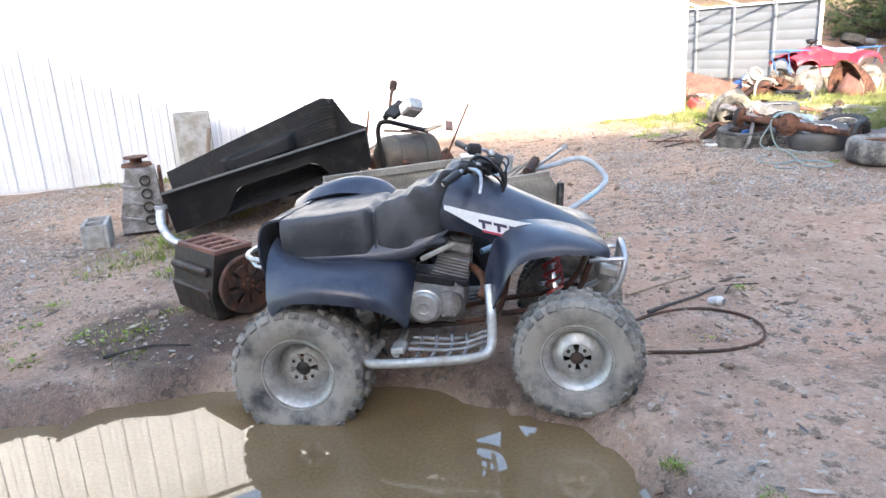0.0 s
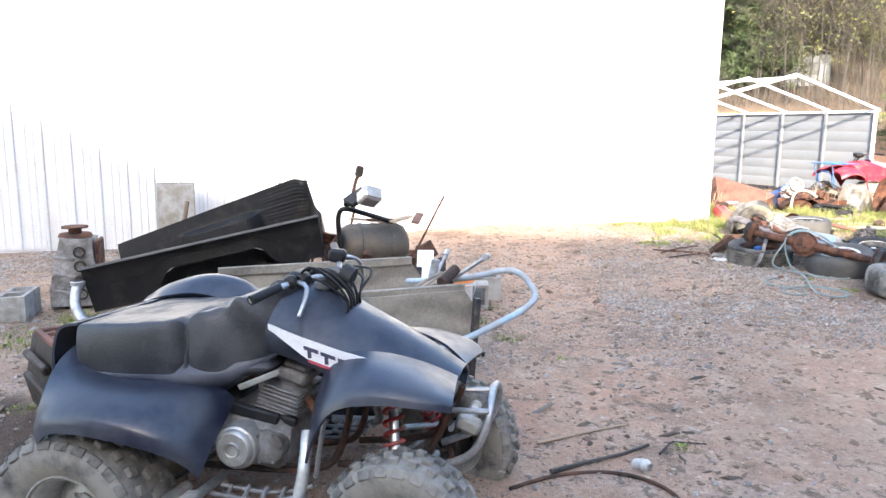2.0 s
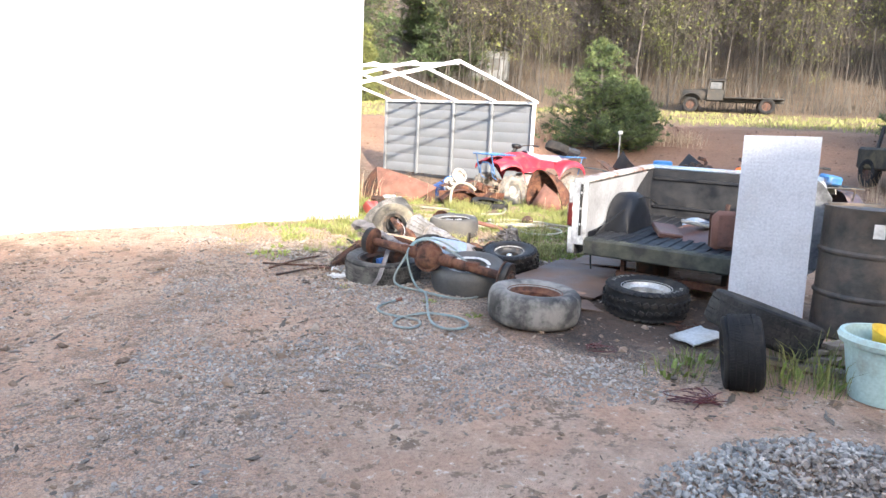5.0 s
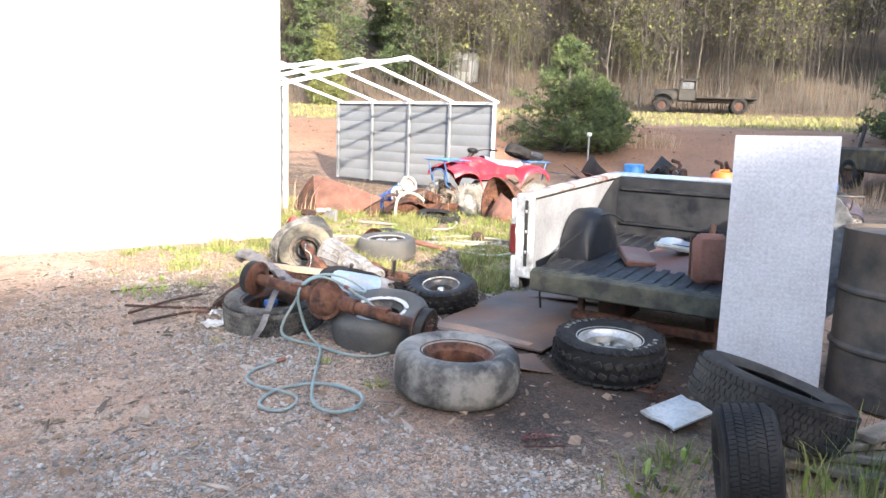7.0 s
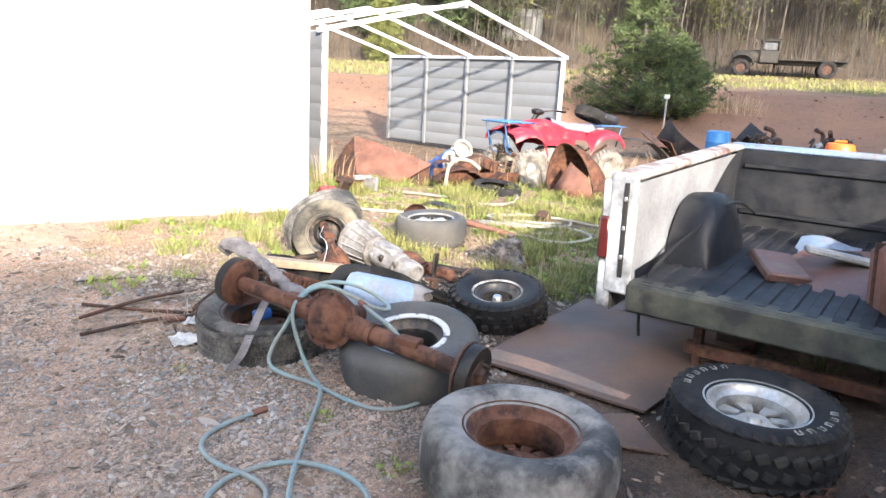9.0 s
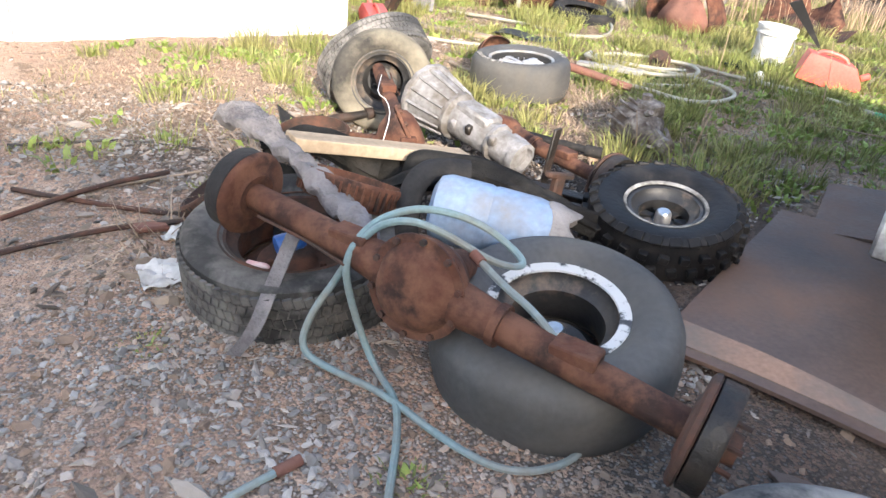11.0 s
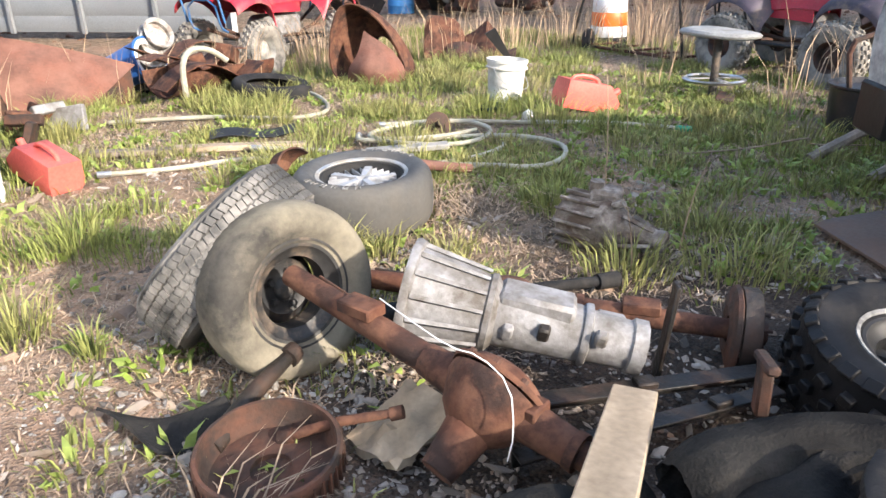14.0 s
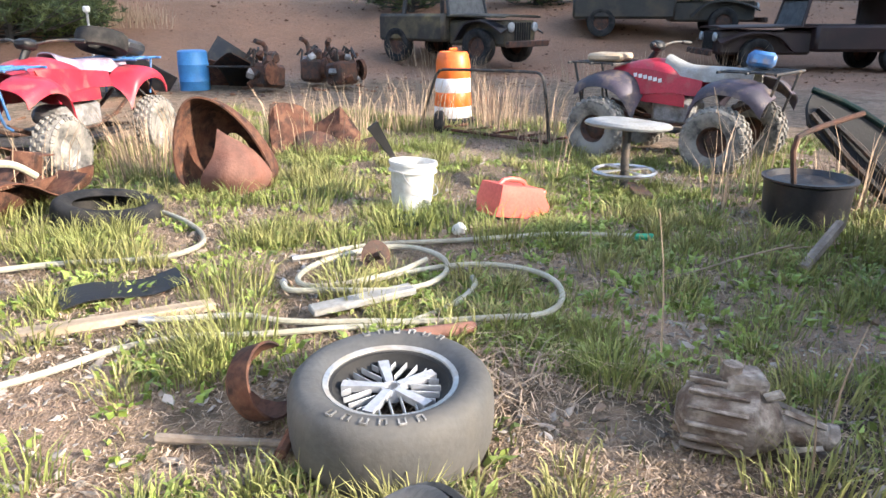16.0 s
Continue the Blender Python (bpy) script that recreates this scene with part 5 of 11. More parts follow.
    # front suspension
    for s in (-1, 1):
        for z, x in ((0.24, 0.0), (0.36, 0.02)):
            for dx in (-0.09, 0.10):
                b = Mesh()
                b.tube([(0.56 + dx, s * 0.12, z + 0.06), (0.60 + x, s * 0.36, z)], 0.012, 8)
                P("control_arm", b, rust_dark if z < 0.3 else steel)
        b = Mesh()
        b.tube([(0.56, s * 0.31, 0.32), (0.52, s * 0.17, 0.64)], 0.018, 10)
        sh = P("shock", b, chrome)
        b = Mesh()
        a, c = Vector((0.555, s * 0.295, 0.36)), Vector((0.522, s * 0.18, 0.62))
        pts = []
        ax = (c - a).normalized()
        e1 = ax.cross(Vector((1, 0, 0))).normalized()
        e2 = ax.cross(e1)
        for k in range(85):
            th = k / 84 * 2 * math.pi * 7
            pts.append(a.lerp(c, k / 84) + e1 * math.cos(th) * 0.034 + e2 * math.sin(th) * 0.034)
        b.tube(pts, 0.007, 6)
        P("coil_spring", b, red_spring, sh)
        b = Mesh()
        b.box((0.61, s * 0.37, 0.27), (0.06, 0.05, 0.20), bev=0.012)
        b.lathe([(0.075, 0.0), (0.08, 0.02), (0.0, 0.03)], 20, m=Matrix.Translation((0.61, s * 0.39, 0.268)) @ Euler((radians(90 if s < 0 else -90), 0, 0)).to_matrix().to_4x4())
        P("steering_knuckle", b, oily)
        b = Mesh()
        b.tube([(0.50, s * 0.04, 0.36), (0.55, s * 0.36, 0.33)], 0.009, 6)
        P("tie_rod", b, steel)
    # bumper hoop and rear grab rail
    b = Mesh()
    b.tube([(0.62, -0.13, 0.36), (0.80, -0.15, 0.42), (0.86, -0.14, 0.55), (0.86, -0.08, 0.63), (0.86, 0.08, 0.63), (0.86, 0.14, 0.55), (0.80, 0.15, 0.42), (0.62, 0.13, 0.36)], 0.014, 10, smooth=2)
    b.tube([(0.70, -0.12, 0.58), (0.86, -0.13, 0.58)], 0.011, 8)
    b.tube([(0.70, 0.12, 0.58), (0.86, 0.13, 0.58)], 0.011, 8)
    P("front_bumper", b, steel)
    b = Mesh()
    b.box((0.78, -0.12, 0.53), (0.09, 0.06, 0.05), (0, 20, 0), 0.01)
    b.box((0.76, 0.04, 0.50), (0.04, 0.18, 0.08), (0, 20, 0), 0.01)
    P("bumper_bracket", b, alloy)
    b = Mesh()
    b.tube([(-0.66, -0.16, 0.72), (-0.84, -0.17, 0.72), (-0.92, -0.12, 0.74), (-0.93, 0, 0.745), (-0.92, 0.12, 0.74), (-0.84, 0.17, 0.72), (-0.66, 0.16, 0.72)], 0.013, 10, smooth=2)
    b.tube([(-0.70, -0.15, 0.66), (-0.86, -0.14, 0.68), (-0.91, -0.10, 0.73)], 0.010, 8, smooth=1)
    P("grab_rail", b, chrome)
    b = Mesh()
    b.box((-0.785, -0.02, 0.70), (0.03, 0.12, 0.06), bev=0.01)
    P("tail_lamp", b, lens_red)


sport_quad()


def based(name, x, y, z, label, category, group=""):
    """A thing whose base is at a place, and the matrix that takes world places into it."""
    m = pose(x, y, z)
    return thing(name, m, label, category, group), m.inverted()


# ---- wooden garden trailer ----
def trailer():
    A = math.degrees(math.atan2(0.60, 0.95))
    m = pose(-0.04, 4.36, 0.0, 0, 0, 29)
    t = thing("garden_trailer", m, "weathered grey plywood garden trailer with a light blue pipe handle", "trailer")
    L, Wd, z0, z1 = 1.15, 0.86, 0.33, 0.655
    for s in (-1, 1):
        b = Mesh()
        b.box((0, s * Wd / 2, (z0 + z1) / 2), (L, 0.018, z1 - z0), bev=0.003)
        b.prism([(L / 2 - 0.002, z1 - 0.005), (L / 2 + 0.07, z1 - 0.11), (L / 2 + 0.07, z0), (L / 2 - 0.002, z0)], 0.017, "y", s * Wd / 2)
        part("side_board", b, ply, t)
        b = Mesh()
        b.box((0, s * (Wd / 2 + 0.012 * -s * s), z1 + 0.004), (L, 0.03, 0.05), bev=0.004)
        part("top_cleat", b, ply, t)
    b = Mesh()
    b.box((-L / 2, 0, (z0 + z1) / 2), (0.018, Wd - 0.03, z1 - z0), bev=0.003)
    part("end_board", b, ply, t)
    b = Mesh()
    b.box((0, 0, z0 + 0.008), (L, Wd - 0.03, 0.016))
    part("floor_board", b, ply, t)
    for s in (-1, 1):
        b = Mesh()
        b.box((0.05, s * (Wd / 2 - 0.03), z0 - 0.03), (L + 0.1, 0.035, 0.04))
        part("frame_rail", b, black_paint, t)
        b = Mesh()
        b.box((L / 2 + 0.04, s * (Wd / 2 + 0.02), 0.30), (0.035, 0.035, 0.62), (0, 4, 0), 0.004)
        part("corner_post", b, black_paint, t, "black angle iron leg")
        b = Mesh(Matrix.Translation((-0.12, s * (Wd / 2 + 0.10), 0.235)) @ Euler((radians(90 if s < 0 else -90), 0, 0)).to_matrix().to_4x4())
        b.lathe([(0.11, 0.05), (0.17, 0.065), (0.225, 0.05), (0.235, 0.0), (0.225, -0.05), (0.17, -0.065), (0.11, -0.05)], 32, True)
        b.lathe([(0.11, 0.04), (0.08, 0.0), (0.0, 0.01), (0.0, -0.01), (0.08, -0.02), (0.11, -0.04)], 24)
        part("trailer_wheel", b, rubber, t)
    b = Mesh()
    b.tube([(-0.12, -Wd / 2 - 0.10, 0.235), (-0.12, Wd / 2 + 0.10, 0.235)], 0.016, 8)
    part("axle", b, rust_dark, t)
    for x in (-0.05, 0.02):
        b = Mesh()
        b.lathe([(0.0, 0.02), (0.05, 0.018), (0.07, 0)], 5, m=Matrix.Translation((L / 2 - 0.15 + x, -Wd / 2 - 0.012, 0.52)) @ AXLE_NEAR @ Matrix.Diagonal((1.2, 0.3, 0.2, 1)))
    # pipe handle
    W = m.inverted()
    b = Mesh(W)
    b.tube([(0.24, 3.72, 0.36), (0.62, 4.02, 0.42), (0.93, 4.26, 0.53), (1.03, 4.38, 0.58), (1.03, 4.47, 0.62), (0.95, 4.58, 0.69), (0.86, 4.62, 0.70), (0.66, 4.50, 0.66), (0.30, 4.66, 0.60)], 0.017, 10, smooth=2)
    part("handle", b, pipe_blue, t, "chipped light blue pipe handle")


trailer()


def lever_scrap():
    t, W = based("scrap_lever", 0.52, 4.42, 0.66, "rusty jack lever lying over the trailer's edge", "scrap")
    b = Mesh(W)
    b.tube([(0.50, 4.50, 0.60), (0.77, 4.36, 0.81)], 0.010, 8)
    b.tube([(0.765, 4.34, 0.815), (0.775, 4.38, 0.81)], 0.018, 8)
    part("rod", b, steel, t)
    b = Mesh(W)
    b.tube([(0.54, 4.34, 0.67), (0.60, 4.46, 0.72)], 0.03, 10)
    b.tube([(0.56, 4.38, 0.69), (0.585, 4.42, 0.63)], 0.022, 8)
    part("pivot", b, rust_dark, t)
    for k in range(3):
        b = Mesh(W)
        b.box((0.40 + 0.05 * k, 4.50 - 0.03 * k, 0.60 + 0.015 * k), (0.30, 0.03, 0.05), (0, -28, 20 + 8 * k), 0.004)
        part("stick", b, old_wood, t)
    b = Mesh(W)
    b.box((0.44, 4.72, 0.64), (0.05, 0.02, 0.17), (10, 8, 30), 0.003)
    part("bracket", b, truck_white, t)


lever_scrap()


def white_plank():
    b = Mesh()
    b.box((0, 0, 0), (0.13, 1.05, 0.025), bev=0.004)
    solo("white_plank", b, decal_white, pose(0.22, 5.78, 0.30, 23, 0, 8), "white painted plank leaning on scrap", "plank")
    b = Mesh()
    b.tube([(0, -0.42, 0), (0, 0.42, 0)], 0.012, 8)
    b.tube([(0, 0.38, 0), (0, 0.45, 0)], 0.022, 8)
    solo("steel_rod", b, steel, pose(0.30, 5.62, 0.38, 22, 0, -8), "grey steel rod lying on the white plank", "rod")


white_plank()


def bucket(m, h, r, inside, label, residue=True):
    t = thing("bucket", m, label, "bucket")
    b = Mesh()
    k = r * 0.86
    b.lathe([(0, 0), (k, 0), (k + 0.004, 0.01), (r, h), (r + 0.012, h), (r + 0.012, h - 0.02), (r + 0.004, h - 0.022), (r + 0.004, h - 0.05), (r + 0.012, h - 0.052), (r + 0.012, h - 0.062), (r + 0.003, h - 0.066)], 36)
    b.lathe([(r - 0.004, h), (k - 0.002, 0.012), (0, 0.012)], 36)
    body = part("body", b, white_plastic, t)
    b = Mesh()
    b.tube([(-r - 0.012, 0, h - 0.05), (-r - 0.02, -0.05, h - 0.12), (-0.08, -r - 0.02, h - 0.19), (0.08, -r - 0.02, h - 0.19), (r + 0.02, -0.05, h - 0.12), (r + 0.012, 0, h - 0.05)], 0.003, 6, smooth=2)
    part("wire_handle", b, steel, t)
    if residue:
        b = Mesh()
        b.lathe([(r - 0.003, h - 0.004), (r * 0.93, h - 0.10), (r * 0.7, h - 0.11), (0, h - 0.115)], 36)
        b.lathe([(r + 0.0135, h - 0.002), (r + 0.0135, h - 0.03), (r - 0.006, h + 0.002)], 36)
        part("paint_residue", b, inside, t, "dried orange paint round the rim")
        for k in range(4):
            b = Mesh()
            b.sheet(lambda u, v: ((r + 0.002) * math.cos(-1.1 + 0.12 * (k % 2) + 0.09 * u), (r + 0.002) * math.sin(-1.1 + 0.12 * (k % 2) + 0.09 * u), 0.13 + 0.05 * (k // 2) + 0.03 * v), 2, 1, 0.001)
            part("label_bar", b, bright_blue, t)
    return t


bucket(at(0.42, 5.98), 0.36, 0.145, orange_paint, "white plastic bucket with dried orange paint inside")


def block_mesh():
    b = Mesh()
    L, W, H, w = 0.40, 0.20, 0.20, 0.032
    for y in (-W / 2 + w / 2, W / 2 - w / 2):
        b.box((0, y, 0), (L, w, H), bev=0.004)
    for x in (-L / 2 + w / 2, 0, L / 2 - w / 2):
        b.box((x, 0, 0), (w, W - 2 * w + 0.002, H - 0.004), bev=0.003)
    return b


def blocks():
    data = mesh_data("cinder_block", block_mesh(), concrete)
    for m in (at(0.52, 6.86, 0.10, 0, 0, 12), at(0.44, 6.52, 0.10, 90, 0, 8), at(-2.95, 5.62, 0.10, 0, 0, 112)):
        o = new("cinder_block", data)
        o.matrix_world = m
        tagged(o, "grey concrete cinder block lying on gravel", "cinder block", "cinder blocks")


blocks()


def small_litter():
    b = Mesh()
    b.box((0, 0, 0.03), (0.17, 0.24, 0.012), bev=0.004)
    for x in (-0.08, 0.08):
        b.box((x, 0, 0.055), (0.012, 0.24, 0.06), bev=0.003)
    for y in (-0.11, 0, 0.11):
        b.box((0, y, 0.05), (0.16, 0.012, 0.05), bev=0.003)
    solo("green_crate_piece", b, green_plastic, at(0.36, 5.30, 0.10, -38, 20, 30), "broken green plastic crate piece", "crate")
    b = Mesh()
    b.sheet(lambda u, v: (0.24 * u, 0.18 * v, 0.03 * math.sin(5 * u + 3 * v)), 8, 6, 0.003)
    solo("printed_bag", b, pink_plastic, at(0.22, 5.42, 0.22, -55, 0, 20), "crumpled pink and white printed bag", "bag")
    b = Mesh()
    b.sheet(lambda u, v: (0.12 * u, 0.09 * v, 0.02 * math.sin(6 * u + 2 * v)), 6, 5, 0.003)
    solo("pink_rag", b, pink_plastic, at(0.46, 5.44, 0.01, 10, 0, 50), "small crumpled pink rag on gravel", "rag")


small_litter()


# ---- black ribbed pickup bed liner, tipped up on scrap ----
def bed_liner():
    A, ex, ey = Vector((-2.22, 5.48, 0.10)), Vector((1.50, 0.90, 0.32)), Vector((-0.48, 1.15, 0.10))
    ez = ex.cross(ey).normalized()
    t, Wm = based("bed_liner", -1.7, 6.2, 0.0, "black ribbed plastic pickup bed liner tipped up on scrap", "bed liner")

    def at3(u, v, h):
        return tuple(A + ex * u + ey * v + ez * h)
    H = 0.36
    # floor
    b = Mesh(Wm)
    b.sheet(lambda u, v: at3(u, v, 0.015 * (1 if int(v * 48) % 2 else 0)), 2, 48, 0.006)
    part("floor", b, black_plastic, t)
    # near wall with a wheel-arch notch, ribbed along its length
    def arch(u):
        return 0.20 * step(0.22, 0.34, u) * step(0.82, 0.70, u)
    b = Mesh(Wm)
    b.sheet(lambda u, v: at3(u, -0.05 * v + (0.003 if int(v * 26) % 2 else 0.0), arch(u) + (H - arch(u)) * v), 40, 26, 0.006)
    part("side_wall", b, black_plastic, t)
    b = Mesh(Wm)
    b.sheet(lambda u, v: at3(u, -0.05 - 0.035 * v, H - 0.01 * v * v), 20, 2, 0.006)
    part("rim", b, black_plastic, t)
    # wheel box inside the near arch
    b = Mesh(Wm)
    b.sheet(lambda u, v: at3(0.22 + 0.60 * u, 0.17 * min(1, v * 2), 0.20 * step(0, 0.2, u) * step(1, 0.8, u) * (1 if v < 0.5 else 2 - 2 * v)), 14, 10, 0.006)
    part("wheel_box", b, black_plastic, t)
    # far wall, taller, with a raised wheel-box panel
    hf = 0.50
    b = Mesh(Wm)

    def far(u, v):
        bump = 0.10 * step(0.30, 0.36, u) * step(0.72, 0.66, u) * step(0.16, 0.24, v) * step(0.62, 0.54, v)
        k = hf * (0.42 + 0.58 * u) * (1 - 0.12 * step(0.92, 1.0, u))
        return at3(u * 1.02, 1.0 + 0.04 * v - bump + (0.0025 if int(v * 26) % 2 and (u > 0.74 or v < 0.14) else 0), k * v)
    b.sheet(far, 44, 44, 0.006)
    part("side_wall", b, black_plastic, t)
    b = Mesh(Wm)
    b.sheet(lambda u, v: at3(1.0 + 0.02 * v, u * 1.02, (H * (1 - u) + hf * 0.85 * u) * v * (0.75 + 0.25 * abs(2 * u - 1))), 20, 16, 0.006)
    part("front_wall", b, black_plastic, t)
    for k in range(2):
        p = Vector(at3(0.985, 0.02 + k * 1.0, (H if k == 0 else hf * 0.88) - 0.02))
        b = Mesh(Wm)
        b.lathe([(0, 0.012), (0.014, 0.01), (0.016, 0)], 8, m=Matrix.Translation(p) @ AXLE_NEAR)
        part("mounting_stud", b, black_paint, t)


bed_liner()


def engine_on_end():
    t, W = based("engine_block", -2.72, 6.05, 0.0, "grey and rusty engine block standing on its end", "engine block")
    m = W @ pose(-2.72, 6.05, 0.0, 0, 0, 24)
    b = Mesh(m)
    b.prism([(-0.20, 0.02), (0.12, 0.02), (0.16, 0.10), (0.15, 0.30), (0.13, 0.56), (-0.10, 0.58), (-0.14, 0.40), (-0.20, 0.16)], 0.30, "y", 0)
    body = part("block", b, alloy_dull, t)
    b = Mesh(m)
    b.box((0.165, 0, 0.30), (0.03, 0.26, 0.50), bev=0.008)
    part("head_face", b, rust, t)
    for k in range(4):
        b = Mesh(m @ Matrix.Translation((0.04, -0.155, 0.12 + 0.115 * k)) @ AXLE_NEAR)
        b.lathe([(0.046, 0.0), (0.046, 0.02), (0.034, 0.02), (0.034, -0.05), (0, -0.05)], 20)
        part("bore", b, oily, t)
    for k in range(3):
        b = Mesh(m)
        b.box((-0.08, -0.155, 0.14 + 0.14 * k), (0.16, 0.02, 0.022), (0, 12, 0), 0.004)
        part("rib", b, alloy_dull, t)
    b = Mesh(m)
    b.lathe([(0, 0.66), (0.10, 0.66), (0.10, 0.645), (0.05, 0.64), (0.05, 0.60), (0.12, 0.60), (0.13, 0.575), (0, 0.575)], 28, m=Matrix.Translation((-0.01, 0, 0)))
    part("pulley", b, rust, t)
    b = Mesh(m)
    b.tube([(-0.2, -0.1, 0.03), (0.16, -0.12, 0.03)], 0.03, 8)
    part("sump_lip", b, oily, t)


engine_on_end()


def engine_with_flywheel():
    m = pose(-1.28, 3.98, 0.0, 0, 0, -40)
    t = thing("engine_block", m, "oily rusted engine block with its flywheel, lying on dirt", "engine block")
    b = Mesh()
    b.prism([(-0.20, 0.03), (0.18, 0.03), (0.22, 0.12), (0.17, 0.30), (0.06, 0.40), (-0.17, 0.40), (-0.22, 0.16)], 0.44, "x", -0.02)
    b.box((-0.02, -0.20, 0.14), (0.40, 0.05, 0.14), (12, 0, 0), 0.01)
    b.box((-0.02, -0.21, 0.30), (0.38, 0.04, 0.05), (25, 0, 0), 0.01)
    part("block", b, oily, t)
    b = Mesh()
    for x in (-0.19, -0.09, 0.01, 0.11, 0.19):
        b.box((x, -0.05, 0.41), (0.03, 0.21, 0.025), bev=0.004)
    for y in (-0.155, 0.055):
        b.box((0, y, 0.41), (0.42, 0.03, 0.025), bev=0.004)
    part("deck", b, rust_pale, t)
    for x in (-0.14, -0.04, 0.06, 0.15):
        b = Mesh(pose(x, -0.05, 0.402))
        b.lathe([(0.040, 0.014), (0.046, 0.014), (0.046, 0.0), (0.036, 0.0), (0.036, -0.01), (0, -0.01)], 20)
        part("bore", b, rust_dark, t)
    m2 = Matrix.Translation((0.23, -0.02, 0.20)) @ Euler((0, radians(90), 0)).to_matrix().to_4x4()
    b = Mesh(m2)
    b.lathe([(0.165, 0.0), (0.172, 0.005), (0.172, 0.028), (0.165, 0.033), (0.155, 0.03), (0.13, 0.022), (0.115, 0.022), (0.115, 0.005), (0.165, 0.0)], 44)
    slotted(b, 0.058, 0.118, 0.022, 0.016, 8, 0.30)
    b.lathe([(0, 0.034), (0.04, 0.034), (0.06, 0.024), (0.06, 0.0), (0, 0)], 24)
    fw = part("flywheel", b, rust_dark, t)
    for k in range(6):
        b = Mesh(m2)
        a = k * math.pi / 3
        b.lathe([(0, 0.046), (0.009, 0.044), (0.011, 0.03)], 6, m=Matrix.Translation((0.03 * math.cos(a), 0.03 * math.sin(a), 0)))
        part("bolt", b, rust, fw)


engine_with_flywheel()


def scrap_bits():
    b = Mesh()
    b.tube([(-2.26, 5.36, 0.33), (-2.26, 5.30, 0.20), (-2.14, 5.24, 0.07), (-1.98, 5.26, 0.045), (-1.88, 5.34, 0.05)], 0.035, 12, smooth=2)
    b.lathe([(0.038, 0), (0.05, 0.0), (0.05, 0.025), (0.038, 0.03)], 20, m=Matrix.Translation((-2.26, 5.365, 0.33)))
    solo("elbow_pipe", b, steel, Matrix(), "grey bent pipe with a flange, lying on weeds", "pipe")
    b = Mesh()
    b.box((0, 0, 0.41), (0.42, 0.06, 0.82), bev=0.01)
    solo("concrete_slab", b, concrete, at(-3.2, 8.58, 0, -5, 0, 24), "grey concrete slab leaning on the shed wall", "slab")
    random.seed(11)
    for k in range(9):
        x, y = -2.9 + 0.24 * k + random.uniform(-0.1, 0.1), 8.1 + 0.05 * k + random.uniform(-0.3, 0.3)
        b = Mesh()
        h = random.uniform(0.35, 0.7)
        b.tube([(0, 0, 0), (random.uniform(-0.2, 0.2), 0.05, h * 0.5), (random.uniform(-0.3, 0.4), 0.05, h)], 0.014 if k % 3 else 0.024, 6, smooth=1)
        solo("scrap_rod", b, rust if k % 2 else old_wood, at(x, y, -0.02), "thin rusty rod standing in the scrap heap", "rod", "scrap rods")
    for k in range(5):
        x, y = -2.5 + 0.42 * k, 7.75 + random.uniform(-0.25, 0.25)
        b = Mesh()
        b.box((0, 0, 0), (0.36, 0.22, 0.02), bev=0.004)
        b.box((0.1, 0.05, 0.04), (0.12, 0.10, 0.07), bev=0.01)
        solo("scrap_sheet", b, rust, at(x, y, 0.24 + 0.08 * (k % 2), 20 + 25 * (k % 3), -30 + 18 * k, 40 * k), "bent rusty sheet piece in the scrap heap", "scrap", "scrap sheets")
    b = Mesh()
    b.lathe([(0, 0.0), (0.05, 0.03), (0.07, 0.11), (0.05, 0.16), (0, 0.17)], 14)
    b.tube([(0, 0, 0.16), (0.01, 0, 0.30)], 0.008, 6)
    solo("rusty_canister", b, rust, at(-1.62, 7.75, 0.62), "small rusty canister on top of the scrap heap", "canister")
    # heap of dark scrap under all this
    b = Mesh()
    rng = random.Random(5)
    for k in range(70):
        x, y = rng.uniform(-2.6, -0.1), rng.uniform(6.7, 8.3)
        b.m = at(x, y, rng.uniform(0.02, 0.25), rng.uniform(0, 180), rng.uniform(0, 180), rng.uniform(0, 180))
        b.box((0, 0, 0), (rng.uniform(0.1, 0.4), rng.uniform(0.04, 0.18), rng.uniform(0.01, 0.06)), bev=0.004)
    o = part("scrap_heap", b, rust_dark)
    tagged(o, "low heap of dark rusted scrap pieces", "scrap heap", "", "stuff")
    # heap front, by the white plank
    b = Mesh()
    for k in range(46):
        x, y = rng.uniform(-0.7, 0.22), rng.uniform(5.3, 7.2)
        b.m = at(x, y, rng.uniform(0.02, 0.22), rng.uniform(0, 180), rng.uniform(0, 180), rng.uniform(0, 180))
        b.box((0, 0, 0), (rng.uniform(0.1, 0.35), rng.uniform(0.04, 0.14), rng.uniform(0.01, 0.06)), bev=0.004)
    o = part("scrap_heap", b, oily)
    tagged(o, "low heap of oily scrap pieces beside the trailer", "scrap heap", "", "stuff")


scrap_bits()


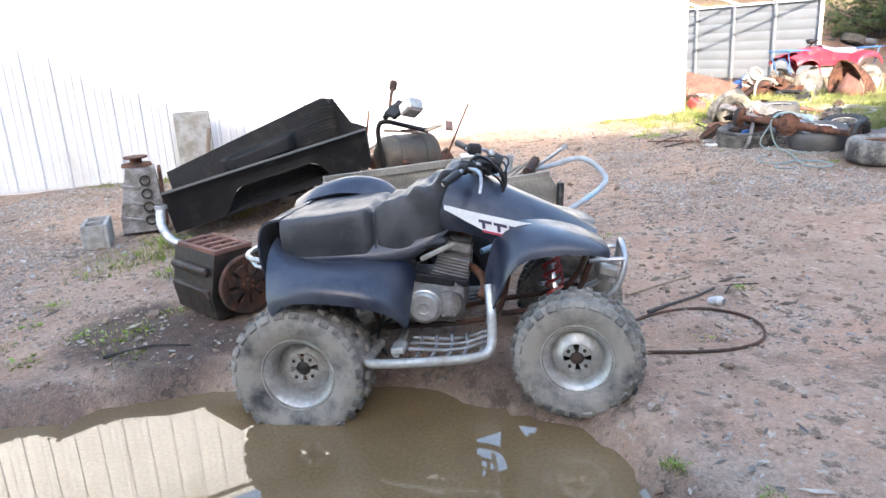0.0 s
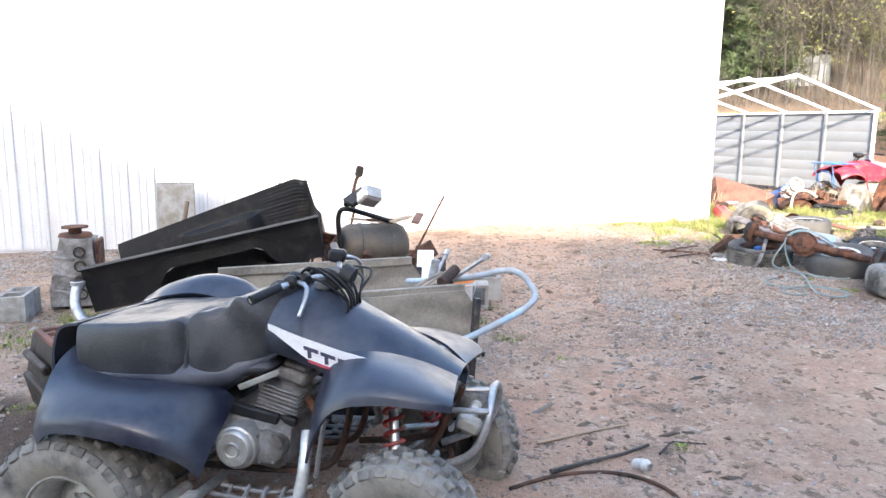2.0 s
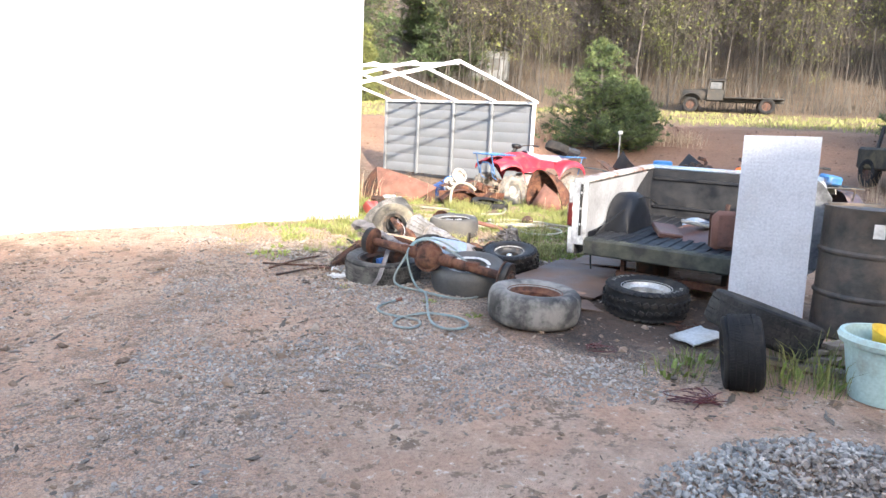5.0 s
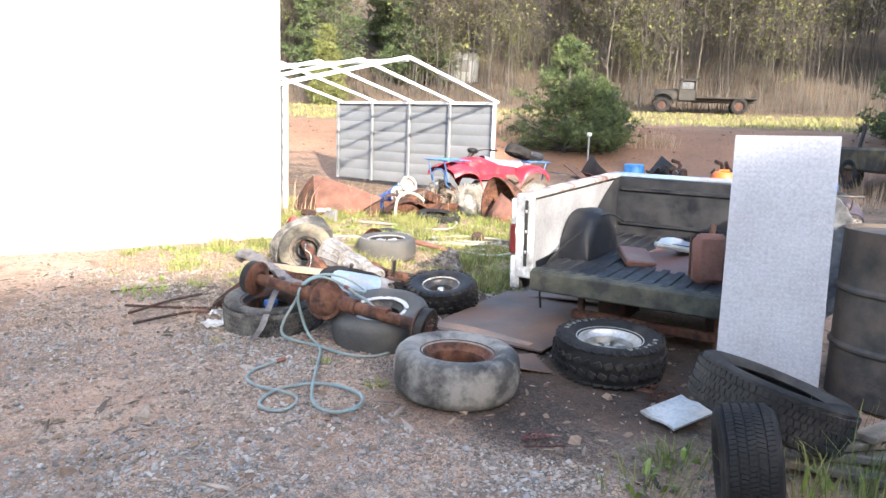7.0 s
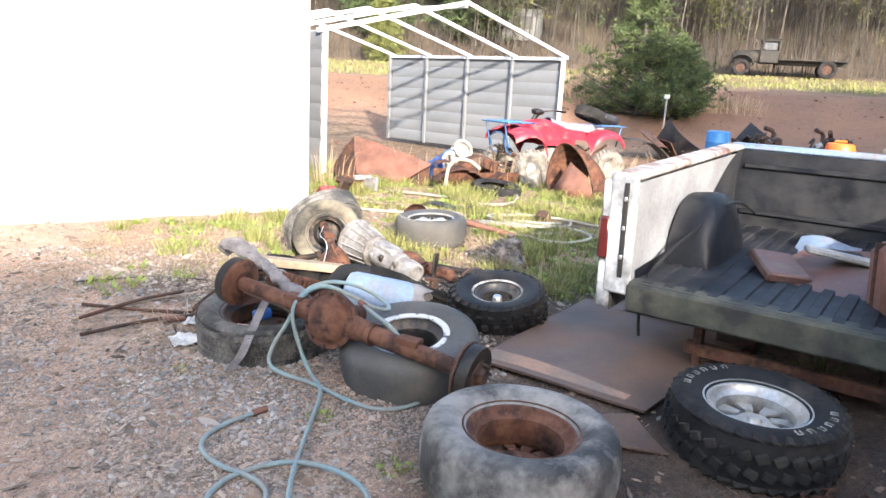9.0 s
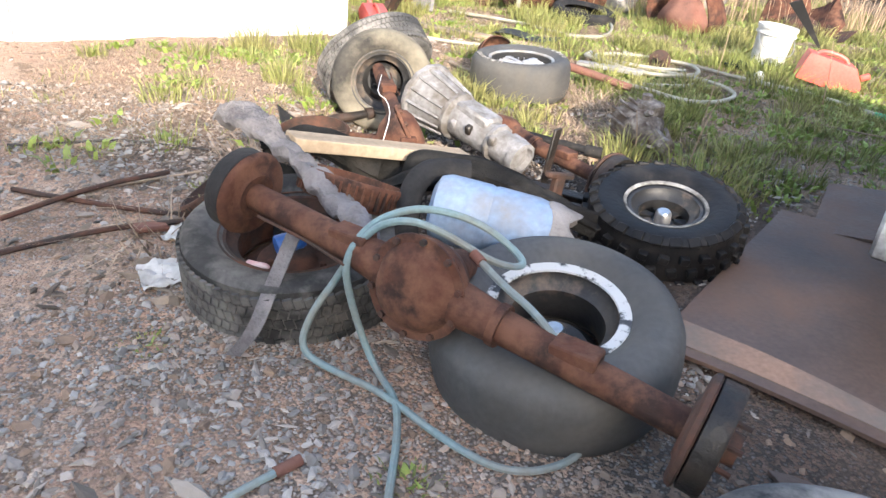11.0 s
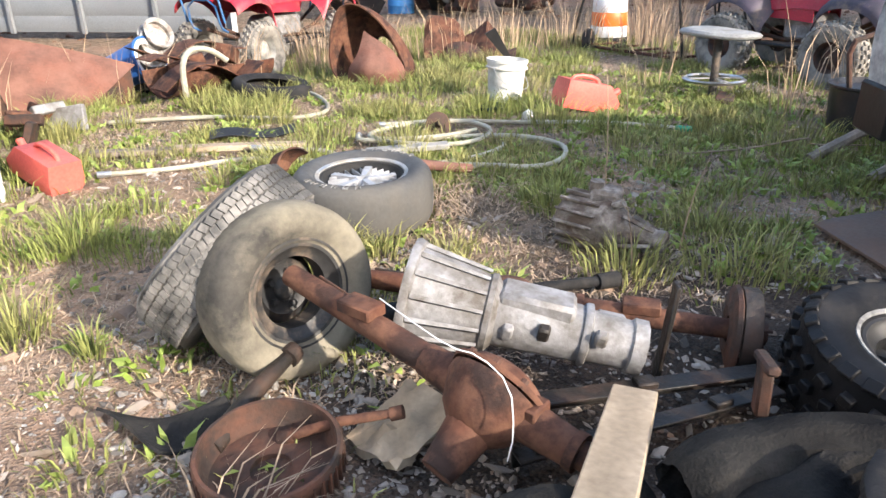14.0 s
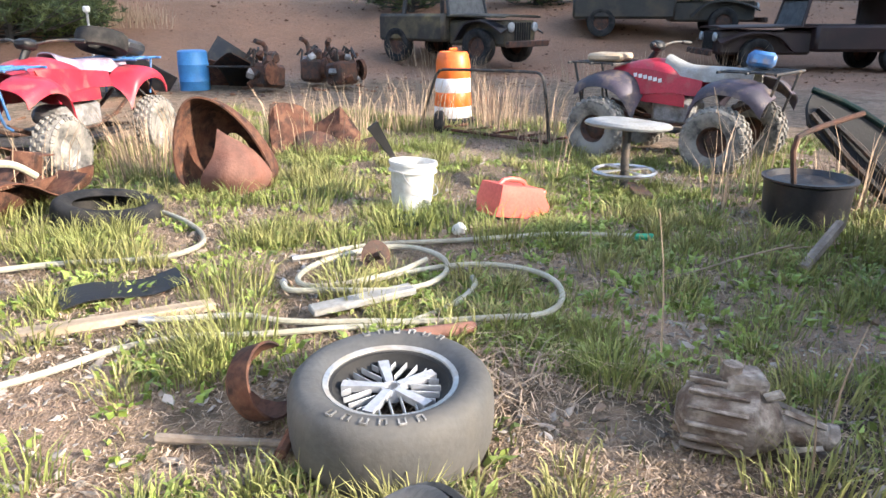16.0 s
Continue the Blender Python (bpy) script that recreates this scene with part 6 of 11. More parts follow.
def compressor_tank():
    t, W = based("compressor_tank", -0.45, 6.95, 0.0, "dull grey steel tank with pipes lying on scrap", "tank")
    m = W @ pose(-0.45, 6.98, 0.42, 0, 90, 28)
    b = Mesh(m)
    b.lathe([(0, -0.33), (0.10, -0.32), (0.17, -0.28), (0.20, -0.22), (0.20, 0.22), (0.17, 0.28), (0.10, 0.32), (0, 0.33)], 32)
    for z in (-0.12, 0.14):
        b.lathe([(0.201, z - 0.015), (0.208, z - 0.012), (0.208, z + 0.012), (0.201, z + 0.015)], 32)
    part("tank", b, black_paint if False else oily_grey, t)
    b = Mesh(W)
    b.tube([(-0.64, 6.70, 0.25), (-0.68, 6.66, 0.60), (-0.68, 6.66, 0.74), (-0.62, 6.62, 0.80), (-0.45, 6.70, 0.74), (-0.22, 6.80, 0.66)], 0.022, 10, smooth=2)
    part("black_pipe", b, black_plastic, t)
    for x in (-0.62, -0.25):
        b = Mesh(W)
        b.box((x, 6.98, 0.14), (0.05, 0.3, 0.26), bev=0.005)
        part("foot", b, rust_dark, t)
    b = Mesh(W)
    b.tube([(-0.1, 7.1, 0.30), (0.02, 7.18, 0.55), (0.12, 7.22, 0.76), (0.17, 7.24, 0.86)], 0.01, 6, smooth=1)
    part("bent_rod", b, rust, t)
    for k in range(4):
        b = Mesh(W)
        b.box((-0.5 + 0.16 * k, 7.0 - 0.04 * k, 0.645 + 0.015 * k), (0.34, 0.07, 0.02), (6 * k - 8, 8 - 5 * k, 20 + 24 * k), 0.003)
        part("board_scrap", b, rust_pale if k % 2 else lumber, t)


oily_grey = mat("oily_grey_steel", (0.10, 0.095, 0.085), (0.065, 0.06, 0.055), 0.45, 0.3, 6, 0.2, dirt=(0.16, 0.13, 0.10), dirt_amount=0.35, dirt_scale=6)
compressor_tank()


def loose_headlamp():
    t, W = based("loose_headlamp", -0.36, 6.4, 0.8, "loose square headlamp on a bent bracket over the scrap", "headlamp")
    m = W @ pose(-0.33, 6.36, 0.92, -35, 15, 40)
    b = Mesh(m)
    b.box((0, 0, 0), (0.17, 0.15, 0.12), bev=0.02)
    part("housing", b, chrome, t)
    b = Mesh(m)
    b.box((0.0, -0.082, 0), (0.14, 0.012, 0.10), bev=0.004)
    part("lens", b, glass_clear, t)
    b = Mesh(W)
    b.tube([(-0.60, 6.64, 0.82), (-0.50, 6.55, 0.92), (-0.36, 6.44, 0.96)], 0.03, 8, smooth=1)
    b.box((-0.47, 6.5, 0.90), (0.20, 0.14, 0.05), (20, -30, 40), 0.01)
    part("bracket", b, black_plastic, t)
    b = Mesh(W)
    b.tube([(-0.56, 6.66, 0.86), (-0.54, 6.74, 1.02), (-0.52, 6.78, 1.08)], 0.016, 8)
    b.box((-0.52, 6.79, 1.10), (0.07, 0.04, 0.10), (0, 15, 20), 0.015)
    part("lever", b, rust_dark, t)


loose_headlamp()


# ---- pile of axles, wheels and car parts ----
def lean_to(x, y, z, nx, ny, nz, spin=0):
    """A pose whose z axis points along (nx, ny, nz)."""
    q = Vector((nx, ny, nz)).to_track_quat("Z", "Y").to_matrix().to_4x4()
    return Matrix.Translation((x, y, z)) @ q @ Matrix.Rotation(radians(spin), 4, "Z")


chipped_rim = mat("black_rim_with_chipped_white_lip", (0.03, 0.03, 0.032), (0.05, 0.05, 0.05), 0.5, 0.0, 8, 0.1, dirt=(0.55, 0.55, 0.54), dirt_amount=0.55, dirt_scale=14, sharp=0.03)
wheel(lean_to(3.313, 8.315, 0.235, -0.05, -0.10, 1), 0.31, 0.20, 0.205, "road", "dish", rubber_dusty, rust_dark, "worn grey tyre on a rusty rim, lying under an axle", "pile wheels")
wheel(lean_to(3.92, 7.86, 0.25, -0.12, -0.16, 1, 40), 0.30, 0.158, 0.23, "", "dish", rubber_smooth, black_paint, "wide grey tyre on a black and chipped white rim", "pile wheels", disc_m=black_paint, lip_m=chipped_rim, lip_w=0.026)
wheel(lean_to(4.125, 7.0, 0.238, 0.02, -0.02, 1), 0.318, 0.18, 0.23, "", "steel", rubber_scuffed, rust, "smooth worn grey tyre on a rusty steel rim", "loose wheels")
wheel(lean_to(5.05, 7.11, 0.235, -0.03, -0.05, 1, 80), 0.297, 0.175, 0.215, "mud", "spoke", rubber, alloy, "mud tyre with raised white lettering on a silver spoked rim", "loose wheels", letters=True)
wheel(lean_to(4.49, 8.49, 0.25, -0.12, -0.16, 1), 0.25, 0.122, 0.21, "knob", "spoke", rubber_black, black_paint, "black knobbly quad tyre on a black and silver rim", "pile wheels", disc_m=black_paint, lip_m=white_rubber)
wheel(lean_to(3.665, 9.705, 0.372, -0.05, -0.97, 0.12), 0.228, 0.132, 0.15, "", "dish", rubber_pale, black_paint, "pale mud-stained tyre on a black rim, standing on edge", "pile wheels")
wheel(lean_to(3.65, 9.95, 0.40, -0.38, 0.64, 0.62, 20), 0.268, 0.165, 0.175, "road", "steel", rubber_scuffed, rust, "worn dark tyre on a rusty rim, leaning behind another", "pile wheels")
# slatted rim: barrel coloured matt black to stand for shade behind the slats
wheel(lean_to(4.51, 10.41, 0.262, -0.04, -0.02, 1, 18), 0.283, 0.172, 0.225, "", "slat", rubber_smooth, shadow_black, "old grey tyre with raised white lettering on a slatted alloy rim", "loose wheels", letters=True, disc_m=machined, lip_m=alloy, lip_w=0.014)


def tube_between(b, p, q, r0, r1=None, seg=14):
    b.tube([p, q], [r0, r1 if r1 is not None else r0], seg)


def truck_axle(name, p0, p1, fd, out, up, label, r=0.036, cover=0.118, drums=(True, True), plates=(0.12, 0.12)):
    """A beam axle from p0 to p1 with its round gear case at the share fd, the cover facing out."""
    p0, p1, out = Vector(p0), Vector(p1), Vector(out).normalized()
    t, W = based(name, (p0.x + p1.x) / 2, (p0.y + p1.y) / 2, 0.13, label, "axle", "scrap axles")
    d = (p1 - p0).normalized()
    c = p0.lerp(p1, fd)
    for nm, q0, q1, r0, r1 in (("axle_tube", p0, c - d * 0.07, r * 0.9, r * 1.12), ("axle_tube", c + d * 0.07, p1, r * 1.12, r * 0.9), ("collar", c - d * 0.17, c - d * 0.06, r * 1.2, r * 1.5), ("collar", c + d * 0.06, c + d * 0.19, r * 1.5, r * 1.2), ("collar", c + d * 0.185, c + d * 0.205, r * 1.35, r * 1.35)):
        b = Mesh(W)
        tube_between(b, q0, q1, r0, r1)
        part(nm, b, rust, t)
    out = (out - d * out.dot(d)).normalized()
    upv = d.cross(out).normalized()
    rot = Matrix((d, upv, out)).transposed().to_4x4()
    m = W @ Matrix.Translation(c) @ rot
    b = Mesh(m)
    k = cover
    b.lathe([(0, -k * 0.9), (k * 0.4, -k * 0.86), (k * 0.75, -k * 0.55), (k * 0.97, -k * 0.1), (k * 1.02, 0.0), (k * 1.02, k * 0.16), (k * 0.9, k * 0.16)], 32)
    b.tube([(0, 0, -k * 0.7), (0, 0, -k * 1.7)], [k * 0.5, k * 0.34], 14)
    case = part("gear_case", b, rust, t)
    b = Mesh(m)
    b.lathe([(k * 1.05, k * 0.20), (k * 1.08, k * 0.27), (k * 1.07, k * 0.31), (k * 0.90, k * 0.32), (k * 0.84, k * 0.40), (k * 0.74, k * 0.54), (k * 0.5, k * 0.66), (k * 0.2, k * 0.70), (0, k * 0.70)], 36, wob=0.02)
    part("diff_cover", b, rust, case)
    for i in range(10):
        a = 2 * math.pi * (i + 0.4) / 10
        b = Mesh(m)
        b.lathe([(0, k * 0.32 + 0.010), (0.008, k * 0.32 + 0.009), (0.009, k * 0.2)], 6, m=Matrix.Translation((k * 0.98 * math.cos(a), k * 0.98 * math.sin(a), 0)))
        part("cover_bolt", b, rust_dark, case)
    for i, (p, s) in enumerate(((p0, -1), (p1, 1))):
        if not drums[i]:
            continue
        q = Matrix.Translation(p) @ (d * s).to_track_quat("Z", "Y").to_matrix().to_4x4()
        b = Mesh(W @ q)
        k = plates[i] / 0.137
        b.lathe([(x * k, z) for x, z in ((0.04, -0.012), (0.07, -0.018), (0.085, -0.010), (0.118, -0.012), (0.132, -0.006), (0.137, 0.004), (0.130, 0.008), (0.115, 0.002), (0.04, -0.002))], 40, True, wob=0.012)
        part("backing_plate", b, rust if i == 0 else rust_dark, t)
        b = Mesh(W @ q)
        b.lathe([(x * k, z) for x, z in ((0.124, 0.010), (0.130, 0.012), (0.131, 0.050), (0.126, 0.056), (0.06, 0.058), (0.05, 0.052), (0.118, 0.046), (0.119, 0.014))], 40, True)
        part("brake_drum_shell", b, oily if i else rubber_grey, t)
        b = Mesh(W @ q)
        b.lathe([(0.0, 0.085), (0.030, 0.083), (0.034, 0.062), (0.062, 0.060), (0.066, 0.045), (0.03, 0.02), (0.03, 0)], 24)
        for n in range(5):
            a = 2 * math.pi * n / 5
            b.tube([(0.048 * math.cos(a), 0.048 * math.sin(a), 0.05), (0.048 * math.cos(a), 0.048 * math.sin(a), 0.088)], 0.006, 6)
        part("hub", b, rust_dark, t)
    for f in (0.28, 0.78):
        b = Mesh(W)
        e = p0.lerp(p1, f)
        b.box(e + Vector((0, 0, 0.03)), (0.10, 0.06, 0.03), (0, 0, math.degrees(math.atan2(d.y, d.x))), 0.004)
        part("spring_perch", b, rust, t)
    b = Mesh(W)
    off = out * 0.05 + Vector((0, 0, -0.02))
    b.tube([p0.lerp(p1, 0.06) + off, p0.lerp(p1, 0.2) + off * 0.9, p0.lerp(p1, 0.3) + off * 1.1], 0.004, 6, smooth=1)
    part("brake_line", b, rust_dark, t)
    return t


truck_axle("truck_axle", (3.205, 8.185, 0.47), (4.05, 7.44, 0.335), 0.455, (-0.70, -0.69, 0.16), None, "rusty truck rear axle lying across two wheels", r=0.036, cover=0.112, plates=(0.108, 0.118))
truck_axle("truck_axle", (3.638, 9.645, 0.44), (3.705, 8.80, 0.29), 0.70, (0.85, 0.1, 0.5), None, "orange rusted front axle with its gear case in the pile", r=0.030, cover=0.105, drums=(False, False))
truck_axle("truck_axle", (3.95, 9.80, 0.28), (4.45, 8.88, 0.24), 0.44, (0.2, 0.1, 0.9), None, "rusted axle with a brake plate lying behind a gearbox", r=0.030, cover=0.085, drums=(False, True))


def gearbox():
    t, W = based("gearbox", 4.0, 9.2, 0.16, "grey cast aluminium truck gearbox lying on the pile", "gearbox")
    p, q = Vector((3.83, 9.43, 0.39)), Vector((4.14, 8.958, 0.285))
    d = (q - p).normalized()
    m = W @ Matrix.Translation(p) @ d.to_track_quat("Z", "Y").to_matrix().to_4x4() @ Matrix.Scale(0.91, 4)
    b = Mesh(m)
    b.lathe([(0.135, -0.01), (0.152, -0.01), (0.155, 0.0), (0.150, 0.012), (0.135, 0.016), (0.128, 0.05), (0.108, 0.17), (0.102, 0.20), (0.108, 0.205), (0.108, 0.22), (0.098, 0.225), (0.085, 0.235)], 14)
    b.lathe([(0.135, -0.01), (0.122, 0.05), (0.10, 0.17), (0, 0.18)], 14)
    part("bell_housing", b, alloy_dull, t)
    for k in range(14):
        b = Mesh(m)
        a = 2 * math.pi * k / 14
        b.tube([(0.138 * math.cos(a), 0.138 * math.sin(a), 0.015), (0.110 * math.cos(a), 0.110 * math.sin(a), 0.20)], [0.009, 0.006], 4)
        part("rib", b, alloy_dull, t)
    b = Mesh(m)
    b.lathe([(0.086, 0.225), (0.084, 0.30), (0.078, 0.40), (0.076, 0.46)], 10)
    b.box((0, 0.055, 0.33), (0.11, 0.07, 0.20), bev=0.012)
    b.box((0.06, -0.02, 0.34), (0.05, 0.08, 0.16), bev=0.01)
    part("main_case", b, alloy_dull, t)
    b = Mesh(m)
    b.lathe([(0.082, 0.455), (0.085, 0.46), (0.085, 0.475), (0.070, 0.48), (0.066, 0.58), (0.074, 0.585), (0.074, 0.62), (0.055, 0.625), (0.05, 0.60), (0, 0.60)], 10)
    b.box((0.05, 0.02, 0.53), (0.05, 0.06, 0.08), bev=0.008)
    part("tail_housing", b, alloy_dull, t)
    for k, z in enumerate((0.27, 0.36, 0.50)):
        b = Mesh(m)
        b.box((-0.076, 0.02 * k, z), (0.03, 0.045, 0.03), (0, 0, 20), 0.006)
        part("lug", b, oily if k == 1 else alloy_dull, t)


gearbox()


def drum_mesh(r, h, fins=True):
    b = Mesh()
    b.lathe([(0, 0.0), (r * 0.3, 0.0), (r * 0.3, 0.012), (r * 0.86, 0.012), (r * 0.93, 0.03), (r * 0.95, h), (r, h), (r * 1.03, h - 0.006), (r * 1.03, h - 0.02), (r, h - 0.026), (r * 0.99, 0.02), (r * 0.9, 0.0), (r * 0.3, -0.006), (0, -0.006)], 44)
    f = Mesh()
    if fins:
        for k in range(44):
            a = 2 * math.pi * k / 44
            f.m = Matrix.Rotation(a, 4, "Z")
            f.box((r * 1.015, 0, h * 0.5), (r * 0.06, 0.006, h * 0.75))
    return b, f


for m, mt, lab in ((at(3.36, 9.36, 0.015, 4, -4, 0), rust_dark, "rusty brake drum lying open like a bowl"), (lean_to(3.45, 8.36, 0.372, 0.26, 0.28, 0.92), rust, "orange rusted finned brake drum on the pile"),
                   (lean_to(3.085, 8.775, 0.20, -0.60, 0.12, 0.78), rust_dark, "dark finned brake drum leaning on the pile")):
    t = thing("brake_drum", m, lab, "brake drum", "brake drums")
    shell, fins = drum_mesh(0.145, 0.075)
    part("shell", shell, mt, t)
    tagged(part("fin_ring", fins, mt, t), kind="stuff")


def blue_jug():
    t, W = based("plastic_jug", 3.86, 8.27, 0.2, "pale blue plastic jug with a torn open end", "jug")
    m = W @ lean_to(3.675, 8.29, 0.405, 0.93, -0.32, -0.13) @ Matrix.Scale(0.95, 4)
    b = Mesh(m)
    b.lathe([(0, 0.0), (0.06, 0.0), (0.088, 0.012), (0.100, 0.04), (0.102, 0.16), (0.098, 0.17), (0.102, 0.18), (0.102, 0.30), (0.096, 0.335), (0.090, 0.345), (0.086, 0.335), (0.09, 0.30), (0.09, 0.2)], 30, wob=0.02)
    part("body", b, jug_blue, t)
    b = Mesh(m)
    patch(b, [[(0.088 * math.cos(a), 0.088 * math.sin(a), 0.33), (0.10 * math.cos(a), 0.10 * math.sin(a), 0.36 + 0.03 * math.sin(3 * a)), (0.085 * math.cos(a), 0.085 * math.sin(a), 0.41 + 0.02 * math.sin(5 * a))] for a in [0.3 * k for k in range(12)]], 22, 5, 0.004)
    part("torn_collar", b, insul_mat, t)


blue_jug()


def blue_can():
    t, W = based("spray_can", 3.34, 8.26, 0.2, "small bright blue can lying in a wheel", "can")
    b = Mesh(W @ lean_to(3.255, 8.265, 0.285, 0.8, 0.3, 0.1))
    b.lathe([(0, 0), (0.024, 0), (0.027, 0.006), (0.027, 0.07), (0.022, 0.08), (0, 0.084)], 20)
    part("body", b, bright_blue, t)


blue_can()

b = Mesh()
b.box((0, 0, 0), (0.66, 0.088, 0.040), bev=0.003)
solo("lumber_piece", b, lumber, Matrix.Translation((3.585, 8.725, 0.400)) @ Euler((0, radians(11.5), radians(22.7))).to_matrix().to_4x4(), "pale sawn wooden two by four on the pile", "lumber")


def felt_strip():
    pts = [(3.105, 8.585, 0.53), (3.15, 8.56, 0.555), (3.215, 8.49, 0.535), (3.285, 8.41, 0.50), (3.345, 8.32, 0.475), (3.405, 8.225, 0.455), (3.46, 8.12, 0.43), (3.51, 8.02, 0.405)]
    w = [0.040, 0.056, 0.046, 0.036, 0.034, 0.040, 0.032, 0.012]

    def fn(u, v):
        p = Vector(crom(pts, u))
        k = crom([(a,) for a in w], u)[0]
        a = 2 * math.pi * v
        n1 = noise.noise((p.x * 18, p.y * 18, 3 * v))
        return (p.x + k * math.cos(a) * 1.0 + 0.012 * n1, p.y + k * math.cos(a) * 0.35, p.z + k * 0.55 * math.sin(a) + 0.016 * n1 + 0.016 * noise.noise((p.x * 45, p.y * 45, 9 * v)))
    b = Mesh()
    b.sheet(fn, 90, 26)
    solo("felt_strip", b, insul_mat, Matrix(), "muddy grey strip of torn felt draped over the axle", "felt")


felt_strip()


def carpet():
    # a rolled and folded dark carpet behind the jug, one lobe doubled back
    t = thing("rolled_carpet", Matrix.Translation((3.7, 8.55, 0.2)), "dark wet rolled carpet on the pile", "carpet")
    for pts, w in (([(3.655, 8.655, 0.36), (3.70, 8.63, 0.385), (3.80, 8.56, 0.40), (3.90, 8.47, 0.40), (3.98, 8.38, 0.40), (4.06, 8.31, 0.385), (4.16, 8.27, 0.35)], [0.05, 0.07, 0.066, 0.055, 0.045, 0.042, 0.04]),
                   ([(3.86, 8.45, 0.40), (3.77, 8.48, 0.405), (3.68, 8.51, 0.38), (3.59, 8.54, 0.34), (3.50, 8.58, 0.28)], [0.03, 0.045, 0.05, 0.05, 0.05]),
                   ([(3.20, 8.70, 0.40), (3.30, 8.74, 0.42), (3.44, 8.75, 0.39), (3.58, 8.70, 0.33)], [0.025, 0.045, 0.06, 0.06])):
        def fn(u, v):
            p = Vector(crom(pts, u))
            q = Vector(crom(pts, min(1, u + 0.02))) - Vector(crom(pts, max(0, u - 0.02)))
            k = crom([(x,) for x in w], u)[0]
            a = 2 * math.pi * v
            side = q.cross(Vector((0, 0, 1))).normalized()
            k += 0.010 * math.sin(11 * u + 7 * v) + 0.022 * noise.noise((p.x * 8, p.y * 8, 4 * math.sin(a)))
            p += side * k * math.cos(a) + Vector((0, 0, k * 0.8 * math.sin(a)))
            return tuple(p)
        b = Mesh(Matrix.Translation((-3.7, -8.55, -0.2)))
        b.sheet(fn, 40, 22)
        part("fold", b, felt, t)
    b = Mesh()
    b.sheet(lambda u, v: (3.24 + 0.44 * u, 8.42 + 0.30 * v + 0.06 * u, 0.30 + 0.04 * math.sin(7 * u + 2 * v) + 0.03 * math.sin(9 * v) - 0.08 * (1 - v)), 24, 14, 0.015)
    solo("carpet_piece", b, felt, Matrix(), "dark folded piece of carpet under the lumber", "carpet")
    b = Mesh()
    b.tube([(3.61, 8.20, 0.29), (3.60, 8.25, 0.37), (3.63, 8.34, 0.45), (3.70, 8.40, 0.47), (3.80, 8.40, 0.46)], 0.034, 10, smooth=2, flat=0.6)
    solo("rubber_loop", b, rubber, Matrix(), "bent black rubber trim beside the jug", "rubber trim")


carpet()


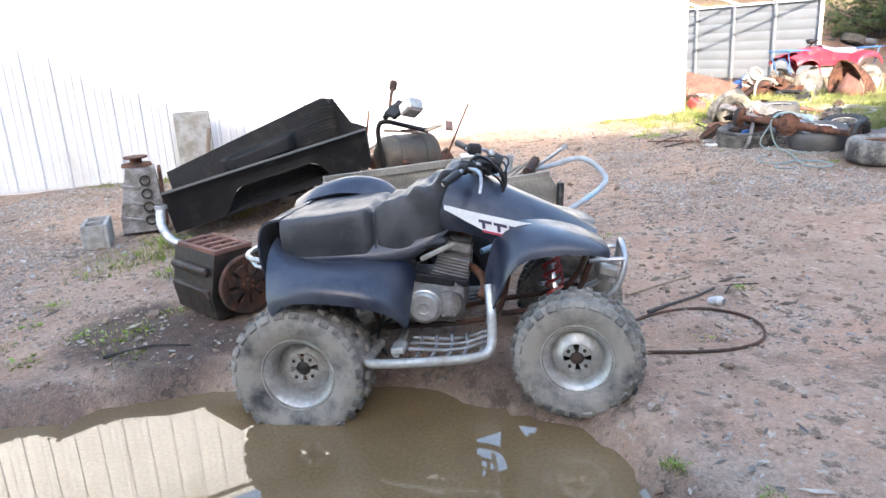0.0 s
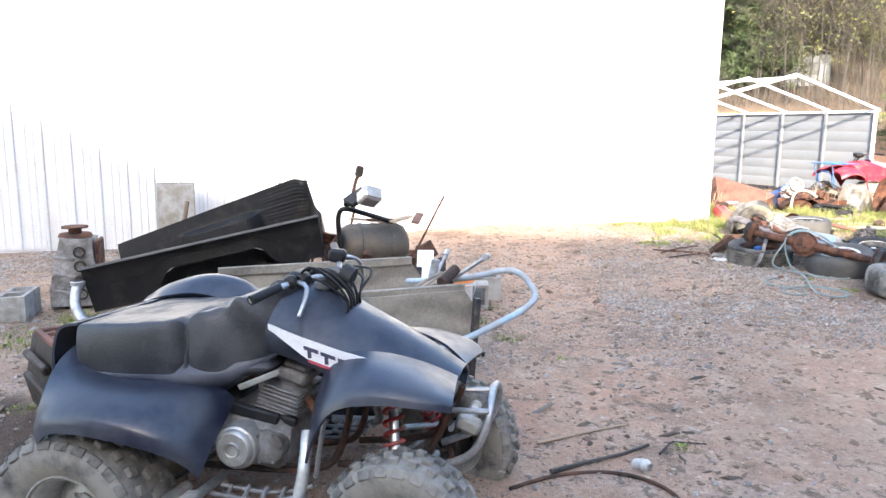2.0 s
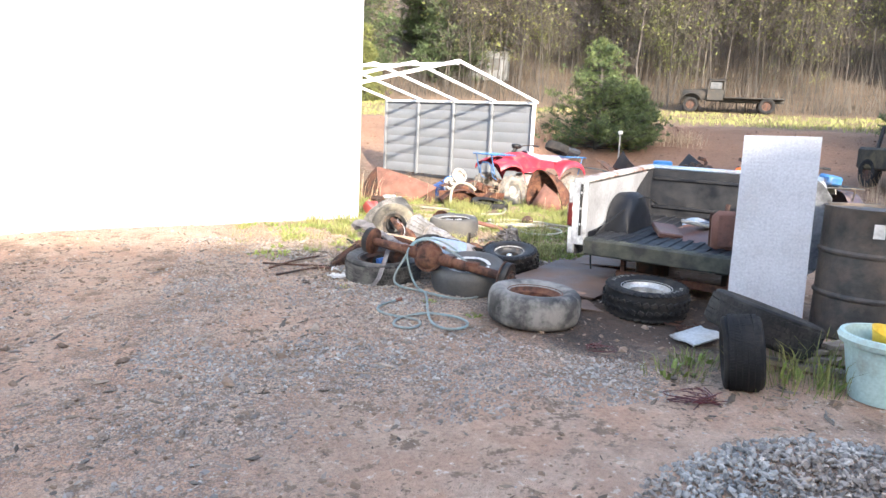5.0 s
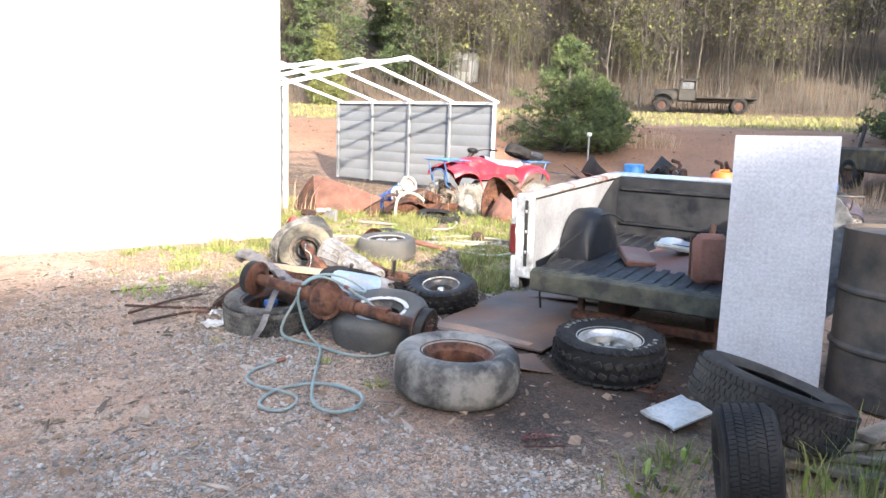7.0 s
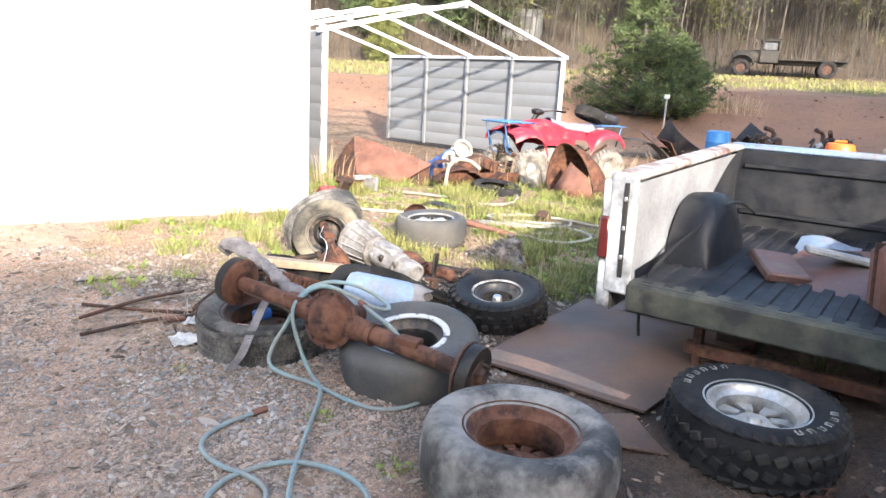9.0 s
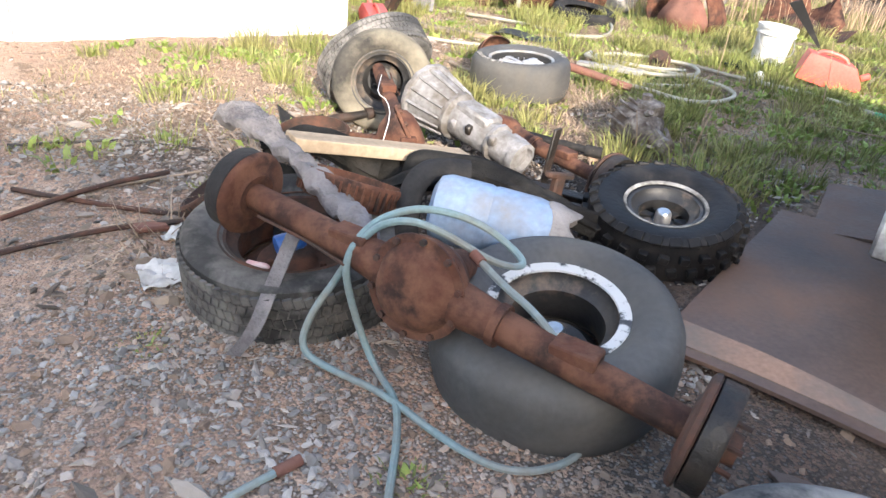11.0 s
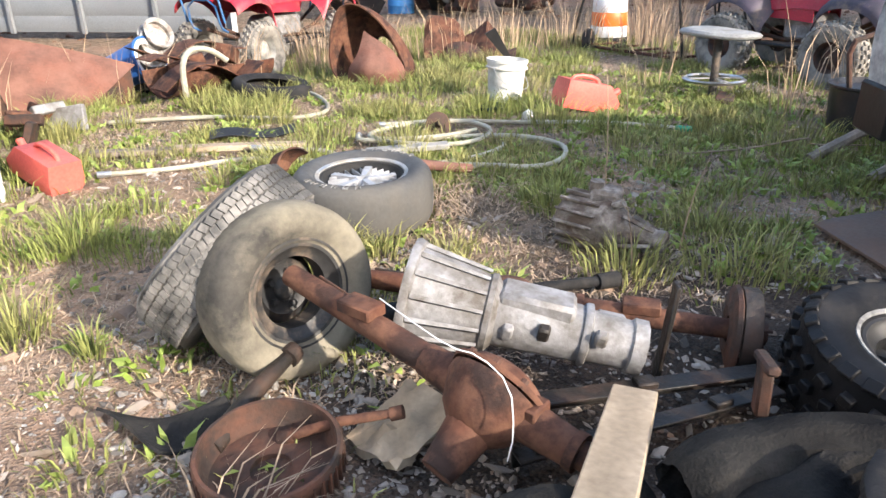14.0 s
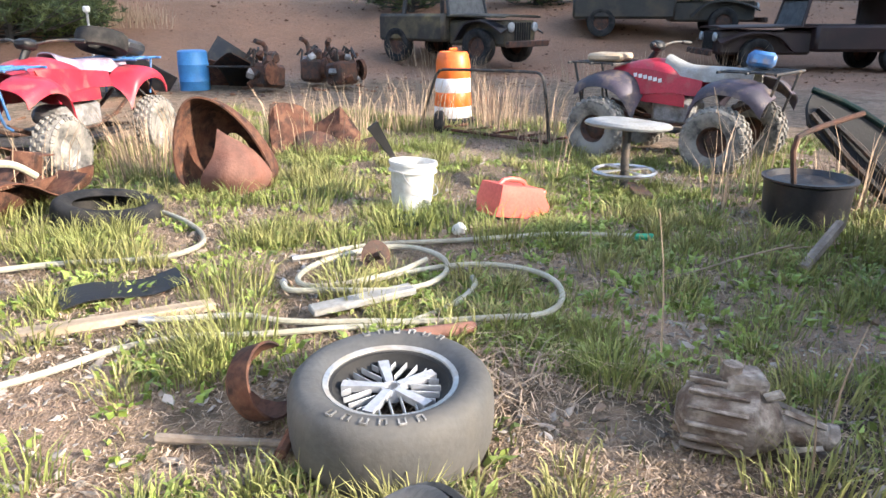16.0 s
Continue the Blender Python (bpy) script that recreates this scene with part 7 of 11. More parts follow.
def oddments():
    b = Mesh()
    pts = [(3.325, 8.17, 0.41), (3.30, 8.10, 0.385), (3.255, 8.02, 0.30), (3.215, 7.97, 0.215), (3.165, 7.955, 0.15)]
    b.sheet(lambda u, v: (crom(pts, u)[0] + 0.035 * (v - 0.5), crom(pts, u)[1] - 0.01 * (v - 0.5), crom(pts, u)[2]), 16, 2, 0.006)
    solo("webbing_strap", b, insul_mat, Matrix(), "grey strap hanging over a tyre", "strap")
    for x, y, r in ((2.905, 8.27, 20), (3.02, 8.49, 60)):
        b = Mesh()
        b.sheet(lambda u, v: (0.17 * u, 0.14 * v, 0.03 + 0.022 * noise.noise((u * 5 + x, v * 5, 2)) + 0.008 * noise.noise((u * 14, v * 14, x))), 18, 14, 0.003)
        solo("crumpled_paper", b, paper_mat, at(x, y, -0.015, 3, -2, r), "soggy white paper beside a tyre", "paper", "papers")
    b = Mesh()
    b.box((0, 0, 0), (0.10, 0.05, 0.02), bev=0.006)
    solo("rust_scrap", b, rust_pale, at(2.86, 8.62, 0.02, 0, 8, 30), "flat rusty scrap on gravel", "scrap")
    b = Mesh()
    b.box((0, 0, 0), (0.07, 0.028, 0.018), bev=0.008)
    solo("pink_rag", b, pink_plastic, pose(3.21, 8.19, 0.265, 0, 0, -25), "small pink rag lying in a wheel", "rag")
    for k, pts in enumerate(([(2.35, 8.95, 0.14), (2.7, 8.80, 0.16), (3.02, 8.70, 0.17), (3.2, 8.72, 0.2)], [(2.45, 8.50, 0.14), (2.72, 8.62, 0.15), (2.95, 8.66, 0.18)], [(2.40, 8.70, 0.13), (2.62, 8.92, 0.15), (2.85, 9.02, 0.16)])):
        b = Mesh()
        b.tube([(x, y, land(x, y) + 0.012 + 0.01 * k) for x, y, z in pts], 0.009, 6, smooth=2)
        solo("old_cable", b, rust_dark, Matrix(), "dark stiff cable lying on gravel", "cable", "old cables")
    # shock absorber, dark beams and rubber in the far part of the pile
    for k, (p, q, r, mt, lab, nm) in enumerate((((3.30, 9.50, 0.20), (3.62, 9.64, 0.24), 0.022, oily, "black shock absorber lying in the pile", "shock_absorber"),
                                              ((3.75, 9.12, 0.24), (4.55, 8.62, 0.20), 0.035, oily, "oily black beam lying in the pile", "steel_beam"),
                                              ((3.70, 9.0, 0.20), (4.30, 8.70, 0.20), 0.03, oily, "oily black beam lying in the pile", "steel_beam"),
                                              ((3.42, 9.42, 0.20), (3.60, 9.22, 0.27), 0.012, rust, "rusty tie rod bent over the dirt", "tie_rod"),
                                              ((3.9, 9.62, 0.24), (4.6, 9.30, 0.2), 0.02, rubber, "black rubber strip behind the gearbox", "rubber_strip"))):
        b = Mesh()
        p, q = Vector(p), Vector(q)
        if nm == "steel_beam":
            d = q - p
            b.m = Matrix.Translation((p + q) / 2) @ d.to_track_quat("X", "Z").to_matrix().to_4x4()
            b.box((0, 0, 0.012), (d.length, r * 1.5, 0.008), bev=0.002)
            b.box((0, r * 0.7, -0.012), (d.length, 0.008, r * 1.3), bev=0.002)
            for e in (-0.4, -0.1, 0.25):
                b.box((d.length * e, 0, 0.02), (0.05, r * 1.2, 0.02), (0, 0, 20 * e), 0.004)
            solo(nm, b, mt, Matrix(), lab, "steel beam", "steel beams")
            continue
        b.tube([p, p.lerp(q, 0.5) + Vector((0, 0, 0.01)), q], [r, r, r * 0.8], 10)
        b.tube([p, p.lerp(q, 0.12)], r * 1.4, 10)
        b.tube([p.lerp(q, 0.9), q], r * 1.3, 10)
        solo(nm, b, mt, Matrix(), lab, nm.replace("_", " "))
    b = Mesh()
    b.sheet(lambda u, v: (3.19 + 0.21 * u + 0.03 * v * (1 - u), 9.80 - 0.20 * u - (0.24 - 0.20 * u) * v, 0.172 + 0.05 * abs(u - 0.45) ** 1.5 * 2.6 + 0.012 * math.sin(5 * v)), 14, 8, 0.008)
    solo("rubber_flap", b, rubber, Matrix(), "curled black rubber mud flap", "mud flap")
    b = Mesh()
    b.sheet(lambda u, v: (3.52 + 0.20 * u, 9.16 + 0.16 * v, 0.20 + 0.03 * noise.noise((u * 5, v * 5, 3)) + 0.05 * u), 10, 8, 0.02)
    solo("torn_cardboard", b, lumber, Matrix(), "torn soggy cardboard in the pile", "cardboard")
    b = Mesh()
    b.box((0, 0, 0.05), (0.05, 0.03, 0.12), bev=0.006)
    b.box((0, 0, 0.11), (0.14, 0.03, 0.022), (0, 6, 0), 0.006)
    solo("rusty_bracket", b, rust_dark, pose(4.18, 8.70, 0.22, 0, 8, 30), "rusty T shaped bracket in the pile", "bracket")
    b = Mesh()
    b.box((0, 0, 0.12), (0.045, 0.012, 0.26), (6, 0, 0), 0.003)
    solo("steel_flat", b, oily, pose(4.24, 8.96, 0.17, 0, 0, 40), "upright dark steel flat in the pile", "steel flat")


oddments()


def garden_hose():
    pts = [(3.33, 7.62), (3.16, 7.52), (3.10, 7.40), (3.17, 7.27), (3.30, 7.17), (3.36, 7.05), (3.27, 6.93), (3.17, 7.0), (3.16, 7.10), (3.24, 7.21), (3.42, 7.23), (3.58, 7.14), (3.66, 6.98), (3.60, 6.85), (3.47, 6.82), (3.40, 6.93), (3.42, 7.15), (3.47, 7.38), (3.50, 7.52)]
    path = [(x, y, land(x, y) + 0.012 + 0.014 * (i > 9)) for i, (x, y) in enumerate(pts)]
    path += [(3.53, 7.66, 0.04), (3.541, 7.78, 0.05), (3.506, 7.862, 0.12), (3.469, 7.911, 0.22), (3.429, 7.919, 0.36), (3.424, 7.925, 0.43), (3.463, 7.954, 0.485), (3.52, 7.97, 0.52), (3.607, 7.98, 0.535), (3.73, 7.97, 0.505), (3.82, 7.92, 0.45), (3.83, 7.88, 0.43),
             (3.754, 7.872, 0.445), (3.651, 7.905, 0.50), (3.56, 7.919, 0.535), (3.482, 7.945, 0.50), (3.431, 7.937, 0.42), (3.402, 7.96, 0.35), (3.348, 7.95, 0.27), (3.32, 7.92, 0.19), (3.395, 7.89, 0.09), (3.514, 7.80, 0.05), (3.627, 7.643, 0.03), (3.74, 7.539, 0.03), (3.87, 7.55, 0.05), (3.95, 7.62, 0.15), (3.93, 7.63, 0.26), (3.86, 7.62, 0.37), (3.80, 7.70, 0.43), (3.748, 7.77, 0.45), (3.70, 7.866, 0.475)]
    path = [(x, y, max(z, land(x, y) + 0.012)) for x, y, z in path]
    t = thing("garden_hose", at(3.33, 7.62), "faded blue-green garden hose looped over an axle and gravel", "hose")
    back = t.matrix_world.inverted()
    b = Mesh(back)
    b.tube(path, 0.0088, 8, smooth=3)
    part("hose", b, hose_mat, t)
    for p, q in ((path[0], path[1]), (path[-1], path[-2])):
        b = Mesh(back)
        b.tube([p, Vector(p).lerp(Vector(q), 0.3)], 0.0125, 10)
        part("end_fitting", b, rust_pale, t)


garden_hose()
b = Mesh()
b.tube([(3.62, 9.30, 0.50), (3.60, 9.18, 0.495), (3.585, 9.07, 0.49), (3.62, 9.03, 0.475), (3.625, 8.96, 0.44), (3.60, 8.93, 0.36), (3.595, 8.94, 0.30)], 0.0014, 5, smooth=1)
solo("white_wire", b, frame_white, Matrix(), "thin white wire hanging over a rusty axle", "wire")


# ---- pickup bed standing on blocks ----
BED = pose(4.87, 7.925, 0, 0, -2.3, 41.4)


def pickup_bed():
    m = BED
    t = thing("pickup_bed", m, "cut-off white and black pickup truck bed with an open tail", "truck bed")
    L, Wd, zf, zr = 1.68, 1.56, 0.545, 1.03

    def P(n, b, mt, parent=t, label=""):
        return part(n, b, mt, parent, label)
    for s, y0 in ((1, 0.0), (-1, -Wd)):
        # inner and outer skins with a rolled rail on top
        b = Mesh()
        b.sheet(lambda u, v: (0.02 + (L - 0.04) * u, y0 - s * (0.07 - 0.015 * math.sin(math.pi * v)), zf + (zr - zf - 0.03) * v), 10, 8, 0.006)
        P("inner_panel", b, bed_white if s > 0 else bed_black)
        if s > 0:
            b = Mesh()

            def black_area(u, v):
                k = v * (0.12 + 0.86 * step(0.45, 1.0, u) + 0.10 * u)
                return (0.05 + (L - 0.08) * u, y0 - 0.076 + 0.015 * math.sin(math.pi * k), zf + (zr - zf - 0.03) * k)
            b.sheet(black_area, 24, 8)
            P("black_sprayed_area", b, bed_black)
        b = Mesh()
        patch(b, [[(x, y0 + s * 0.015, zr - 0.01), (x, y0 + s * 0.055, zr - 0.08), (x, y0 + s * 0.075, zr - 0.26), (x, y0 + s * 0.06, zf + 0.05), (x, y0 + s * 0.02, zf - 0.14)] for x in (0.0, 0.4, 0.8, 1.2, L)], 12, 14, 0.006)
        P("outer_panel", b, truck_white)
        b = Mesh()
        b.box((L / 2, y0 - s * 0.028, zr), (L, 0.115, 0.035), bev=0.012)
        P("bed_rail", b, rail_paint if s > 0 else truck_blue, label="white rail rusting through")
        b = Mesh()
        b.box((-0.005, y0 - s * 0.01, (zr + zf) / 2 - 0.02), (0.05, 0.12, zr - zf + 0.06), bev=0.012)
        P("rear_post", b, truck_white)
        b = Mesh()
        b.box((-0.032, y0 - s * 0.03, (zr + zf) / 2), (0.008, 0.022, zr - zf - 0.06), bev=0.003)
        P("latch_strip", b, shadow_black)
        b = Mesh()
        b.box((0.02, y0 + s * 0.060, zf + 0.20), (0.11, 0.06, 0.20), bev=0.014)
        lamp = P("tail_lamp", b, lens_red)
        b = Mesh()
        b.box((-0.010, y0 + s * 0.058, zf + 0.335), (0.03, 0.05, 0.25), bev=0.01)
        b.box((-0.010, y0 + s * 0.05, zf - 0.02), (0.03, 0.06, 0.22), bev=0.01)
        P("lamp_surround", b, truck_white)
        for k in range(3):
            b = Mesh()
            b.box((-0.037, y0 - s * 0.03, zr - 0.10 - 0.13 * k), (0.008, 0.014, 0.02), bev=0.003)
            P("latch_plate", b, steel)
        # wheel box
        b = Mesh()
        patch(b, [[(0.50, y0 - s * 0.07, zf), (0.52, y0 - s * 0.26, zf), (0.52, y0 - s * 0.27, zf + 0.01)], [(0.56, y0 - s * 0.07, zf + 0.14), (0.57, y0 - s * 0.24, zf + 0.13), (0.57, y0 - s * 0.28, zf)],
                  [(0.70, y0 - s * 0.07, zf + 0.27), (0.70, y0 - s * 0.24, zf + 0.26), (0.70, y0 - s * 0.29, zf)], [(0.90, y0 - s * 0.07, zf + 0.31), (0.90, y0 - s * 0.25, zf + 0.30), (0.90, y0 - s * 0.30, zf)],
                  [(1.10, y0 - s * 0.07, zf + 0.27), (1.10, y0 - s * 0.24, zf + 0.26), (1.10, y0 - s * 0.29, zf)], [(1.26, y0 - s * 0.07, zf + 0.12), (1.26, y0 - s * 0.24, zf + 0.11), (1.26, y0 - s * 0.28, zf)],
                  [(1.32, y0 - s * 0.07, zf), (1.31, y0 - s * 0.24, zf), (1.31, y0 - s * 0.27, zf)]], 18, 8, 0.006)
        b.v = [(0.42 + (v[0] - 0.5) * 0.84, v[1], v[2]) for v in b.v]
        P("wheel_box", b, bed_black, label="scuffed black wheel box")
        b = Mesh()
        b.box((L - 0.10, y0 + s * 0.06, zf - 0.06), (0.24, 0.03, 0.20), (0, 0, 0), 0.01)
        P("mud_guard", b, black_plastic)
    b = Mesh()
    prof = []
    n = 15
    for k in range(n):
        y = -0.07 - (Wd - 0.14) * k / n
        w = (Wd - 0.14) / n
        prof += [(y, zf), (y - w * 0.45, zf), (y - w * 0.52, zf + 0.009), (y - w * 0.93, zf + 0.009)]
    prof.append((-Wd + 0.07, zf))
    b.sheet(lambda u, v: (0.02 + (L - 0.04) * u, *prof[round(v * (len(prof) - 1))]), 1, len(prof) - 1, 0.008)
    P("ribbed_floor", b, bed_black)
    b = Mesh()
    b.box((L - 0.02, -Wd / 2, (zf + zr) / 2), (0.03, Wd - 0.02, zr - zf), bev=0.006)
    P("front_wall", b, bed_black)
    for z in (zf + 0.10, zf + 0.38):
        b = Mesh()
        b.box((L - 0.045, -Wd / 2, z), (0.02, Wd - 0.2, 0.03), bev=0.006)
        P("front_rib", b, bed_black)
    b = Mesh()
    b.box((L - 0.01, -Wd / 2, zr + 0.004), (0.075, Wd, 0.04), bev=0.014)
    P("front_rail", b, truck_blue, label="faded light blue front rail")
    b = Mesh()
    b.box((-0.005, -Wd / 2, zf - 0.055), (0.06, Wd - 0.13, 0.13), bev=0.012)
    b.box((0.03, -Wd / 2, zf + 0.004), (0.09, Wd - 0.13, 0.022), bev=0.006)
    P("rear_sill", b, sill_mat, label="mossy black rear sill")
    for y in (-0.42, -Wd + 0.42):
        b = Mesh()
        b.box((L / 2, y, zf - 0.09), (L - 0.1, 0.09, 0.11), bev=0.01)
        P("frame_rail", b, rust_dark)
    b = Mesh()
    b.box((0.14, -Wd / 2, 0.27), (0.05, 0.95, 0.06), bev=0.008)
    b.box((0.14, -Wd / 2 + 0.42, 0.34), (0.04, 0.04, 0.30), bev=0.006)
    b.box((0.14, -Wd / 2 - 0.42, 0.34), (0.04, 0.04, 0.30), bev=0.006)
    P("hitch_bar", b, rust)
    for x, y in ((0.75, -0.42), (0.75, -1.14), (1.6, -0.42), (1.6, -1.14)):
        b = Mesh()
        b.box((x, y, 0.28), (0.34, 0.2, 0.30), bev=0.01)
        P("support_block", b, rust_dark)


pickup_bed()



def bed_load():
    t = thing("dashboard_panel", BED @ pose(0.82, -0.78, 0.52), "brown plastic car door panels lying in the truck bed", "car panel")
    b = Mesh()
    patch(b, [[(-0.36, 0.34, 0.0), (-0.1, 0.30, 0.02), (0.3, 0.2, 0.06)], [(-0.40, 0.05, 0.03), (-0.1, 0.0, 0.08), (0.32, -0.05, 0.09)], [(-0.42, -0.30, 0.02), (-0.12, -0.34, 0.10), (0.30, -0.36, 0.12)]], 12, 12, 0.012)
    part("panel", b, rust_plastic, t)
    b = Mesh()
    b.box((-0.02, -0.12, 0.115), (0.10, 0.55, 0.03), (8, 4, 18), 0.008)
    part("trim_strip", b, white_vinyl, t)
    b = Mesh()
    b.box((-0.22, 0.22, 0.07), (0.3, 0.2, 0.05), (6, -8, 30), 0.01)
    part("pocket", b, rust_plastic, t)
    b = Mesh()
    b.box((0.05, -0.02, 0.12), (0.09, 0.14, 0.02), (4, 0, 20), 0.004)
    part("switch_hole", b, shadow_black, t)
    t = thing("fuel_tank", BED @ pose(0.40, -1.06, 0.52), "rusty brown steel fuel tank in the truck bed", "fuel tank")
    b = Mesh()
    b.box((0, 0, 0.15), (0.26, 0.20, 0.32), (0, 14, 20), 0.04)
    part("tank", b, rust_pale, t)
    b = Mesh()
    b.box((0.0, 0.0, 0.15), (0.30, 0.225, 0.014), (0, 104, 20), 0.004)
    part("seam", b, rust, t)
    b = Mesh()
    b.tube([(0.03, 0, 0.30), (0.06, 0.0, 0.36)], 0.02, 10)
    part("filler_neck", b, rust_dark, t)
    b = Mesh()
    pts = [(0.04, -0.12, 0.30), (0.03, -0.11, 0.42), (0.12, -0.10, 0.56), (0.30, -0.14, 0.66), (0.5, -0.2, 0.74), (0.72, -0.26, 0.84), (0.86, -0.30, 0.83), (0.98, -0.34, 0.76)]
    b.tube(pts, 0.008, 6, smooth=2)
    solo("wire_harness", b, black_plastic, BED, "black wire harness hanging out of the truck bed", "wire")
    b = Mesh()
    b.sheet(lambda u, v: (1.1 + 0.25 * u, -0.52 - 0.3 * v, 0.535 + 0.06 * u + 0.02 * math.sin(5 * v)), 6, 6, 0.004)
    solo("blue_sheet_piece", b, truck_blue, BED, "crumpled pale blue sheet piece in the truck bed", "scrap")


rust_plastic = mat("brown_moulded_plastic", (0.16, 0.075, 0.055), (0.11, 0.055, 0.042), 0.5, 0.0, 5, 0.1, dirt=(0.22, 0.17, 0.14), dirt_amount=0.25, dirt_scale=5)
bed_load()


def tread_plate():
    tl, tr, bl = Vector((5.484, 6.812, 1.445)), Vector((5.827, 6.49, 1.452)), Vector((5.40, 6.66, 0.15))
    ex, ez = (tr - tl).normalized(), (tl - bl).normalized()
    ey = ez.cross(ex).normalized()
    m = Matrix((ex, ey, ez)).transposed().to_4x4()
    m.translation = bl
    w, h = (tr - tl).length, (tl - bl).length
    t = thing("tread_plate", m, "bright diamond tread plate leaning on the truck bed", "metal sheet")
    b = Mesh()
    b.box((w / 2, 0, h / 2), (w, 0.006, h))
    part("sheet", b, diamond, t)
    for c, e in (((w - 0.003, 0.023, h / 2), (0.006, 0.04, h)), ((0.003, 0.023, h / 2), (0.006, 0.04, h)), ((w / 2, 0.023, h - 0.003), (w - 0.012, 0.04, 0.006))):
        b = Mesh()
        b.box(c, e)
        part("flange", b, diamond, t)
    vs, fs = [], []
    n, k = 20, 54
    for i in range(n):
        for j in range(k):
            x, z = (i + 0.5) * w / n, (j + 0.5) * h / k
            s = 1 if (i + j) % 2 else -1
            dx, dz = 0.009 * s, 0.009
            o = len(vs)
            vs += [(x - dx, -0.003, z - dz), (x + dz * 0.3, -0.003, z - dx * 0.3 * 1), (x + dx, -0.003, z + dz), (x - dz * 0.3, -0.003, z + dx * 0.3), (x, -0.0055, z)]
            fs += [(o, o + 1, o + 4), (o + 1, o + 2, o + 4), (o + 2, o + 3, o + 4), (o + 3, o, o + 4)]
    me = bpy.data.meshes.new("tread_pattern")
    me.from_pydata(vs, [], fs)
    me.materials.append(diamond)
    o = new("tread_pattern", me)
    o.parent = t
    tagged(o, kind="stuff")


tread_plate()

# tyres by the truck bed
wheel(lean_to(5.24, 6.10, 0.33, 0.30, -0.04, 0.95), 0.325, 0.20, 0.21, "road", "none", rubber_grey, rust, "big worn road tyre leaning on its side over scrap", "loose wheels")
wheel(lean_to(4.77, 5.68, 0.305, 0.80, -0.50, 0.12), 0.20, 0.105, 0.20, "road", "steel", rubber, rust_pale, "small fat black mower tyre standing upright", "loose wheels")


def black_drum(x, y, r, h, label):
    t = thing("steel_drum", at(x, y), label, "drum", "black drums")
    b = Mesh()
    prof = [(0, 0.0), (r * 0.96, 0.0), (r, 0.012), (r, 0.03)]
    for z in (h * 0.33, h * 0.66):
        prof += [(r, z - 0.02), (r + 0.014, z - 0.006), (r + 0.014, z + 0.006), (r, z + 0.02)]
    prof += [(r, h - 0.02), (r + 0.008, h - 0.008), (r + 0.008, h), (r - 0.01, h), (r - 0.012, h - 0.02), (0, h - 0.02)]
    b.lathe(prof, 36, wob=0.015)
    body = part("body", b, wrinkled_black, t)
    b = Mesh()
    b.sheet(lambda u, v: ((r + 0.004) * math.cos(-2.35 + 0.22 * u), (r + 0.004) * math.sin(-2.35 + 0.22 * u), h * 0.80 + 0.09 * v), 4, 1, 0.002)
    part("paper_label", b, paper_mat, body)


wrinkled_black = mat("dusty_black_drum_paint", (0.02, 0.02, 0.021), (0.045, 0.042, 0.04), 0.55, 0.0, 5, 0.6, dirt=(0.13, 0.10, 0.08), dirt_amount=0.35, dirt_scale=3.5, fine=20)
black_drum(6.20, 6.34, 0.29, 0.86, "dented black steel drum with a paper label")


def teal_pot():
    t = thing("planter_pot", at(5.36, 5.34), "pale teal plastic planter pot with a yellow bowl inside", "pot")
    b = Mesh()
    b.lathe([(0, 0), (0.15, 0), (0.20, 0.28), (0.225, 0.29), (0.235, 0.315), (0.225, 0.34), (0.205, 0.34), (0.195, 0.30), (0.145, 0.03), (0, 0.03)], 40)
    part("pot", b, teal_plastic, t)
    b = Mesh()
    b.lathe([(0, 0), (0.08, 0), (0.12, 0.09), (0.125, 0.10), (0.115, 0.095), (0.075, 0.01), (0, 0.01)], 30, m=pose(0.03, 0.02, 0.24, 14, 8, 0))
    part("bowl", b, yellow_plastic, t)
    b = Mesh()
    b.lathe([(0, 0.22), (0.18, 0.22)], 30)
    part("soil", b, clod_mat, t)


teal_pot()


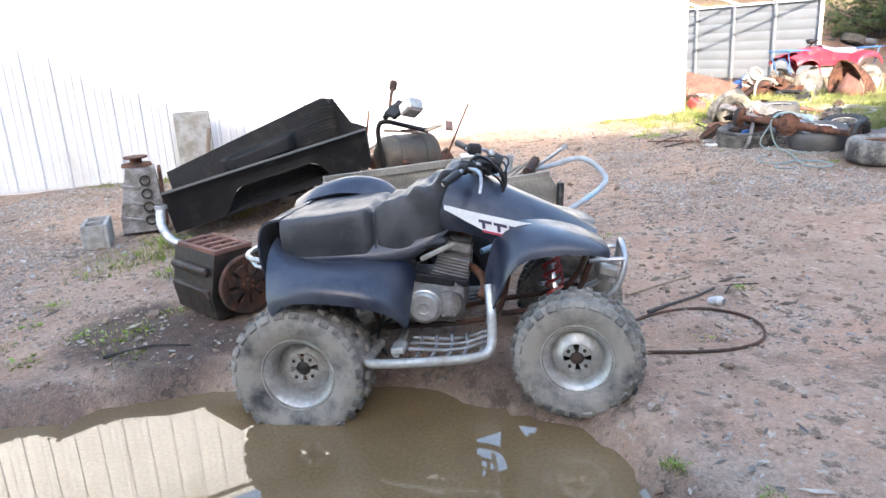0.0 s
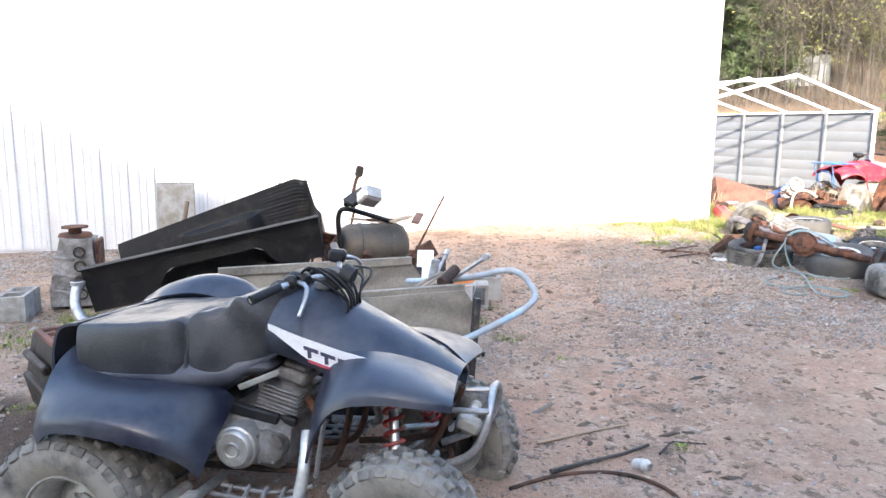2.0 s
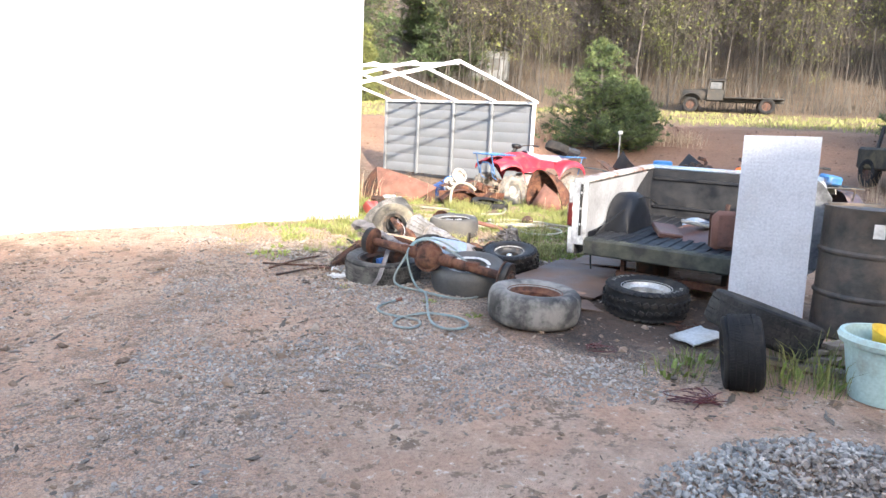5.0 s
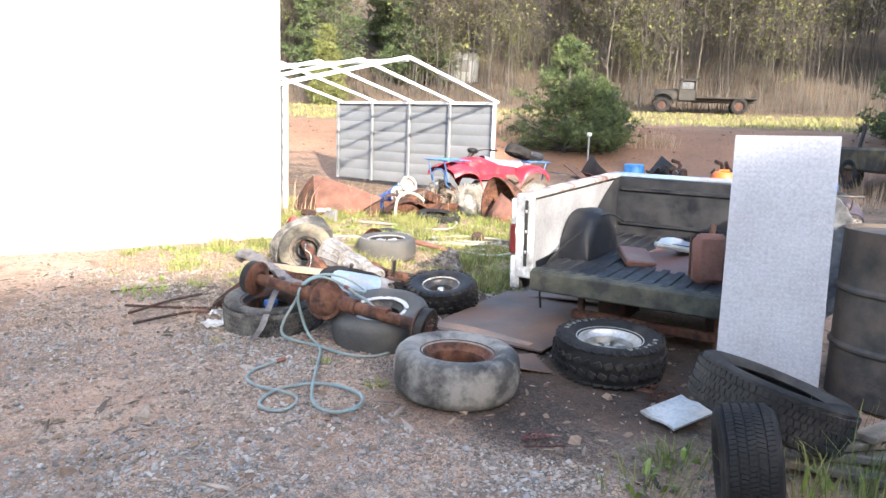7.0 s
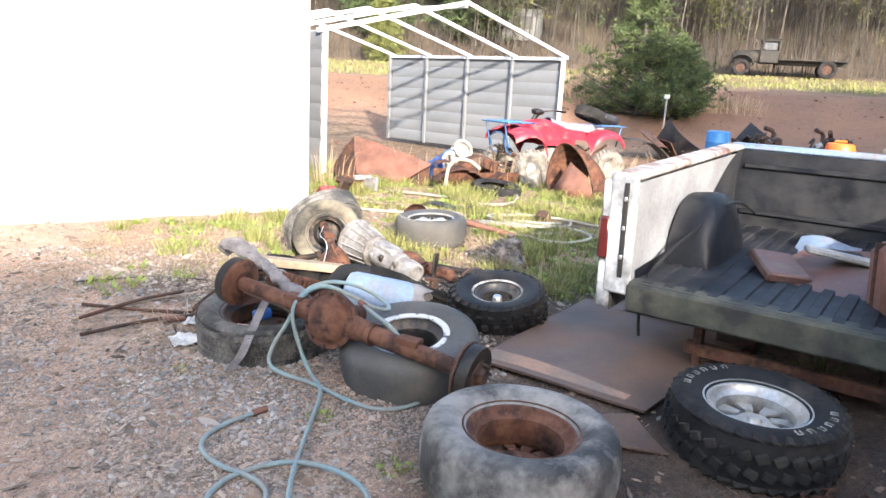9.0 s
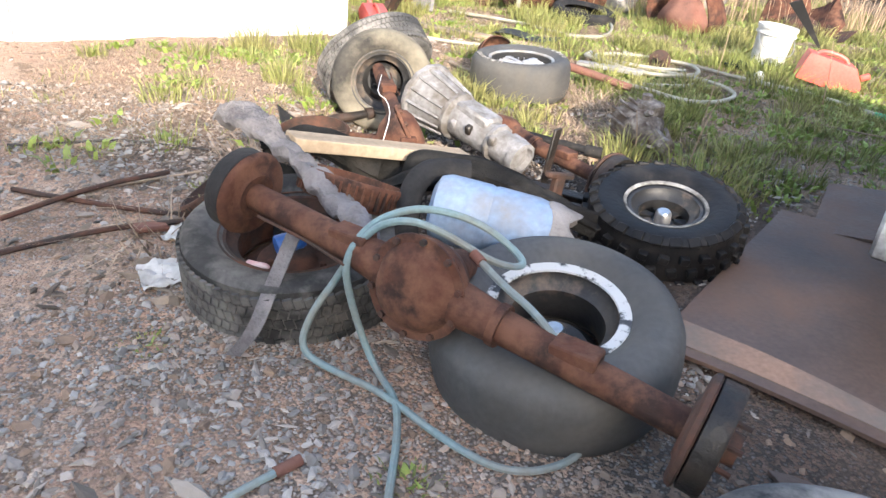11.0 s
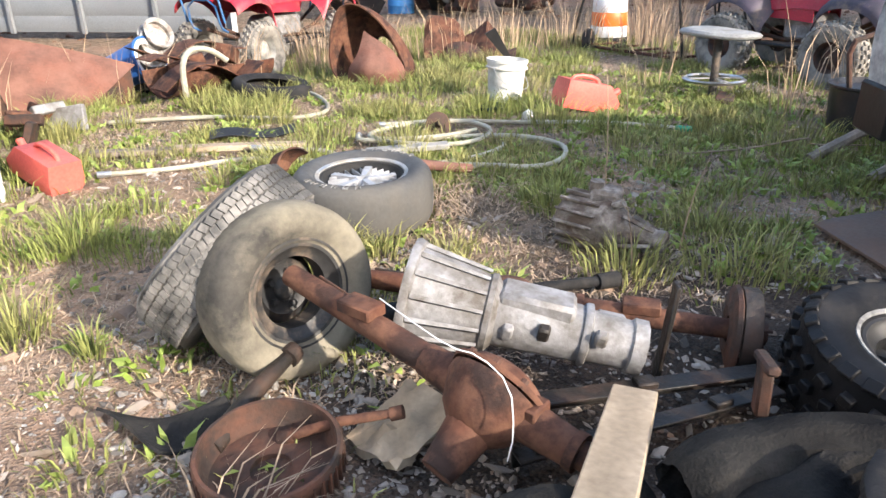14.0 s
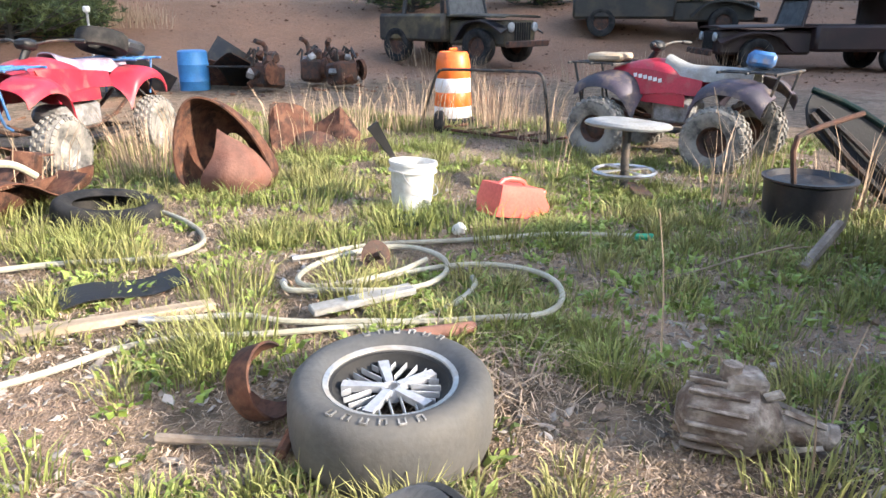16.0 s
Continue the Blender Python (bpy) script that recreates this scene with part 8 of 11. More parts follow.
def truck_side_litter():
    b = Mesh()
    b.sheet(lambda u, v: (0.27 * u, 0.21 * v, 0.05 + 0.02 * u + 0.008 * math.sin(6 * v)), 6, 6, 0.012)
    solo("broken_board", b, paper_mat, at(4.95, 6.34, -0.02, 3, -4, 12), "broken grey-white board lying on weeds", "board")
    b = Mesh()
    b.box((0, 0, 0.07), (0.36, 0.12, 0.13), bev=0.01)
    b.box((0.22, 0.05, 0.05), (0.3, 0.1, 0.08), (0, 0, 20), 0.01)
    solo("broken_block", b, concrete, at(4.98, 5.92, 0, 0, 0, 40), "broken grey concrete under a tyre", "concrete")
    for k in range(4):
        b = Mesh()
        b.box((0, 0, 0), (0.55, 0.09, 0.03), bev=0.004)
        solo("old_plank", b, old_wood, at(5.35 + 0.12 * k, 5.75 + 0.05 * k, 0.03 + 0.028 * k, 0, 3, -35 + 18 * k), "rotten grey plank lying in weeds", "plank", "rotten planks")
    rng = random.Random(3)
    for cx, cy, n, mt, lab in ((4.42, 5.56, 7, lens_red, "tangle of red wire on the dirt"), (5.12, 6.72, 6, rust, "tangle of red-brown wire on black dirt"), (4.35, 6.42, 2, lens_red, "loop of red wire on black dirt")):
        b = Mesh()
        for k in range(n):
            pts = [(cx + rng.uniform(-0.16, 0.16), cy + rng.uniform(-0.12, 0.12)) for _ in range(6)]
            b.tube([(x, y, land(x, y) + rng.uniform(0.006, 0.035)) for x, y in pts], 0.003, 5, smooth=2)
        tagged(solo("tangled_wire", b, mt, Matrix(), lab, "wire", "tangled wires"), kind="stuff")
    # white fender behind the plate
    b = Mesh()
    patch(b, [[(0, 0, 0.5), (0, 0.1, 0.75), (0, 0.05, 1.12)], [(0.15, -0.05, 0.5), (0.15, 0.05, 0.8), (0.15, 0, 1.16)], [(0.27, -0.05, 0.62), (0.27, 0.0, 0.8), (0.25, 0, 1.05)]], 8, 10, 0.01)
    solo("car_fender", b, truck_white, at(5.92, 6.78, -0.16, 0, 0, -45), "white car fender standing by the drum", "fender")
    # rubber mats and boards
    b = Mesh()
    q = [(4.22, 7.92), (5.10, 8.72), (5.85, 8.10), (4.76, 7.36)]

    def bil(u, v, z):
        x = (q[0][0] * (1 - u) + q[1][0] * u) * (1 - v) + (q[3][0] * (1 - u) + q[2][0] * u) * v
        y = (q[0][1] * (1 - u) + q[1][1] * u) * (1 - v) + (q[3][1] * (1 - u) + q[2][1] * u) * v
        return (x, y, land(x, y) + z + 0.01 * noise.noise((x * 3, y * 3, 0)))
    b.sheet(lambda u, v: bil(u, v, 0.022), 16, 16, 0.012)
    solo("rubber_mat", b, mat_rubber, Matrix(), "worn brown rubber mat lying on dirt", "mat")
    b = Mesh()
    b.sheet(lambda u, v: bil(0.03 + 0.10 * v * (1 - 0.6 * u), 0.02 + 0.85 * u, 0.036), 12, 3, 0.008)
    solo("thin_board", b, board_brown, Matrix(), "thin brown board on the rubber mat", "board")
    b = Mesh()
    b.sheet(lambda u, v: (4.30 + 0.42 * u, 7.22 + 0.28 * v - 0.12 * u, land(4.5, 7.2) + 0.018 + 0.012 * math.sin(4 * u + 3 * v)), 8, 6, 0.008)
    solo("rubber_scrap", b, mat_rubber, Matrix(), "torn black rubber piece between the tyres", "rubber scrap")
    b = Mesh()
    b.sheet(lambda u, v: (5.52 + 0.62 * u - 0.40 * v, 9.02 - 0.42 * u - 0.46 * v, land(5.6, 9.0) + 0.035 + 0.02 * math.sin(3 * u)), 8, 8, 0.01)
    solo("rubber_mat", b, mat_rubber, Matrix(), "brown rubber mat lying in the grass", "mat")
    b = Mesh()
    pts = [(4.05, 3.78), (3.85, 4.02), (3.72, 4.35), (3.80, 4.62), (4.02, 4.70)]
    b.tube([(x, y, land(x, y) + 0.015) for x, y in pts], 0.012, 8, smooth=3)
    solo("green_hose", b, hose_mat, Matrix(), "short faded green hose on gravel", "hose")


truck_side_litter()


# ---- grassy yard behind the pile ----
def utility_quad(m, paint, fender, seat_m, label, rack_m, spare=False, box=True, longer=0.0):
    t = thing("utility_quad_bike", m, label, "quad bike", "utility quads")

    def P(n, b, mt, parent=t, label=""):
        up = 0.08 if spare and n not in ("tyre", "tread", "rim", "chassis", "engine", "foot_board") else 0.0
        b.v = [(v[0] + longer * max(-1.0, min(1.0, v[0] / 0.28)), v[1], v[2] + up) for v in b.v]
        return part(n, b, mt, parent, label)
    R, w, rr = 0.285, 0.20, 0.135
    flare = fender
    for x in (-0.58, 0.58):
        for s in (-1, 1):
            base = Matrix.Translation((x, s * 0.44, R)) @ Euler((radians(90 if s < 0 else -90), 0, 0)).to_matrix().to_4x4()
            b = tyre_mesh(R, rr, w)
            b.v = [tuple(base @ Vector(v)) for v in b.v]
            ty = P("tyre", b, rubber_mud)
            b = tread_mesh(R, w, "knob")
            b.v = [tuple(base @ Vector(v)) for v in b.v]
            P("tread", b, rubber_mud, ty)
            b = Mesh(base)
            b.lathe([(rr + 0.01, 0.075), (rr - 0.01, 0.06), (rr - 0.03, 0.0), (rr * 0.6, 0.02), (rr * 0.3, 0.03), (0, 0.03)], 24)
            b.lathe([(rr + 0.01, -0.075), (rr - 0.03, 0.0)], 24)
            P("rim", b, rust_dark if box else alloy, ty)
    for s in (-1, 1):
        b = Mesh()
        patch(b, [[(-0.95, s * 0.18, 0.66), (-0.95, s * 0.32, 0.64), (-0.94, s * 0.41, 0.58), (-0.92, s * 0.42, 0.50)], [(-0.82, s * 0.17, 0.77), (-0.82, s * 0.34, 0.75), (-0.81, s * 0.43, 0.70), (-0.80, s * 0.45, 0.63)], [(-0.60, s * 0.16, 0.80), (-0.59, s * 0.34, 0.79), (-0.58, s * 0.43, 0.75), (-0.58, s * 0.46, 0.68)],
                  [(-0.40, s * 0.16, 0.76), (-0.38, s * 0.32, 0.73), (-0.37, s * 0.41, 0.67), (-0.37, s * 0.43, 0.60)], [(-0.28, s * 0.15, 0.66), (-0.27, s * 0.29, 0.58), (-0.27, s * 0.37, 0.48), (-0.27, s * 0.39, 0.40)]], 14, 10, 0.012)
        P("rear_fender", b, fender)
        b = Mesh()
        patch(b, [[(0.24, s * 0.15, 0.64), (0.24, s * 0.28, 0.54), (0.24, s * 0.36, 0.44), (0.24, s * 0.38, 0.36)], [(0.32, s * 0.15, 0.76), (0.33, s * 0.32, 0.70), (0.34, s * 0.41, 0.63), (0.34, s * 0.43, 0.56)], [(0.46, s * 0.15, 0.81), (0.47, s * 0.34, 0.78), (0.49, s * 0.43, 0.73), (0.49, s * 0.46, 0.66)], [(0.66, s * 0.15, 0.81), (0.67, s * 0.34, 0.79), (0.68, s * 0.43, 0.74), (0.68, s * 0.46, 0.67)],
                  [(0.86, s * 0.15, 0.74), (0.87, s * 0.32, 0.71), (0.87, s * 0.40, 0.65), (0.87, s * 0.42, 0.58)]], 14, 10, 0.012)
        P("front_fender", b, fender if box else paint)
        b = Mesh()
        patch(b, [[(-0.30, s * 0.17, 0.76), (-0.30, s * 0.20, 0.62)], [(-0.05, s * 0.19, 0.80), (-0.02, s * 0.22, 0.64)], [(0.22, s * 0.20, 0.84), (0.18, s * 0.23, 0.62)], [(0.42, s * 0.19, 0.84), (0.34, s * 0.23, 0.60)]], 12, 6, 0.012)
        side = P("side_panel", b, paint)
        if box:
            for k in range(6):
                b = Mesh()
                b.box((0.33 - 0.05 * k, s * 0.218, 0.785 - 0.008 * k), (0.034, 0.006, 0.035), (0, 8, 0))
                P("decal_bar", b, decal_white, side)
        b = Mesh()
        b.box((0.0, s * 0.36, 0.33), (0.46, 0.18, 0.03), bev=0.01)
        P("foot_board", b, black_plastic)
    b = Mesh()
    patch(b, [[(-0.16, y, 0.62 + k) for y, k in ((-0.20, -0.1), (-0.17, 0.10), (0, 0.16), (0.17, 0.10), (0.20, -0.1))], [(0.10, y, 0.72 + k) for y, k in ((-0.22, -0.18), (-0.18, 0.12), (0, 0.20), (0.18, 0.12), (0.22, -0.18))],
              [(0.34, y, 0.74 + k) for y, k in ((-0.21, -0.18), (-0.17, 0.12), (0, 0.18), (0.17, 0.12), (0.21, -0.18))], [(0.62, y, 0.76 + k) for y, k in ((-0.2, -0.06), (-0.15, 0.05), (0, 0.08), (0.15, 0.05), (0.2, -0.06))]], 14, 12, 0.012)
    P("tank_cover", b, paint)
    b = Mesh()
    patch(b, [[(-0.72, y, 0.80 + k) for y, k in ((-0.13, -0.05), (-0.10, 0.05), (0, 0.07), (0.10, 0.05), (0.13, -0.05))], [(-0.40, y, 0.80 + k) for y, k in ((-0.16, -0.05), (-0.12, 0.06), (0, 0.08), (0.12, 0.06), (0.16, -0.05))],
              [(-0.10, y, 0.82 + k) for y, k in ((-0.15, -0.05), (-0.10, 0.05), (0, 0.07), (0.10, 0.05), (0.15, -0.05))], [(0.10, y, 0.92 + k) for y, k in ((-0.11, -0.05), (-0.08, 0.03), (0, 0.05), (0.08, 0.03), (0.11, -0.05))]], 14, 12, 0.015)
    P("seat", b, seat_m)
    b = Mesh()
    b.box((-0.02, 0, 0.46), (0.42, 0.30, 0.26), bev=0.05)
    b.tube([(0.04, -0.16, 0.48), (0.04, -0.21, 0.48)], 0.09, 18)
    P("engine", b, alloy_dull)
    b = Mesh()
    for y in (-0.12, 0.12):
        b.tube([(-0.8, y, 0.62), (-0.3, y, 0.36), (0.3, y, 0.34), (0.75, y, 0.5)], 0.02, 8, smooth=1)
    b.tube([(-0.58, -0.35, 0.285), (-0.58, 0.35, 0.285)], 0.03, 8)
    b.tube([(0.58, -0.35, 0.285), (0.58, 0.35, 0.285)], 0.025, 8)
    P("chassis", b, rust_dark)
    b = Mesh()
    b.tube([(0.10, -0.40, 1.06), (0.18, -0.22, 1.08), (0.24, 0, 1.02), (0.18, 0.22, 1.08), (0.10, 0.40, 1.06)], 0.012, 8, smooth=2)
    bar = P("handlebar", b, black_paint)
    b = Mesh()
    b.box((0.24, 0, 1.04), (0.12, 0.15, 0.09), (0, -20, 0), 0.03)
    b.tube([(0.24, 0, 1.0), (0.34, 0, 0.86)], 0.03, 10)
    P("head_cowl", b, black_plastic, bar)
    for s in (-1, 1):
        b = Mesh()
        b.tube([(0.10, s * 0.40, 1.06), (0.14, s * 0.30, 1.07)], 0.018, 8)
        P("grip", b, black_plastic, bar)
    for x0, x1, z in ((-0.98, -0.5, 0.86), (0.5, 0.98, 0.88)):
        for k in range(6):
            b = Mesh()
            y = -0.30 + 0.12 * k
            b.tube([(x0, y, z), (x1, y, z)], 0.011, 6)
            P("rack_bar", b, rack_m)
        for x in (x0, (x0 + x1) / 2, x1):
            b = Mesh()
            b.tube([(x, -0.36, z - 0.005), (x, 0.36, z - 0.005)], 0.013, 6)
            P("rack_bar", b, rack_m)
        for y in (-0.25, 0.25):
            b = Mesh()
            b.tube([(x0 if x0 < 0 else x1, y, z), (x0 * 0.9 if x0 < 0 else x1 * 0.9, y, 0.5)], 0.012, 6)
            P("rack_stay", b, rack_m)
    b = Mesh()
    b.tube([(0.78, -0.18, 0.40), (0.90, -0.20, 0.46), (0.92, -0.18, 0.72), (0.92, 0.18, 0.72), (0.90, 0.20, 0.46), (0.78, 0.18, 0.40)], 0.012, 8, smooth=1)
    P("front_guard", b, rack_m)
    if spare:
        b = tyre_mesh(0.24, 0.12, 0.17)
        mm = pose(-0.46, 0.05, 1.03, 0, -20, 0)
        b.v = [tuple(mm @ Vector(v)) for v in b.v]
        P("spare_tyre", b, rubber)
        b = Mesh()
        b.box((-0.80, 0, 0.97), (0.36, 0.44, 0.13), (0, -12, 0), 0.04)
        P("back_rest", b, vinyl)
    if box:
        b = Mesh()
        b.box((0.70, 0.05, 0.93), (0.34, 0.4, 0.07), (0, 0, 12), 0.02)
        P("rack_load", b, lumber)
        b = Mesh()
        b.box((-0.72, -0.02, 0.95), (0.22, 0.26, 0.13), (6, -8, 24), 0.03)
        P("blue_bag", b, blue_rack)
    return t


silver_vinyl = mat("silver_purple_vinyl", (0.36, 0.32, 0.37), (0.22, 0.17, 0.23), 0.45, bump=0.06, scale=9, dirt=MUD, dirt_amount=0.15, dirt_scale=7)
purple_black = mat("faded_black_plastic", (0.035, 0.03, 0.042), (0.06, 0.045, 0.065), 0.55, bump=0.06, dirt=MUD, dirt_amount=0.2, dirt_scale=7)
utility_quad(at(9.16, 10.28, -0.02, 0, 0, 72) @ Matrix.Scale(0.87, 4), red_plastic, purple_black, white_vinyl, "red utility quad bike with grey seat and black fenders", black_paint)
utility_quad(at(7.31, 15.14, -0.02, 0, 0, 197) @ Matrix.Scale(0.94, 4), red_plastic, red_plastic, silver_vinyl, "red quad bike with a spare tyre on its blue rack", blue_rack, True, False, 0.17)
bucket(at(6.76, 11.50, 0.0, 2, 3, 0), 0.30, 0.135, orange_paint, "empty white plastic bucket standing in the grass", residue=False)


def red_can():
    for x, y, rz, tip, lab in ((6.82, 10.86, -28, 12, "sun-faded red plastic fuel can lying in the grass"), (3.80, 11.84, 100, -14, "sun-faded red plastic fuel can by the shed corner")):
        t = thing("fuel_can", at(x, y, 0.09, 0, tip, rz) @ Matrix.Scale(0.85 if x < 5 else 1.0, 4), lab, "fuel can", "fuel cans")
        b = Mesh()
        b.hull([(sx * a, sy * w, z) for sx in (-1, 1) for sy in (-1, 1) for a, w, z in ((0.20, 0.085, -0.08), (0.20, 0.10, 0.0), (0.12 if sx > 0 else 0.19, 0.09, 0.10))])
        part("body", b, red_can_mat, t, "", 60)
        b = Mesh()
        b.tube([(0.19, 0, 0.04), (0.235, 0, 0.075)], 0.022, 10)
        part("spout", b, red_can_mat, t)
        b = Mesh()
        b.tube([(-0.14, 0, 0.09), (-0.10, 0, 0.13), (0.04, 0, 0.13), (0.08, 0, 0.09)], 0.014, 8, smooth=1)
        part("handle", b, red_can_mat, t)


red_can_mat = red_can_paint
red_can()


def cut_tank():
    t = thing("cut_steel_tank", at(6.64, 12.84, 0.0, 0, 0, -47.8), "rusty steel tank cut open, leaning in the grass", "tank")
    rim = [(-0.24, 0.02), (-0.30, 0.16), (-0.29, 0.38), (-0.23, 0.56), (-0.14, 0.62), (-0.01, 0.58), (0.13, 0.45), (0.24, 0.27), (0.30, 0.10), (0.26, 0.0)]
    b = Mesh()
    patch(b, [[(x, 0.02 + 0.10 * (z - 0.2), z) for x, z in rim], [(x * 1.0 + 0.06, 0.18, z * 0.93 + 0.01) for x, z in rim], [(x * 0.80 + 0.10, 0.36, z * 0.72 + 0.03) for x, z in rim], [(x * 0.30 + 0.12, 0.46, z * 0.3 + 0.14) for x, z in rim]], 18, 40, 0.012)
    part("shell", b, rust, t)
    b = Mesh()
    patch(b, [[(-0.02, 0.05, 0.42), (0.04, 0.02, 0.38), (0.12, 0.02, 0.33), (0.20, 0.04, 0.27)], [(-0.06, -0.06, 0.27), (0.05, -0.12, 0.26), (0.17, -0.10, 0.22), (0.28, 0.0, 0.17)],
              [(-0.15, -0.06, 0.12), (0.0, -0.18, 0.14), (0.16, -0.16, 0.11), (0.31, -0.02, 0.09)], [(-0.15, -0.04, 0.0), (0.0, -0.12, 0.0), (0.15, -0.10, 0.0), (0.26, 0.0, 0.0)]], 20, 20, 0.012)
    part("side_flap", b, rust_pale, t)


cut_tank()


def rusty_shards():
    t = thing("torn_sheet_metal", at(8.08, 13.1, 0, 0, 0, -55.1), "torn dark rusty sheet metal standing in dry grass", "sheet metal")
    top = [(-0.39, 0.33), (-0.34, 0.45), (-0.19, 0.43), (-0.10, 0.40), (-0.04, 0.34), (0.0, 0.24), (0.10, 0.29), (0.17, 0.35), (0.23, 0.40), (0.29, 0.33), (0.40, 0.17)]
    b = Mesh()
    rows = [[(x * (0.9 + 0.1 * f), -0.10 * (1 - f) + 0.16 * f + 0.10 * math.cos(5 * x), z * f - 0.02) for x, z in top] for f in (0, 0.33, 0.66, 1.0)]
    for i in range(3):
        o = len(b.v)
        n = len(top)
        b.add(rows[i] + rows[i + 1], [(k, k + 1, n + k + 1, n + k) for k in range(n - 1)])
    part("torn_panel", b, rust, t)
    b = Mesh()
    b.sheet(lambda u, v: (-0.40 + 0.12 * u + 0.04 * v, 0.10 + 0.12 * u, 0.02 + 0.40 * v), 4, 4, 0.006)
    part("bent_edge", b, rust_dark, t)
    b = Mesh()
    b.sheet(lambda u, v: (-0.15 + 0.68 * u, -0.22 + 0.30 * v, 0.02 + 0.14 * v * (1 - 0.4 * u) + 0.04 * math.sin(7 * u)), 10, 4, 0.006)
    part("flat_panel", b, rust_dark, t)
    b = Mesh()
    b.sheet(lambda u, v: (0.10 * (u - 0.5) * (1 - 0.8 * v) + 0.14 * v, 0, 0.02 + 0.46 * (1 - v)), 4, 8, 0.01)
    solo("mower_blade_guard", b, black_plastic, at(7.45, 12.05, 0.0, 10, -25, -20), "black pointed plastic guard standing in grass", "guard")
    # leaning rusty culvert half behind the shed
    t = thing("culvert_half", at(4.6, 13.9, 0, 0, 0, -7.8), "rusty half of a steel culvert leaning by the carport", "culvert")
    b = Mesh()
    patch(b, [[(-0.39, 0.40, 0.56), (-0.10, 0.32, 0.49), (0.28, 0.22, 0.38), (0.60, 0.12, 0.27)], [(-0.38, 0.18, 0.34), (-0.12, 0.12, 0.32), (0.16, 0.06, 0.25), (0.42, 0.02, 0.17)], [(-0.34, 0.02, 0.10), (-0.20, -0.02, 0.12), (0.0, -0.05, 0.09), (0.22, -0.06, 0.05)], [(-0.30, -0.06, -0.02), (-0.22, -0.08, -0.02), (-0.08, -0.10, -0.02), (0.08, -0.10, -0.02)]], 16, 20, 0.010)
    part("shell", b, rust_pale, t)
    b = Mesh()
    patch(b, [[(-0.40, 0.41, 0.55), (-0.52, 0.40, 0.40), (-0.66, 0.36, 0.16)], [(-0.38, 0.18, 0.33), (-0.48, 0.22, 0.22), (-0.60, 0.24, 0.05)], [(-0.32, 0.0, 0.02), (-0.42, 0.06, 0.02), (-0.55, 0.12, -0.01)]], 10, 10, 0.008)
    part("bent_side", b, rust_dark, t)
    b = Mesh()
    b.sheet(lambda u, v: (0.10 + 0.48 * u, 0.0 + 0.16 * u + 0.04 * v, -0.02 + v * (0.06 + 0.20 * u)), 6, 3, 0.008)
    part("dark_end", b, rust_dark, t)
    for k in range(3):
        b = Mesh()
        b.sheet(lambda u, v: (0.30 + 0.85 * u + 0.1 * k, 0.05 + 0.30 * k + 0.25 * v, 0.10 + 0.16 * abs(math.sin(4 * u + k)) + 0.04 * k), 10, 5, 0.008)
        solo("rusty_sheet", b, rust, at(4.85, 13.3 + 0.1 * k), "bent rusty sheet metal in the weeds", "sheet metal", "rusty sheets")
    for k, (x, y, mt, lab, nm) in enumerate(((4.12, 13.05, rust, "rusty scrap bracket by the shed", "scrap_bracket"), (4.0, 12.65, rust_dark, "dark scrap bracket by the shed", "scrap_bracket"), (4.30, 12.95, alloy_dull, "grey scrap bracket by the shed", "scrap_bracket"))):
        b = Mesh()
        b.box((0, 0, 0.08), (0.26, 0.04, 0.16), (20, 10, 15 * k), 0.006)
        b.box((0.08, 0.05, 0.15), (0.05, 0.2, 0.06), (0, 30, 0), 0.006)
        solo(nm, b, mt, at(x, y, 0, 0, 0, 50 * k), lab, "scrap", "scrap brackets")
    # row of wheel hubs, tubs and troughs by the quads
    t = thing("rim_stack", at(5.70, 14.72) @ Matrix.Scale(0.85, 4), "stack of white wheel rims on a black tyre", "wheel rims")
    for k in range(3):
        b = Mesh(pose(0.05 * k, 0.0, 0.36 + 0.10 * k, 60, 10 * k, 0))
        b.lathe([(0.16, -0.08), (0.17, -0.07), (0.14, -0.04), (0.14, 0.04), (0.17, 0.07), (0.16, 0.08), (0.13, 0.05), (0.13, 0.0), (0, 0.01)], 28)
        part("rim", b, rim_dirty, t)
    b = Mesh(pose(0, 0, 0.14))
    b.lathe([(0.12, 0.1), (0.2, 0.13), (0.26, 0.1), (0.27, 0), (0.26, -0.1), (0.2, -0.13), (0.12, -0.1)], 32, True)
    part("tyre", b, rubber, t)
    t = thing("blue_tub", at(5.55, 14.75), "bright blue plastic tub tipped on its side", "tub")
    b = Mesh(pose(0, 0, 0.22, 70, 0, 30))
    b.lathe([(0, -0.2), (0.17, -0.2), (0.20, 0.18), (0.215, 0.18), (0.215, 0.2), (0.195, 0.2), (0.16, -0.18), (0, -0.18)], 30)
    part("tub", b, bright_blue, t)
    b = Mesh(pose(0, 0, 0.22, 70, 0, 30))
    b.lathe([(0.198, 0.195), (0.15, 0.19), (0.15, 0.16)], 30)
    part("rim_ring", b, white_plastic, t)
    t = thing("rusty_trough", at(5.75, 13.75, 0, 0, 0, 12), "broken rusty trough lying in the weeds", "trough")
    b = Mesh()
    b.sheet(lambda u, v: (-0.5 + 1.0 * u, 0.22 * math.cos(math.pi * v), 0.24 - 0.2 * math.sin(math.pi * v)), 8, 10, 0.01)
    part("trough", b, rust, t)
    b = Mesh()
    b.box((0.2, 0.02, 0.30), (0.22, 0.14, 0.12), (10, 20, 30), 0.01)
    b.box((-0.2, 0.05, 0.26), (0.3, 0.06, 0.10), (0, -15, -20), 0.01)
    part("broken_casting", b, rust, t)
